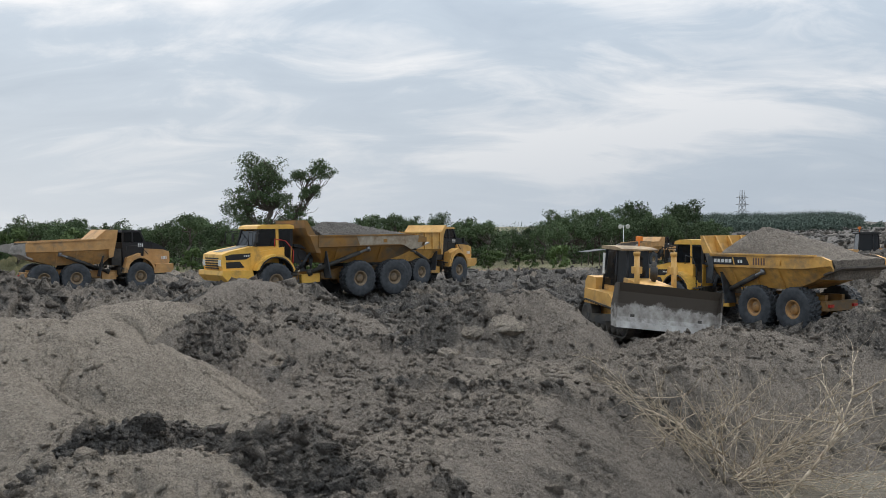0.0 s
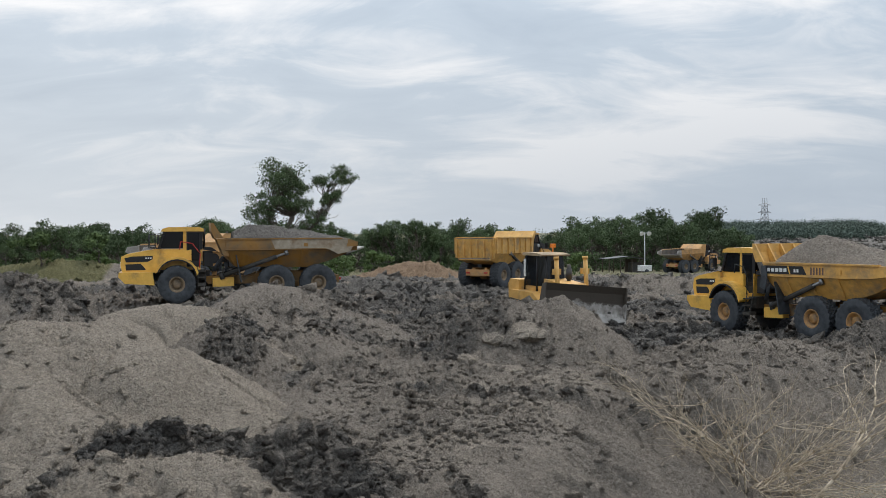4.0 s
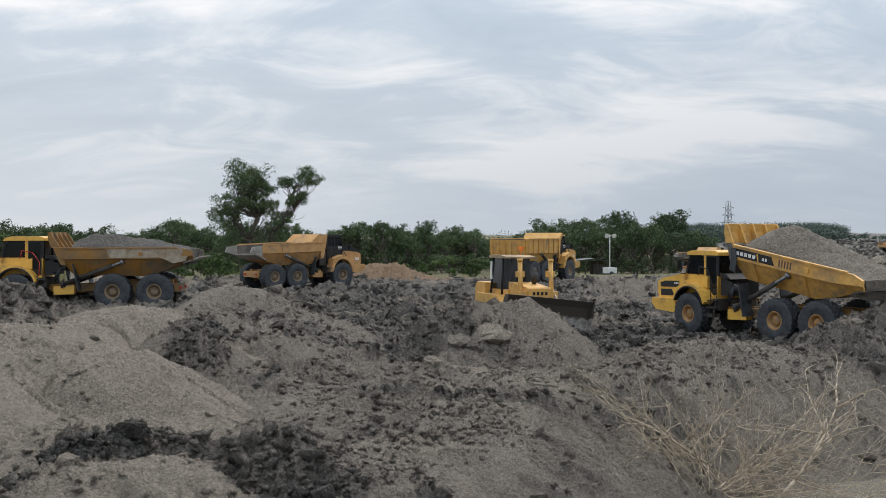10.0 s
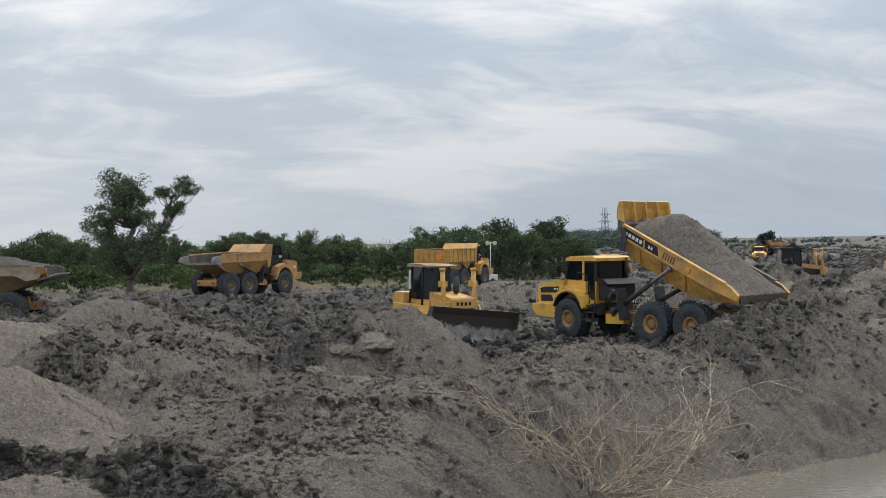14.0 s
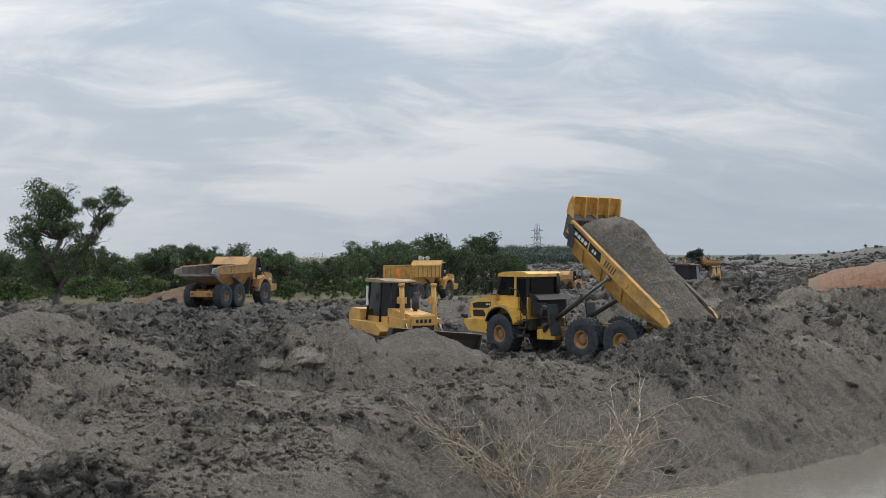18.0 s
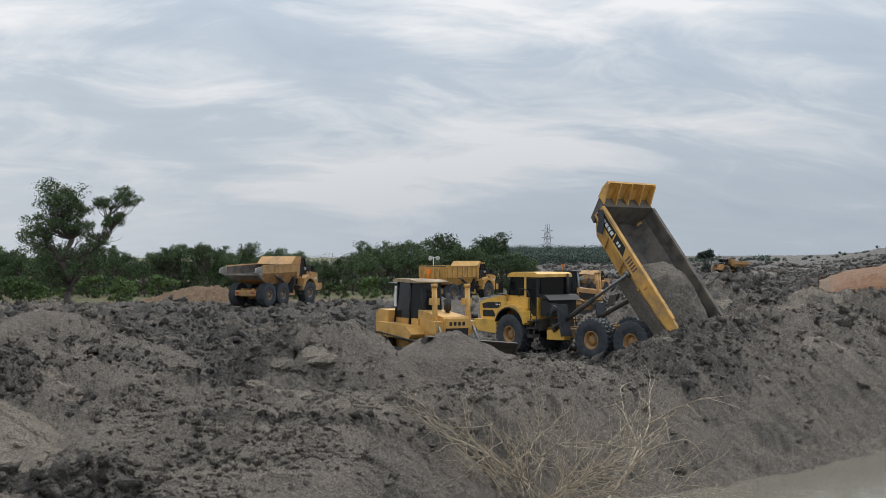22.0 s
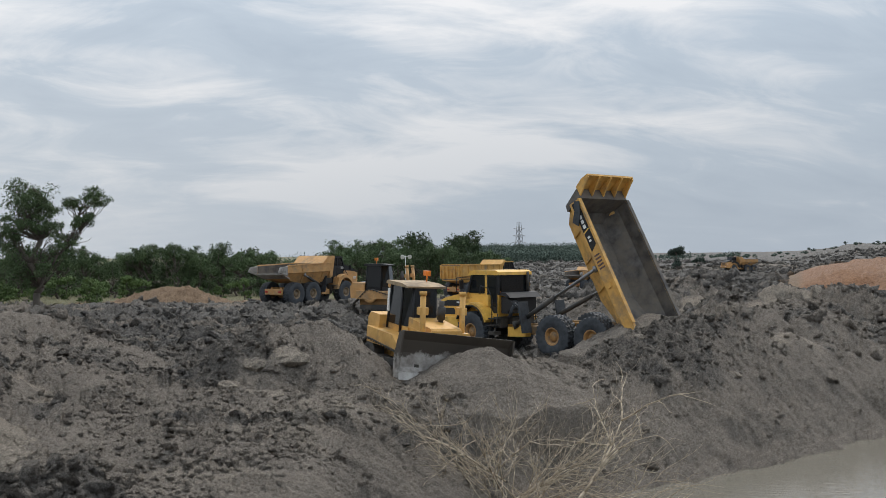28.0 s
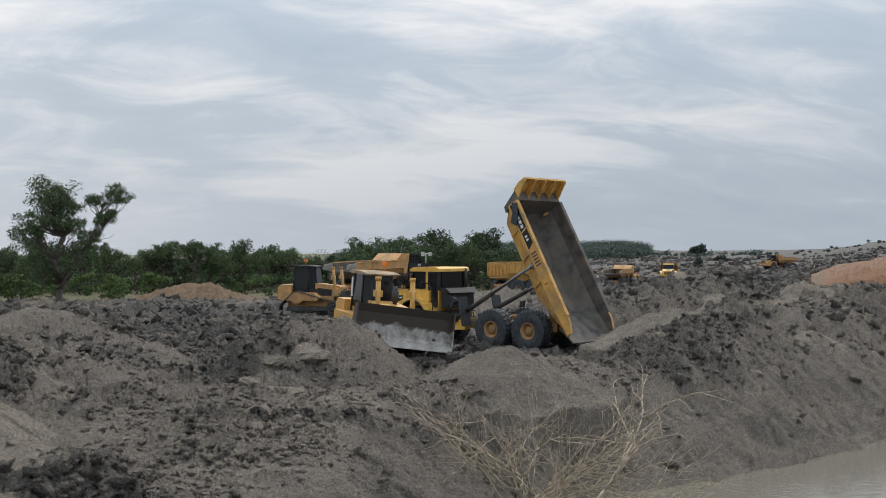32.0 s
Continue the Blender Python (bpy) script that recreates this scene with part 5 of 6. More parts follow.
    for s in (1, -1):
        bm = bmesh.new()
        rod(bm, (0, 0, 0), (0, 0, 2.9), 0.11, 12)
        rod(bm, (0, -0.16, 0), (0, 0.16, 0), 0.13, 10)
        barrel = part("hoist_barrel", bm, under, root)
        bm = bmesh.new()
        rod(bm, (0, 0, -2.85), (0, 0, 0), 0.07, 10)
        rod(bm, (0, -0.12, 0), (0, 0.12, 0), 0.1, 10)
        piston = part("hoist_rod", bm, chrome, root)
        hoists.append((barrel, piston, s))
    wheels = add_wheels(root, tyre, rim, axles[1:])
    # mudguard flap behind the hitch
    for s in (1, -1):
        bm = bmesh.new()
        prism(bm, [(-2.05, 0.95), (-2.0, 0.95), (-1.75, 2.05), (-1.8, 2.05)], s * 0.95, s * 1.6, 0.005)
        refit(part("mud_flap", bm, rubber, root), fit_rear, rounded)

    # tractor unit
    bm = bmesh.new()
    box(bm, -0.2, 3.9, -0.5, 0.5, 0.75, 1.25, 0.05)
    rod(bm, (FRONT_AXLE, -1.25, AXLE_Z), (FRONT_AXLE, 1.25, AXLE_Z), 0.2, 12)
    box(bm, 0.0, 0.6, -1.1, 1.1, 0.8, 1.3, 0.04)
    unit = part("tractor_unit", bm, under, root)
    if rounded:
        # hood with sloping nose
        bm = bmesh.new()
        prism(bm, [(2.35, 1.2), (4.2, 1.1), (4.33, 1.55), (4.28, 1.98), (3.9, 2.12), (2.35, 2.38)], -1.12, 1.12, 0.09)
        hood = part("hood", bm, yellow_mat, unit)
        bm = bmesh.new()
        prism(bm, [(2.55, 2.335), (4.0, 2.06), (4.02, 2.1), (2.55, 2.385)], -0.5, 0.5, 0.01)
        part("hood_top", bm, material_grey, unit)
        for s in (1, -1):
            bm = bmesh.new()
            prism(bm, [(2.95, 1.72), (4.05, 1.7), (4.12, 1.9), (3.75, 1.98), (2.4, 2.02)], s * 1.11, s * 1.135, 0.005)
            part("side_grille", bm, black_paint, unit)
            bm = bmesh.new()
            prism(bm, [(3.05, 1.32), (4.05, 1.3), (4.08, 1.6), (3.3, 1.62)], s * 1.11, s * 1.135, 0.005)
            part("side_grille", bm, black_paint, unit)
            marks("hood_mark", white_mark, unit, 2.75, 3.1, 1.86, 1.93, s * 1.137, 3, s * 0.004)
        for k in range(5):
            bm = bmesh.new()
            box(bm, 4.3, 4.345, -0.75, 0.75, 1.28 + 0.12 * k, 1.34 + 0.12 * k, 0.005)
            part("grille_slat", bm, black_paint, unit)
        for s in (1, -1):
            bm = bmesh.new()
            box(bm, 4.28, 4.35, s * 0.8, s * 1.05, 1.42, 1.72, 0.02)
            part("headlight", bm, lamp_lens, unit)
        bm = bmesh.new()
        prism(bm, [(2.62, 0.62), (4.1, 0.66), (4.42, 0.98), (4.4, 1.2), (2.72, 1.2)], -1.42, 1.42, 0.07)
        part("bumper", bm, yellow_mat, unit)
        nose, cab = 4.4, (0.2, 2.45)
        # fenders arched over the front wheels
        for s in (1, -1):
            bm = bmesh.new()
            arc = [(FRONT_AXLE + 1.14 * math.cos(radians(a)), AXLE_Z + 1.06 * math.sin(radians(a))) for a in range(15, 171, 15)]
            inn = [(FRONT_AXLE + 1.03 * math.cos(radians(a)), AXLE_Z + 0.95 * math.sin(radians(a))) for a in range(170, 14, -15)]
            prism(bm, arc + inn, s * 0.9, s * 1.66, 0.015)
            prism(bm, [(2.3, 1.65), (2.62, 1.2), (2.75, 1.2), (2.7, 2.0), (0.75, 2.3), (0.75, 1.75), (1.5, 1.92)], s * 0.85, s * 1.14, 0.03)
            part("fender", bm, yellow_mat, unit)
            bm = bmesh.new()
            arc2 = [(FRONT_AXLE + 1.035 * math.cos(radians(a)), AXLE_Z + 0.955 * math.sin(radians(a))) for a in range(15, 171, 15)]
            inn2 = [(FRONT_AXLE + 0.97 * math.cos(radians(a)), AXLE_Z + 0.89 * math.sin(radians(a))) for a in range(170, 14, -15)]
            prism(bm, arc2 + inn2, s * 1.2, s * 1.68, 0)
            part("fender_rubber", bm, black_paint, unit)
        # cab
        cz0, cz1 = 1.35, 3.2
        bm = bmesh.new()
        prism(bm, [(0.3, 1.3), (2.35, 1.3), (2.42, 2.33), (0.2, 2.33)], -0.98, 0.98, 0.04)
        part("cab_base", bm, yellow_mat, unit)
        posts = [((2.42, 2.33), (2.12, cz1)), ((1.08, 2.3), (1.08, cz1)), ((0.24, 2.3), (0.22, cz1))]
        for s in (1, -1):
            for i, (a, b) in enumerate(posts):
                bm = bmesh.new()
                w = (0.06, 0.085, 0.06)[i]
                prism(bm, [(a[0] - w, a[1]), (a[0] + w, a[1]), (b[0] + w, b[1]), (b[0] - w, b[1])], s * 0.9, s * 0.99, 0.01)
                part("cab_post", bm, yellow_mat if i == 1 else black_paint, unit)
            bm = bmesh.new()
            prism(bm, [(1.17, 2.36), (2.34, 2.36), (2.06, cz1), (1.17, cz1)], s * 0.93, s * 0.955, 0)
            part("side_window", bm, glass, unit)
            bm = bmesh.new()
            prism(bm, [(0.3, 1.45), (1.0, 1.45), (1.0, cz1), (0.28, cz1)], s * 0.97, s * 1.0, 0.005)
            door = part("door", bm, black_paint, unit)
            bm = bmesh.new()
            prism(bm, [(0.36, 1.75), (0.95, 1.75), (0.95, cz1 - 0.08), (0.34, cz1 - 0.08)], s * 0.995, s * 1.008, 0)
            part("door_window", bm, glass, unit)
        bm = bmesh.new()
        prism(bm, [(2.4, 2.36), (2.43, 2.36), (2.13, cz1), (2.1, cz1)], -0.88, 0.88, 0)
        part("windscreen", bm, glass, unit)
        bm = bmesh.new()
        box(bm, 0.16, 0.19, -0.85, 0.85, 2.35, cz1, 0)
        part("rear_window", bm, glass, unit)
        bm = bmesh.new()
        prism(bm, [(0.1, cz1), (2.3, cz1), (2.22, cz1 + 0.14), (1.9, cz1 + 0.22), (0.35, cz1 + 0.22), (0.12, cz1 + 0.14)], -1.06, 1.06, 0.04)
        part("roof", bm, yellow_mat, unit)
        bm = bmesh.new()
        box(bm, 0.7, 1.0, -0.12, 0.12, 1.75, 2.2, 0.06)
        box(bm, 0.62, 0.75, -0.14, 0.14, 2.1, 2.75, 0.05)
        part("driver_seat", bm, black_paint, unit)
        # engine-air box, hoses and ladder behind the cab
        bm = bmesh.new()
        box(bm, -0.35, 0.12, -0.9, 0.9, 1.45, 2.2, 0.08)
        prism(bm, [(-0.62, 2.18), (0.1, 2.28), (0.1, 2.42), (-0.3, 2.4)], -1.0, 1.0, 0.05)
        rod(bm, (-0.42, 0.95, 1.85), (-0.42, 0.55, 1.85), 0.26, 14)
        part("air_box", bm, black_paint, unit)
        for k in range(3):
            bm = bmesh.new()
            pipe(bm, [(-0.3 - 0.08 * k, 0.85, 1.2), (-0.65 - 0.1 * k, 0.95, 1.75 + 0.1 * k), (-0.95 - 0.08 * k, 0.8, 1.7), (-1.05, 0.7, 1.1)], 0.045)
            part("hose", bm, rubber, unit)
        bm = bmesh.new()
        rod(bm, (0.05, -0.75, 2.3), (0.05, -0.75, 3.35), 0.06, 8)
        part("exhaust", bm, under, unit)
    else:
        # short sloping black-topped hood
        bm = bmesh.new()
        prism(bm, [(1.9, 1.5), (3.8, 1.3), (3.98, 1.6), (3.95, 2.25), (3.5, 2.4), (2.0, 2.5)], -1.1, 1.1, 0.06)
        part("hood", bm, yellow_mat, unit)
        bm = bmesh.new()
        prism(bm, [(1.95, 2.45), (3.55, 2.36), (3.9, 2.28), (3.6, 2.55), (2.9, 2.85), (1.9, 3.0)], -1.05, 1.05, 0.05)
        part("hood_top", bm, black_paint, unit, "black hood cover")
        bm = bmesh.new()
        prism(bm, [(2.65, 0.85), (3.9, 0.9), (4.15, 1.1), (4.15, 1.45), (2.75, 1.45)], -1.45, 1.45, 0.06)
        part("bumper", bm, yellow_mat, unit)
        for k in range(4):
            bm = bmesh.new()
            box(bm, 3.96, 4.0, -0.7, 0.7, 1.6 + 0.16 * k, 1.68 + 0.16 * k, 0)
            part("grille_slat", bm, black_paint, unit)
        for s in (1, -1):
            bm = bmesh.new()
            arc = [(FRONT_AXLE + 1.2 * math.cos(radians(a)), AXLE_Z + 1.12 * math.sin(radians(a))) for a in range(0, 166, 15)]
            inn = [(FRONT_AXLE + 1.05 * math.cos(radians(a)), AXLE_Z + 0.98 * math.sin(radians(a))) for a in range(165, -1, -15)]
            prism(bm, arc + inn, s * 0.85, s * 1.66, 0.015)
            prism(bm, [(0.2, 0.95), (0.55, 0.95), (0.7, 1.7), (1.5, 2.0), (1.5, 2.2), (0.5, 1.9)], s * 0.95, s * 1.6, 0.03)
            part("fender", bm, yellow_mat, unit)
            bm = bmesh.new()
            box(bm, 4.1, 4.18, s * 0.85, s * 1.2, 1.15, 1.35, 0.02)
            part("headlight", bm, lamp_lens, unit)
            marks("number_mark", white_mark, unit, 3.3, 3.75, 1.75, 1.95, s * 1.11, 4, s * 0.01)
            marks("badge_mark", white_mark, unit, 1.5, 1.95, 2.62, 2.85, s * 1.01, 3, s * 0.006)
        bm = bmesh.new()
        prism(bm, [(0.35, 1.4), (2.0, 1.4), (2.1, 2.92), (0.3, 2.92)], -0.98, 0.98, 0.04)
        part("cab_base", bm, black_paint, unit)
        cz1 = 3.62
        for s in (1, -1):
            for a, b in (((2.1, 2.9), (1.72, cz1)), ((1.1, 2.9), (1.1, cz1)), ((0.34, 2.9), (0.36, cz1))):
                bm = bmesh.new()
                prism(bm, [(a[0] - 0.06, a[1]), (a[0] + 0.06, a[1]), (b[0] + 0.06, b[1]), (b[0] - 0.06, b[1])], s * 0.9, s * 0.99, 0.01)
                part("cab_post", bm, black_paint, unit)
            bm = bmesh.new()
            prism(bm, [(0.42, 2.94), (2.0, 2.94), (1.64, cz1), (0.44, cz1)], s * 0.93, s * 0.95, 0)
            part("side_window", bm, glass, unit)
        bm = bmesh.new()
        prism(bm, [(2.08, 2.94), (2.11, 2.94), (1.75, cz1), (1.72, cz1)], -0.9, 0.9, 0)
        part("windscreen", bm, glass, unit)
        bm = bmesh.new()
        prism(bm, [(0.25, cz1), (1.85, cz1), (1.8, cz1 + 0.13), (0.3, cz1 + 0.16)], -1.02, 1.02, 0.04)
        part("roof", bm, black_paint if style == "sloped" else yellow_mat, unit)
        bm = bmesh.new()
        box(bm, 0.75, 1.05, -0.12, 0.12, 2.5, 2.95, 0.05)
        box(bm, 0.68, 0.8, -0.14, 0.14, 2.85, 3.4, 0.05)
        part("driver_seat", bm, black_paint, unit)
        bm = bmesh.new()
        box(bm, -0.5, 0.25, -0.95, 0.95, 1.4, 2.5, 0.08)
        part("air_box", bm, under, unit)
        for k in range(4):
            bm = bmesh.new()
            pipe(bm, [(-0.2 - 0.1 * k, 1.0, 1.2), (-0.5 - 0.1 * k, 1.05, 2.1 - 0.12 * k), (-0.9, 0.9, 1.9 - 0.1 * k), (-1.15, 0.7, 1.1)], 0.045)
            part("hose", bm, rubber, unit)
        bm = bmesh.new()
        rod(bm, (0.15, 0.75, 2.4), (0.15, 0.75, 3.95), 0.07, 8)
        part("exhaust", bm, under, unit)
    # ladders, mirrors, handrails
    for s in (1, -1):
        bm = bmesh.new()
        for k in range(3):
            box(bm, 0.05, 0.45, s * 1.0, s * 1.45, 0.6 + 0.3 * k, 0.65 + 0.3 * k, 0.005)
        for x in (0.05, 0.43):
            rod(bm, (x, s * 1.42, 0.55), (x, s * 1.2, 1.45), 0.025, 6)
        part("ladder", bm, under, unit)
        bm = bmesh.new()
        if rounded:
            pipe(bm, [(0.35, s * 1.3, 1.4), (0.3, s * 1.3, 2.1), (0.7, s * 1.2, 2.6), (1.3, s * 1.15, 2.7), (1.35, s * 1.15, 2.3)], 0.025)
        else:
            pipe(bm, [(0.5, s * 1.3, 1.9), (0.5, s * 1.3, 2.7), (1.6, s * 1.3, 2.7), (2.2, s * 1.3, 2.1)], 0.025)
        part("handrail", bm, red_paint if rounded and bed_mat is worn_yellow else black_paint, unit)
        bm = bmesh.new()
        pipe(bm, [(2.1, s * 1.0, 3.0), (2.45, s * 1.35, 3.0), (2.45, s * 1.35, 2.55)], 0.02)
        box(bm, 2.42, 2.48, s * 1.25, s * 1.47, 2.55, 2.95, 0.02)
        part("mirror", bm, black_paint, unit)
        if rounded:
            bm = bmesh.new()
            pipe(bm, [(2.3, s * 1.1, 2.35), (2.9, s * 1.3, 2.4), (2.9, s * 1.3, 3.05), (2.3, s * 1.1, 3.1)], 0.022)
            rod(bm, (2.6, s * 1.2, 2.38), (2.6, s * 1.2, 3.08), 0.015, 5)
            part("mirror_guard", bm, black_paint, unit)
    for o in (unit, *unit.children):
        refit(o, fit_front, rounded)
    front = []
    for s in (1, -1):
        at = Matrix.Translation((axles[0], s * TRACK, AXLE_Z)) @ (pose(0, 0, 0, 0, 0, 180) if s < 0 else Matrix())
        bm = tyre_mesh()
        bm2 = rim_mesh()
        tmp = bpy.data.meshes.new("rim_tmp")
        for f in bm2.faces:
            f.material_index = 1
        bm2.to_mesh(tmp)
        bm2.free()
        bm.from_mesh(tmp)
        bpy.data.meshes.remove(tmp)
        w = part("front_wheel", bm, [rubber, rim_mat], unit, at=at)
        front.append((w, at, s))
    for o in (tyre, rim):
        bpy.data.objects.remove(o)
    unit.matrix_basis = pose(0, 0, 0, 0, 0, tractor_turn)
    for barrel, piston, s in hoists:
        barrel.matrix_basis, piston.matrix_basis = hoist_poses(bed_turn, s, pivot)
    return {"root": root, "bed": bed, "unit": unit, "wheels": wheels, "front": front, "hoists": hoists, "axles": axles, "pivot": pivot, "flap": flap}


def hoist_poses(bed_turn, s, pivot=ROUNDED_PIVOT):
    """Where the barrel and the rod of a hoist stand when the bed is tipped by bed_turn degrees."""
    foot = Vector((BARREL_FOOT[0], s * 0.98, BARREL_FOOT[1]))
    head = Matrix.Translation(pivot) @ pose(0, 0, 0, 0, -bed_turn, 0) @ Vector((ROD_HEAD[0] - pivot[0], s * 1.62, ROD_HEAD[1] - pivot[2]))
    turn = (head - foot).to_track_quat("Z", "Y").to_matrix().to_4x4()
    return Matrix.Translation(foot) @ turn, Matrix.Translation(head) @ turn



# ---- crawler dozers ----
# x forward, origin on the ground under the middle of the tracks
def track_path(wheels, pitch):
    """Places (x, z, direction of the outward normal) along a belt round some wheels."""
    pts = sorted({(round(x + r * math.cos(a), 4), round(z + r * math.sin(a), 4)) for x, z, r in wheels for a in np.linspace(0, math.tau, 40, endpoint=False)})
    hull = []
    for side in (pts, pts[::-1]):
        chain = []
        for p in side:
            while len(chain) > 1 and (chain[-1][0] - chain[-2][0]) * (p[1] - chain[-2][1]) - (chain[-1][1] - chain[-2][1]) * (p[0] - chain[-2][0]) <= 0:
                chain.pop()
            chain.append(p)
        hull += chain[:-1]
    hull.append(hull[0])
    total = sum(math.dist(a, b) for a, b in zip(hull, hull[1:]))
    count = round(total / pitch)
    out, goal, run = [], 0.0, 0.0
    for a, b in zip(hull, hull[1:]):
        d = math.dist(a, b)
        while d > 0 and goal <= run + d and len(out) < count:
            k = (goal - run) / d
            out.append((a[0] + (b[0] - a[0]) * k, a[1] + (b[1] - a[1]) * k, math.degrees(math.atan2(-(b[0] - a[0]), b[1] - a[1])) + 180))
            goal += total / count
        run += d
    return out


def dozer(paint, cab_mat, label, lean=1.0, dark_cab=False):
    high_drive = dark_cab
    root = tagged(new("bulldozer"), label, "bulldozer", group="bulldozers")
    # tracks: an outline of shoes round idler and sprocket
    for s in (1, -1):
        bm = bmesh.new()
        prism(bm, [(-1.55, 0.35), (1.55, 0.25), (1.6, 0.62), (-1.5, 0.62)], s * 0.78, s * 1.22, 0.05)
        frame_ob = part("track_frame", bm, under if not dark_cab else under, root)
        bm = bmesh.new()
        lathe(bm, [(0.02, -0.2), (0.42, -0.2), (0.42, 0.2), (0.02, 0.2)], 18)
        part("idler", bm, under, root, at=(1.55, s * 1.0, 0.47))
        bm = bmesh.new()
        lathe(bm, [(0.02, -0.18), (0.3, -0.24), (0.44, -0.2), (0.44, 0.2), (0.3, 0.24), (0.02, 0.18)], 14, smooth=False)
        part("sprocket", bm, under if not high_drive else tan, root, at=(-0.85, s * 1.0, 1.2) if high_drive else (-1.55, s * 1.0, 0.62))
        for k in range(6):
            bm = bmesh.new()
            lathe(bm, [(0.02, -0.17), (0.17, -0.17), (0.17, 0.17), (0.02, 0.17)], 12)
            part("track_roller", bm, under, root, at=(-1.1 + 0.44 * k, s * 1.0, 0.22))
        # shoes, laid round the wheels of the track
        wheels = [(1.55, 0.47, 0.47), (-1.55, 0.47, 0.47), (-0.85, 1.2, 0.42)] if high_drive else [(1.55, 0.47, 0.47), (-1.55, 0.6, 0.55)]
        path = track_path(wheels, 0.21)
        shoe = None
        for x, z, a in path:
            at = Matrix.Translation((x, s * 1.0, z)) @ pose(0, 0, 0, 0, 90 - a, 0)
            if shoe is None:
                bm = bmesh.new()
                box(bm, -0.11, 0.11, -0.29, 0.29, -0.02, 0.02, 0)
                box(bm, -0.1, -0.06, -0.29, 0.29, 0.02, 0.07, 0)
                shoe = part("track_shoe", bm, under, root, at=at)
            else:
                again(shoe, root, at)
    # belly and hood
    bm = bmesh.new()
    box(bm, -1.7, 1.5, -0.62, 0.62, 0.5, 1.25, 0.04)
    part("main_frame", bm, paint, root)
    bm = bmesh.new()
    prism(bm, [(0.2, 1.2), (1.95, 1.2), (1.95, 1.78), (1.85, 1.92), (0.2, 2.1)], -0.58, 0.58, 0.05)
    part("hood", bm, paint, root)
    bm = bmesh.new()
    box(bm, 1.95, 1.99, -0.5, 0.5, 0.95, 1.5, 0.01)
    part("radiator_grille", bm, black_paint, root)
    bm = bmesh.new()
    box(bm, 1.94, 2.0, -0.56, 0.56, 1.5, 1.86, 0.02)
    plate = part("nose_plate", bm, paint, root)
    for k in range(4):
        bm = bmesh.new()
        box(bm, 2.0, 2.008, -0.38 + 0.2 * k, -0.26 + 0.2 * k, 1.6, 1.74, 0)
        part("badge_mark", bm, black_paint, plate)
    for s in (1, -1):
        bm = bmesh.new()
        prism(bm, [(0.35, 1.3), (1.7, 1.3), (1.7, 1.65), (0.35, 1.8)], s * 0.575, s * 0.595, 0.005)
        part("engine_cover", bm, black_paint if dark_cab else paint, root)
        bm = bmesh.new()
        prism(bm, [(-1.75, 1.0), (0.55, 1.0), (0.75, 1.2), (0.3, 1.5), (-1.75, 1.55)], s * 0.6, s * 1.24, 0.05)
        part("fender", bm, paint, root)
    # rear tank
    bm = bmesh.new()
    prism(bm, [(-2.2, 1.05), (-1.3, 1.0), (-1.3, 2.0), (-2.05, 2.02), (-2.25, 1.8)], -0.98, 0.98, 0.08)
    part("fuel_tank", bm, paint, root)
    # cab: six-sided glass house
    z0, z1 = 1.45, 3.12
    bm = bmesh.new()
    prism(bm, [(-1.3, 1.4), (0.3, 1.4), (0.3, 1.75), (-1.3, 1.75)], -0.64, 0.64, 0.03)
    part("cab_base", bm, paint if not dark_cab else black_paint, root)
    corner = [((0.3, 0.45), (0.16, 0.43)), ((-0.25, 0.68), (-0.26, 0.64)), ((-1.3, 0.68), (-1.18, 0.62))]
    for s in (1, -1):
        for (a, b), (c, d) in corner:
            bm = bmesh.new()
            rod(bm, (a, s * b, z0), (c, s * d, z1), 0.042, 6)
            part("cab_post", bm, cab_mat, root)
        bm = bmesh.new()
        skin(bm, [[(-0.25, s * 0.67, 1.75), (-1.28, s * 0.67, 1.75), (-1.17, s * 0.61, z1), (-0.26, s * 0.63, z1)],
                  [(-0.25, s * 0.65, 1.75), (-1.28, s * 0.65, 1.75), (-1.17, s * 0.59, z1), (-0.26, s * 0.61, z1)]])
        part("side_window", bm, glass, root)
        bm = bmesh.new()
        skin(bm, [[(0.29, s * 0.45, 1.3), (-0.24, s * 0.67, 1.3), (-0.25, s * 0.63, z1), (0.16, s * 0.42, z1)],
                  [(0.27, s * 0.43, 1.3), (-0.26, s * 0.65, 1.3), (-0.27, s * 0.61, z1), (0.14, s * 0.4, z1)]])
        part("door_window", bm, glass, root)
    bm = bmesh.new()
    prism(bm, [(0.29, 1.95), (0.31, 1.95), (0.18, z1), (0.16, z1)], -0.42, 0.42, 0)
    part("windscreen", bm, glass, root)
    bm = bmesh.new()
    prism(bm, [(-1.32, 1.8), (-1.3, 1.8), (-1.17, z1), (-1.19, z1)], -0.6, 0.6, 0)
    part("rear_window", bm, glass, root)
    bm = bmesh.new()
    prism(bm, [(-1.36, z1), (0.3, z1), (0.32, z1 + 0.06), (-0.2, z1 + 0.13), (-1.28, z1 + 0.13), (-1.38, z1 + 0.07)], -0.76, 0.76, 0.03)
    part("cab_roof", bm, roof_dust if not dark_cab else black_paint, root)
    bm = bmesh.new()
    box(bm, -0.95, -0.55, -0.25, 0.25, 1.75, 2.0, 0.05)
    box(bm, -1.05, -0.92, -0.25, 0.25, 1.9, 2.6, 0.05)
    part("driver_seat", bm, black_paint, root)
    if not dark_cab:
        bm = bmesh.new()
        box(bm, -1.34, -1.2, -0.7, -0.5, 2.15, 2.95, 0.02)
        part("side_lamp_panel", bm, lamp_lens, root, "white panel on the rear cab corner")
    bm = bmesh.new()
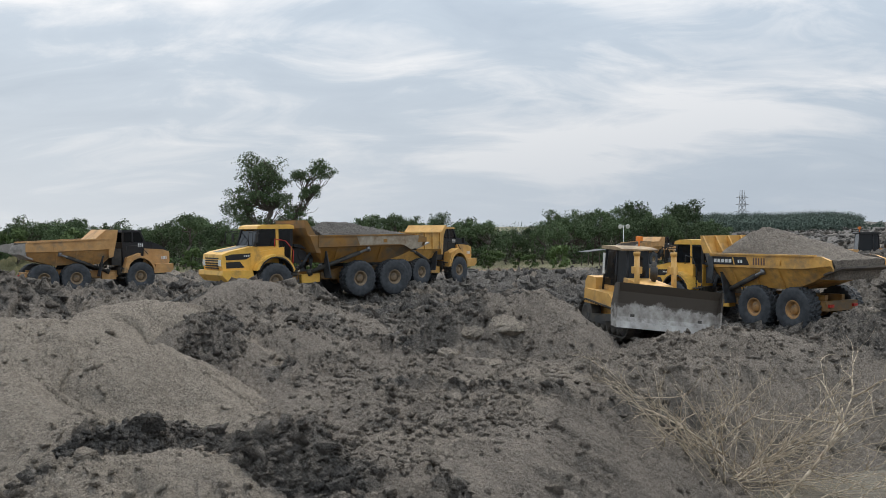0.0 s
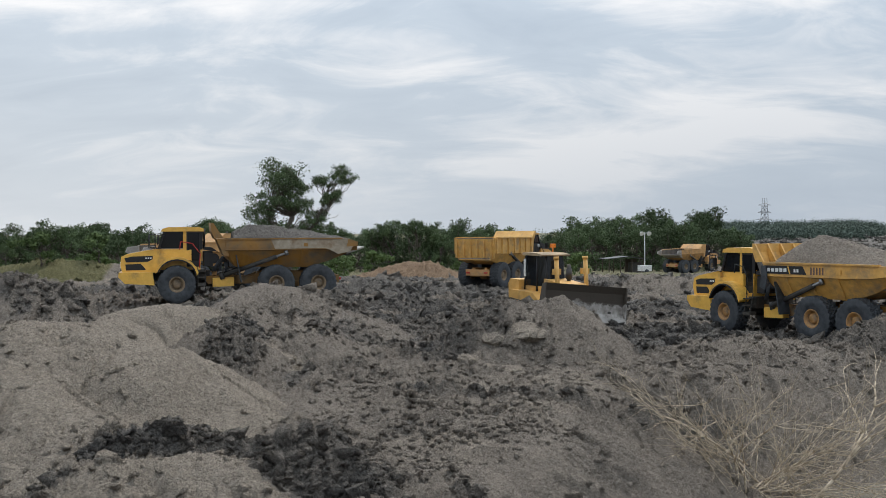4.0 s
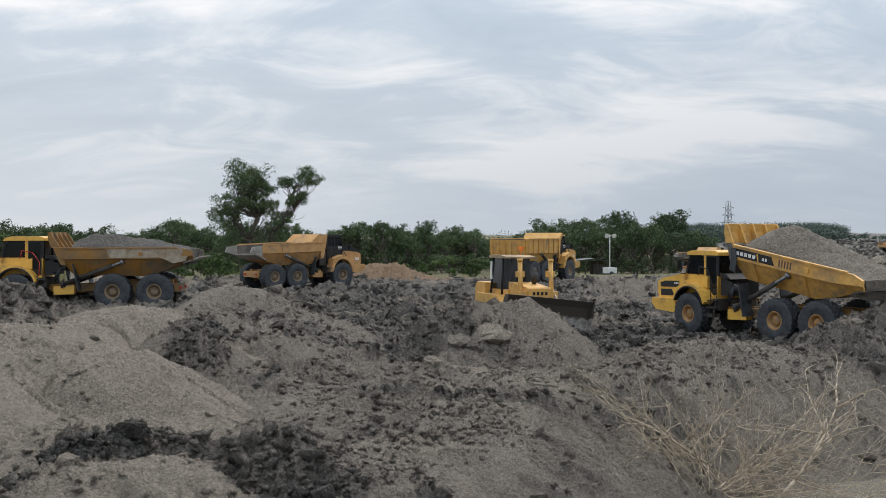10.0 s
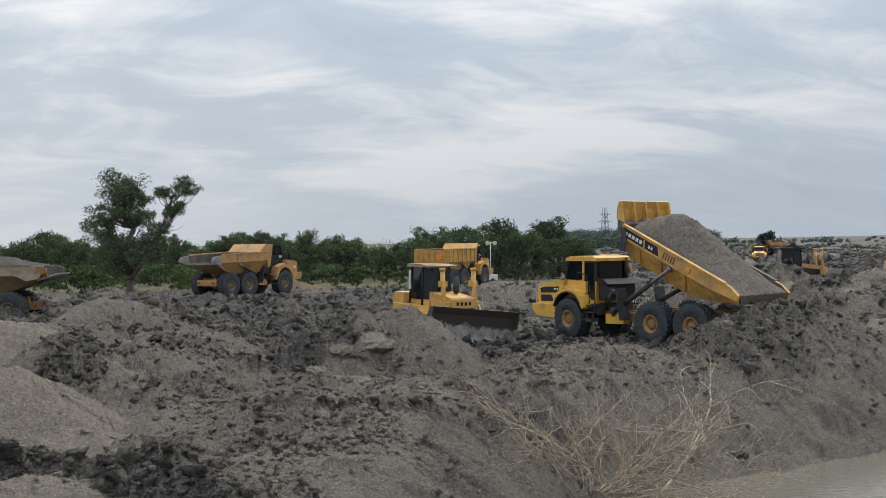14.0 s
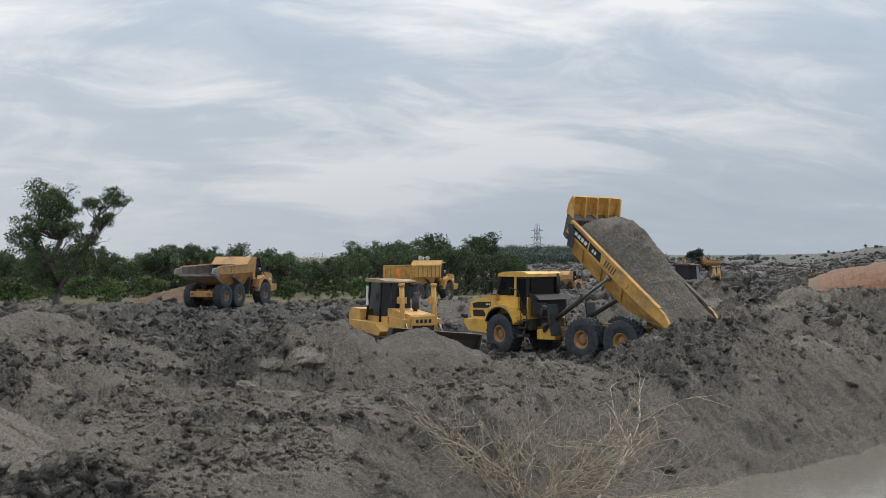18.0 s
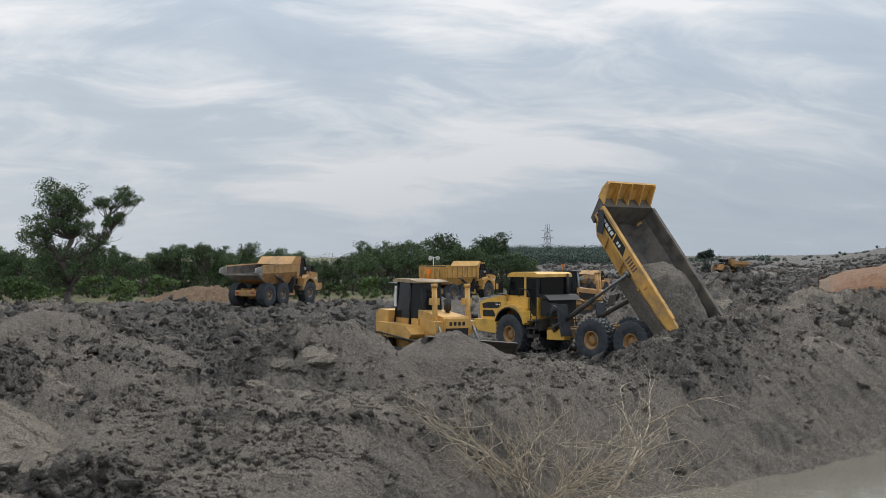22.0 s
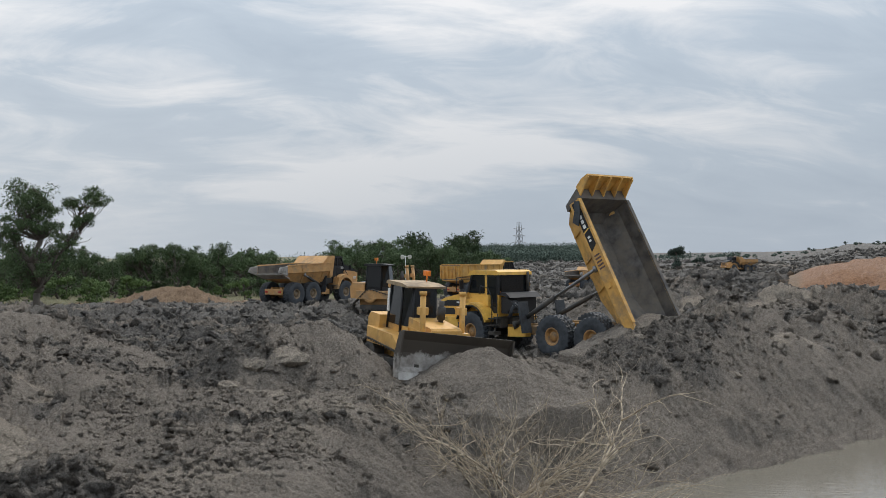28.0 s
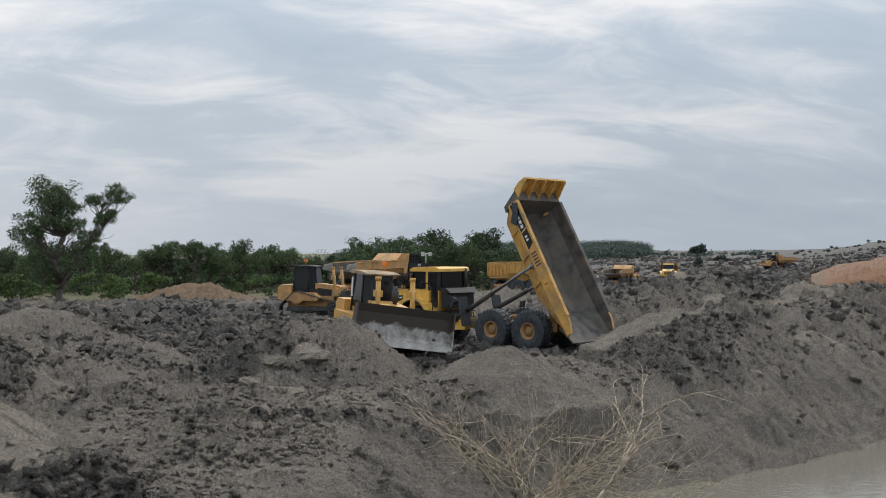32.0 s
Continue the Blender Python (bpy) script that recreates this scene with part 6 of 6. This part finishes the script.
    rod(bm, (-0.9, 0.6, z1 + 0.1), (-0.9, 0.6, z1 + 0.4), 0.03, 8)
    box(bm, -1.0, -0.8, 0.5, 0.7, z1 + 0.34, z1 + 0.52, 0.03)
    part("beacon", bm, amber, root)
    bm = bmesh.new()
    rod(bm, (0.9, 0.3, 1.95), (0.9, 0.3, 2.75), 0.09, 10)
    rod(bm, (0.9, 0.3, 2.1), (0.9, 0.3, 2.55), 0.14, 12)
    part("exhaust", bm, under, root)
    # lift cylinders standing at either side of the nose
    for s in (1, -1):
        bm = bmesh.new()
        rod(bm, (1.66, s * 0.76, 1.25), (1.5, s * 0.76, 3.05), 0.1, 12)
        rod(bm, (1.505, s * 0.76, 3.0), (1.49, s * 0.76, 3.14), 0.125, 12)
        box(bm, 1.38, 1.62, s * 0.58, s * 0.9, 2.35, 2.6, 0.03)
        box(bm, 1.45, 1.9, s * 0.58, s * 0.92, 1.3, 1.75, 0.04)
        part("lift_cylinder", bm, paint, root)
        bm = bmesh.new()
        rod(bm, (1.75, s * 0.78, 1.75), (2.45, s * 0.8, 0.8), 0.05, 8)
        part("lift_rod", bm, chrome, root)
    # blade with push arms, keyed as one
    blade_at = (0.2, 0.0, 0.55)
    bm = bmesh.new()
    face = [(2.62, 0.0), (2.5, 0.38), (2.48, 0.85), (2.56, 1.26), (2.74, 1.56)]
    back = [(2.62, 1.56), (2.42, 1.26), (2.34, 0.85), (2.38, 0.38), (2.54, 0.0)]
    ring = [(x - blade_at[0], z - blade_at[2] + 0.12) for x, z in face + back]
    prism(bm, ring, -2.1, 2.1, 0.0)
    blade = part("blade", bm, blade_steel, root, "mud-smeared bare steel blade", at=blade_at)
    bm = bmesh.new()
    prism(bm, [(2.42, -0.46), (2.58, -0.46), (2.46, -0.22), (2.3, -0.22)], -2.1, 2.1, 0)
    part("cutting_edge", bm, lip_steel, blade)
    for s in (1, -1):
        bm = bmesh.new()
        prism(bm, [(2.2, -0.4), (2.48, -0.42), (2.58, 1.12), (2.32, 1.1), (2.1, 0.3)], s * 2.08, s * 2.14, 0.01)
        part("blade_side", bm, blade_steel, blade)
        bm = bmesh.new()
        box(bm, -0.1, 2.3, s * 1.28, s * 1.45, -0.2, 0.05, 0.03)
        part("push_arm", bm, under if not dark_cab else under, blade)
        bm = bmesh.new()
        rod(bm, (1.1, s * 1.36, -0.05), (2.25, s * 1.3, 0.6), 0.07, 8)
        part("tilt_brace", bm, under, blade)
    return {"root": root, "blade": blade, "blade_at": blade_at}


roof_dust = material("dusty_roof", (0.36, 0.26, 0.15), 0.7, grain=4.0, bump=0.1, dirt=(0.16, 0.13, 0.1), dirt_amount=0.6)

# ---- far fixtures ----
galvanised = material("galvanised_steel", (0.33, 0.34, 0.35), 0.5, 0.4, grain=6.0, bump=0.05)
pylon = tagged(new("power_pylon"), "grey lattice power pylon behind the wood", "pylon")
PH, PW = 50.0, 4.4


def pylon_width(z):
    return PW * (1 - 0.86 * (z / PH) ** 0.75) + 0.35


for sx in (1, -1):
    for sy in (1, -1):
        bm = bmesh.new()
        zs = np.linspace(0, PH, 9)
        pipe(bm, [(sx * pylon_width(z), sy * pylon_width(z), z) for z in zs], 0.2, 5)
        part("leg", bm, galvanised, pylon)
levels = [0, 8, 15, 21, 26, 30.5, 34.5, 38, 41.5, 45]
for a, b in zip(levels, levels[1:]):
    for axis in range(2):
        for side in (1, -1):
            bm = bmesh.new()
            wa, wb = pylon_width(a), pylon_width(b)
            for s in (1, -1):
                p, q = (s * wa, side * wa, a), (-s * wb, side * wb, b)
                if axis:
                    p, q = (p[1], p[0], p[2]), (q[1], q[0], q[2])
                rod(bm, p, q, 0.11, 4)
            part("brace", bm, galvanised, pylon)
for z, half in ((35, 6.5), (40, 5.5), (45, 5.0)):
    bm = bmesh.new()
    for s in (1, -1):
        rod(bm, (0, 0, z + 1.4), (s * half, 0, z), 0.14, 4)
        rod(bm, (0, 0, z), (s * half, 0, z), 0.14, 4)
    part("cross_arm", bm, galvanised, pylon)
pylon.matrix_basis = pose(226, 781, ground_z(226, 781) - 28, 0, 0, 20)

# light tower: trailer base, mast, lamp heads
tower = tagged(new("light_tower"), "white mobile light tower with a tall mast", "light tower")
white_steel = material("white_painted_steel", (0.7, 0.7, 0.68), 0.5, grain=5.0, bump=0.05, dirt=(0.3, 0.26, 0.2), dirt_amount=0.35)
bm = bmesh.new()
box(bm, -0.9, 0.9, -0.6, 0.6, 0.35, 1.2, 0.08)
part("trailer", bm, white_steel, tower)
for s in (1, -1):
    bm = bmesh.new()
    lathe(bm, [(0.02, -0.1), (0.32, -0.1), (0.32, 0.1), (0.02, 0.1)], 16)
    part("trailer_wheel", bm, rubber, tower, at=(0, s * 0.72, 0.32))
bm = bmesh.new()
rod(bm, (0, 0, 1.1), (0, 0, 6.2), 0.08, 8, 0, 0.06)
part("mast", bm, white_steel, tower)
bm = bmesh.new()
rod(bm, (-0.7, 0, 6.1), (0.7, 0, 6.1), 0.05, 6)
part("crossbar", bm, white_steel, tower)
for x in (-0.62, 0.62):
    bm = bmesh.new()
    rod(bm, (x, -0.3, 6.0), (x, 0.0, 6.15), 0.36, 14, 0, 0.22)
    part("lamp_head", bm, lamp_lens, tower)
tower.matrix_basis = pose(31.6, 172.1, ground_z(31.6, 172.1), 0, 0, 15)

# open shed with a low roof
shed = tagged(new("open_shed"), "dark open-sided shed with a sagging roof", "shed")
old_wood = material("weathered_timber", (0.1, 0.08, 0.06), 0.9, grain=6.0, bump=0.3)
sheet_roof = material("dark_roof_sheet", (0.06, 0.065, 0.07), 0.6, grain=4.0, bump=0.15)
for x in (-2.8, -1.0, 0.9, 2.8):
    for y in (-1.6, 1.6):
        bm = bmesh.new()
        rod(bm, (x, y, -0.2), (x, y, 2.3), 0.08, 6)
        part("post", bm, old_wood, shed)
bm = bmesh.new()
prism(bm, [(-3.3, 2.25), (0.2, 2.6), (3.4, 2.2), (3.4, 2.27), (0.2, 2.68), (-3.3, 2.32)], -2.1, 2.1, 0)
part("roof", bm, sheet_roof, shed)
bm = bmesh.new()
box(bm, 0.9, 2.8, 1.4, 1.5, 0.0, 2.2, 0)
part("wall_panel", bm, old_wood, shed)
bm = bmesh.new()
box(bm, 1.1, 2.6, -0.8, 0.8, 0.0, 1.7, 0.05)
part("store_box", bm, under, shed)
shed.matrix_basis = pose(29.2, 177.6, ground_z(29.2, 177.6), 0, 0, 10)

# ---- machines in their places ----
truck_a = hauler("rounded", yellow, bed_yellow, rim_paint, "yellow articulated dump truck tipping a load of sand", -4)
truck_b = hauler("rounded", yellow, worn_yellow, grey_rim, "yellow articulated dump truck with a worn bed full of dark mud")
truck_c = hauler("sloped", tan, tan, grey_rim, "dusty orange articulated dump truck with an empty bed")
truck_d = hauler("boxy", pale_yellow, pale_yellow, grey_rim, "pale yellow dump truck with a ribbed box bed")
truck_e = hauler("sloped", tan, tan, grey_rim, "dusty orange dump truck waiting far across the tip")
truck_f = hauler("rounded", yellow, worn_yellow, grey_rim, "small distant yellow dump truck driving up the haul road")
truck_g = hauler("sloped", tan, tan, grey_rim, "small distant orange dump truck on the far slope")
sem = dozer(pale_yellow, black_paint, "yellow crawler dozer with a wide muddy blade")
cat = dozer(tan, black_paint, "yellow crawler dozer with a black cab", dark_cab=True)


def load_mesh(x0, x1, half, crown, seed, base=0.0):
    """A heap filling a bed from x0 to x1, its middle standing crown above the rim."""
    bm = bmesh.new()
    nx, ny = 90, 50
    grid = []
    rr = np.random.default_rng(seed)
    for i in range(nx + 1):
        row = []
        for j in range(ny + 1):
            u, v = i / nx, j / ny
            x, y = x0 + (x1 - x0) * u, (2 * v - 1) * half
            e = min(1.0, 0.45 + 3.5 * u) * min(1.0, (1 - u) / 0.72) * (1 - abs(2 * v - 1) ** 1.9)
            n = noise.fractal(Vector((x * 1.3 + seed, y * 1.3, 0)), 1.0, 2.0, 5) * 0.16 + noise.fractal(Vector((x * 5 + seed, y * 5, 3)), 1.0, 2.0, 3) * 0.07
            z = base + crown * e ** 0.8 + n * (0.3 + 0.7 * e)
            row.append(bm.verts.new((x, y, z)))
        grid.append(row)
    for i in range(nx):
        for j in range(ny):
            bm.faces.new((grid[i][j], grid[i + 1][j], grid[i + 1][j + 1], grid[i][j + 1])).smooth = True
    rim = grid[0] + [r[-1] for r in grid[1:]] + grid[-1][-2::-1] + [r[0] for r in grid[-2:0:-1]]
    low = [bm.verts.new((v.co.x, v.co.y * 0.75, base - 0.8)) for v in rim]
    n = len(rim)
    for k in range(n):
        bm.faces.new((rim[k], low[k], low[(k + 1) % n], rim[(k + 1) % n]))
    bm.faces.new(low)
    return bm


dry_sand = soil_material("damp_brown_sand", 0.5)
wet_mud = soil_material("dark_wet_mud", -0.7)
load_a = tagged(part("load_of_sand", load_mesh(-1.3 + 6.0, -7.5 + 6.0, 1.6, 1.25, 3, 1.4), dry_sand), "heaped load of grey-brown sand in the tipping bed", "load")
load_b = tagged(part("load_of_mud", load_mesh(-1.3 + 6.0, -7.2 + 6.0, 1.6, 0.75, 8, 1.5), wet_mud), "heaped load of dark wet mud in a truck bed", "load")



def mound(top, reach, slope, stretch, seed):
    """A loose round heap with a skirt that runs under the ground."""
    bm = bmesh.new()
    last = None
    for k in range(34):
        ring = []
        for q in range(84):
            a = q * math.tau / 84
            rad = reach * min(k, 31) / 31 + 0.02 + 0.1 * max(0, k - 31)
            x, y = rad * math.cos(a) * stretch, rad * math.sin(a)
            n1 = noise.fractal(Vector((x * 0.9, y * 0.9, seed)), 1.0, 2.0, 6) * 0.26 + noise.fractal(Vector((x * 5, y * 5, seed)), 1.0, 2.0, 3) * 0.06
            ring.append(bm.verts.new((x, y, top - slope * math.sqrt(rad * rad + 0.2) + n1 - 1.2 * max(0, k - 31))))
        if last:
            for q in range(84):
                bm.faces.new((last[q], last[(q + 1) % 84], ring[(q + 1) % 84], ring[q])).smooth = True
        last = ring
    return bm


spoil = tagged(part("dumped_sand", mound(1.7, 2.6, 0.62, 2.1, 7), dry_sand), "fresh brown sand heap tipped behind the truck", "sand heap")
pushed = tagged(part("pushed_soil", mound(0.3, 3.2, 0.62, 1.25, 3), soil_material("turned_brown_soil", 0.3)), "brown soil pushed up before the dozer blade", "soil heap")


def settle(rows):
    """Rows of seconds, x, y, height of the ground, heading, and perhaps nose-down and lean."""
    out = []
    for t, x, y, z, turn, *more in rows:
        z = z + float(far_level(np.float64(x), np.float64(y)))
        nose, lean = (*more, 0, 0)[:2]
        out.append((t, pose(x, y, z, 0, 0, turn) @ pose(0, 0, 0, lean, nose, 0)))
    return out


def blend(rows, t):
    """A row between rows, in straight lines."""
    for a, b in zip(rows, rows[1:]):
        if t <= b[0]:
            k = (t - a[0]) / (b[0] - a[0])
            return [p + (q - p) * k for p, q in zip(a, b)]
    return list(rows[-1])


def drive(truck, rows, spin=True):
    """Move a truck along rows of seconds, x, y, z, heading, and turn its wheels as it rolls."""
    walk(truck["root"], settle(rows))
    if not spin:
        return
    turned, last, out = 0.0, rows[0], [(0.0, 0.0)]
    t = 0.0
    while t < 32.0:
        t = min(32.0, t + 0.4)
        now = blend(rows, t)
        a = radians(now[4])
        turned += degrees_of(((now[1] - last[1]) * math.cos(a) + (now[2] - last[2]) * math.sin(a)) / 0.92)
        out.append((t, turned))
        last = now
    slim = [out[0]]
    for k in range(1, len(out) - 1):
        if abs(out[k + 1][1] - slim[-1][1]) > 50 or out[k][1] != out[k - 1][1] and out[k][1] == out[k + 1][1] or out[k][1] == slim[-1][1] and out[k + 1][1] != out[k][1]:
            slim.append(out[k])
    slim.append(out[-1])
    for w, at, s in truck["wheels"] + truck["front"]:
        walk(w, [(t, at @ pose(0, 0, 0, 0, s * a, 0)) for t, a in slim])


def degrees_of(a):
    return a * 180 / math.pi


def tip(truck, rows):
    """Tip the bed: rows of seconds and degrees."""
    walk(truck["bed"], [(t, Matrix.Translation(truck["pivot"]) @ pose(0, 0, 0, 0, -a, 0)) for t, a in rows])
    for barrel, piston, s in truck["hoists"]:
        both = [(t, hoist_poses(a, s, truck["pivot"])) for t, a in rows]
        walk(barrel, [(t, p[0]) for t, p in both])
        walk(piston, [(t, p[1]) for t, p in both])


A_ROWS = [(0, 14.1, 51.8, -0.5, 120), (1, 14.5, 50.9, -0.5, 120.5), (2, 14.75, 50.2, -0.5, 121), (3, 14.85, 49.8, -0.5, 121), (6, 14.85, 49.7, -0.5, 121),
          (27, 14.85, 49.8, -0.5, 121.5), (28.5, 14.2, 51.0, -0.5, 123), (30, 13.2, 52.6, -0.5, 125), (31, 12.0, 53.7, -0.5, 127), (32, 11.5, 54.4, -0.5, 128)]
A_TIP = [(0, 0), (8, 0), (9, 4), (10, 10), (11, 16), (12, 20), (13, 22), (14.5, 26.5), (16.5, 33.5), (18, 38.5), (20, 44.5), (22, 52), (24, 57.5), (26, 61), (28, 62), (32, 62)]
B_ROWS = [(0, -6.6, 58.4, 0.4, 214), (1.5, -8.5, 57.9, 0.5, 209), (3, -10.3, 57.6, 0.55, 199), (5.5, -13.7, 57.8, 0.55, 187), (7, -15.4, 58.2, 0.5, 184),
          (9, -17.6, 59.4, 0.3, 181), (11, -18.3, 60.0, 0.0, 180), (13, -18.6, 61.0, -0.1, 177), (16, -21, 61.5, -0.1, 176), (24, -36, 62, 0, 176), (32, -50, 63, 0, 176)]
C_ROWS = [(0, -19.6, 74.5, 0.0, 31), (1, -18.5, 76.0, 0.0, 31), (4, -14.5, 80, 0, 33), (8, -8.9, 84.3, 0, 37), (11, -5.2, 86.3, 0, 42), (13.5, -2.4, 89.5, 0, 48),
          (16.5, 0.7, 93.2, 0, 55), (20, 3.7, 94.2, 0, 60), (23, 5.7, 95.0, 0, 50), (25.5, 8.0, 95.0, 0, 44), (28, 10.4, 95.5, 0, 42), (32, 15.5, 97, 0, 30)]
D_ROWS = [(0, 1.0, 79, 0, 50), (1, 2.3, 80, 0, 51), (3, 4.9, 83, 0, 55), (6, 8.1, 89, 0, 57), (9, 10.5, 92, 0, 55), (11, 13, 94, 0, 55), (13, 15, 99, 0, 55),
          (16.5, 19.5, 109, 0, 52), (20, 22.6, 112, 0, 48), (23, 25.3, 113, 0, 40), (30.5, 32.5, 114, 0, 25), (32, 33.5, 114.5, 0, 25)]
E_ROWS = [(0, 33.3, 156.5, 0.14, 42), (3, 35.3, 158.1, 0.17, 42), (6, 39.5, 160.2, 0.22, 40), (12, 47.4, 165.3, 0.15, 40), (20, 56.2, 173.1, 0.13, 40), (25.5, 63.0, 181.4, 0.61, 42), (32, 69.7, 187.5, 0.59, 48)]
F_ROWS = [(0, 123.9, 273.2, 1.00, 245), (20, 102.8, 241.0, -0.15, 245), (29, 91.7, 221.8, -0.19, 245), (32, 90.3, 218.0, -0.21, 245)]
G_ROWS = [(0, 120.1, 274.9, 1.24, 190), (15, 121.1, 274.5, 1.16, 190), (20, 123.9, 273.2, 1.00, 190), (28.5, 136.2, 269.6, 0.50, 188), (32, 140.4, 269.7, 0.44, 188)]
SEM_ROWS = [(0, 8.2, 42.9, -0.15, 287, 2, -2), (1, 7.6, 44.3, -0.15, 290, 2, -2), (2, 6.8, 47.0, -0.2, 296, 1, -1), (3.5, 5.7, 51.0, -0.25, 298, 1, 0), (6, 3.9, 52.0, -0.25, 287, 0, 0),
            (9, 4.6, 51.0, -0.25, 291, 0, -1), (12, 6.0, 48.5, -0.25, 295, 1, -1), (14, 6.5, 48.0, -0.25, 294, 1, -1), (17, 7.2, 46.5, -0.25, 293, 1, -1), (20, 7.4, 44.8, -0.25, 293, 1, -1),
            (22, 7.7, 43.4, -0.2, 294, 1, -1), (23.5, 8.0, 43.0, -0.2, 294, 1, -1), (25.5, 7.9, 40.6, -0.2, 292, 2, -1), (27.5, 7.6, 39.0, -0.3, 287, 5, -2), (29.5, 7.6, 42.0, -0.2, 285, 4, -3),
            (30, 7.4, 43.0, -0.15, 285, 4, -3), (32, 6.4, 46.4, -0.1, 286, 3, -3)]
SEM_LIFT = [(0, -6), (3.5, -6), (6, -1), (9, 3), (17, 6), (20, 11), (23, 12), (26, 6), (28, -3), (29.5, -7), (32, -8)]
CAT_ROWS = [(0, 33.2, 81.5, -0.05, 352), (3, 36.5, 79.0, -0.05, 352), (8, 38.3, 76.6, -0.05, 352), (11, 35.4, 76.6, -0.14, 355), (14, 36.2, 76.6, -0.04, 350), (16.5, 34.5, 75.5, 0.03, 322), (19, 31.6, 74.9, 0.00, 325), (22, 23.1, 73.2, -0.28, 335), (23, 22.0, 72.4, -0.12, 338), (25.5, 16.2, 70.0, -0.10, 338), (27.5, 13.2, 73.0, 0.14, 335), (29.5, 8.9, 73.0, -0.09, 335), (32, 6.3, 74.0, -0.14, 334)]
# the soil before the dozer's blade: seconds, x, y, top
PUSH_ROWS = [(0, 6.6, 46.0, -2.2), (13.5, 6.6, 46.0, -2.2), (15, 6.6, 45.0, -0.2), (16.5, 6.9, 43.05, 1.23), (18, 7.46, 42.25, 1.18), (20, 7.54, 41.11, 1.2), (23, 8.13, 39.57, 1.19), (25.5, 8.73, 37.19, 1.17), (27.5, 9.02, 35.99, 0.91), (29.5, 9.02, 35.99, 0.81), (32, 9.02, 35.99, 0.81)]
# how far the load has slid towards the tail, and how high the heap on the ground has grown
SLIDE = [(0, 0), (18, 0), (19, 0.12), (20, 0.4), (21, 1.2), (22, 2.4), (23, 3.1), (25.5, 3.8), (28, 5.0), (30, 7.0), (32, 7.6)]
GROWTH = [(0, -3.2), (16, -3.2), (19, -1.4), (21, -0.8), (24, -0.4), (28, -0.05), (32, 0.1)]


def motions():
    drive(truck_a, A_ROWS)
    tip(truck_a, A_TIP)
    times = sorted({r[0] for r in A_ROWS + A_TIP + SLIDE})
    rows = []
    for t in times:
        base = settle([blend(A_ROWS, t)])[0][1]
        rows.append((t, base @ Matrix.Translation(truck_a["pivot"]) @ pose(0, 0, 0, 0, -blend(A_TIP, t)[1], 0) @ Matrix.Translation((-blend(SLIDE, t)[1], 0, -0.3 * blend(SLIDE, t)[1]))))
    walk(load_a, rows)
    px, _, pz = truck_a["pivot"]
    walk(truck_a["flap"], [(t, Matrix.Translation((-1.0 - px, 1.8, 3.0 - pz)) @ pose(0, 0, 0, 0, a, 0)) for t, a in A_TIP])
    walk(spoil, [(t, pose(18.8, 44.2, z, 0, 0, 30)) for t, z in GROWTH])
    walk(pushed, [(t, pose(x, y, z, 0, 0, -15)) for t, x, y, z in PUSH_ROWS])
    drive(truck_b, B_ROWS)
    walk(load_b, [(t, m @ Matrix.Translation(truck_b["pivot"])) for t, m in settle(B_ROWS)])
    drive(truck_c, C_ROWS)
    drive(truck_d, D_ROWS)
    drive(truck_e, E_ROWS, False)
    drive(truck_f, F_ROWS, False)
    drive(truck_g, G_ROWS, False)
    walk(sem["root"], settle(SEM_ROWS))
    walk(sem["blade"], [(t, Matrix.Translation(sem["blade_at"]) @ pose(0, 0, 0, -5, a, 0)) for t, a in SEM_LIFT])
    walk(cat["root"], settle(CAT_ROWS))


motions()
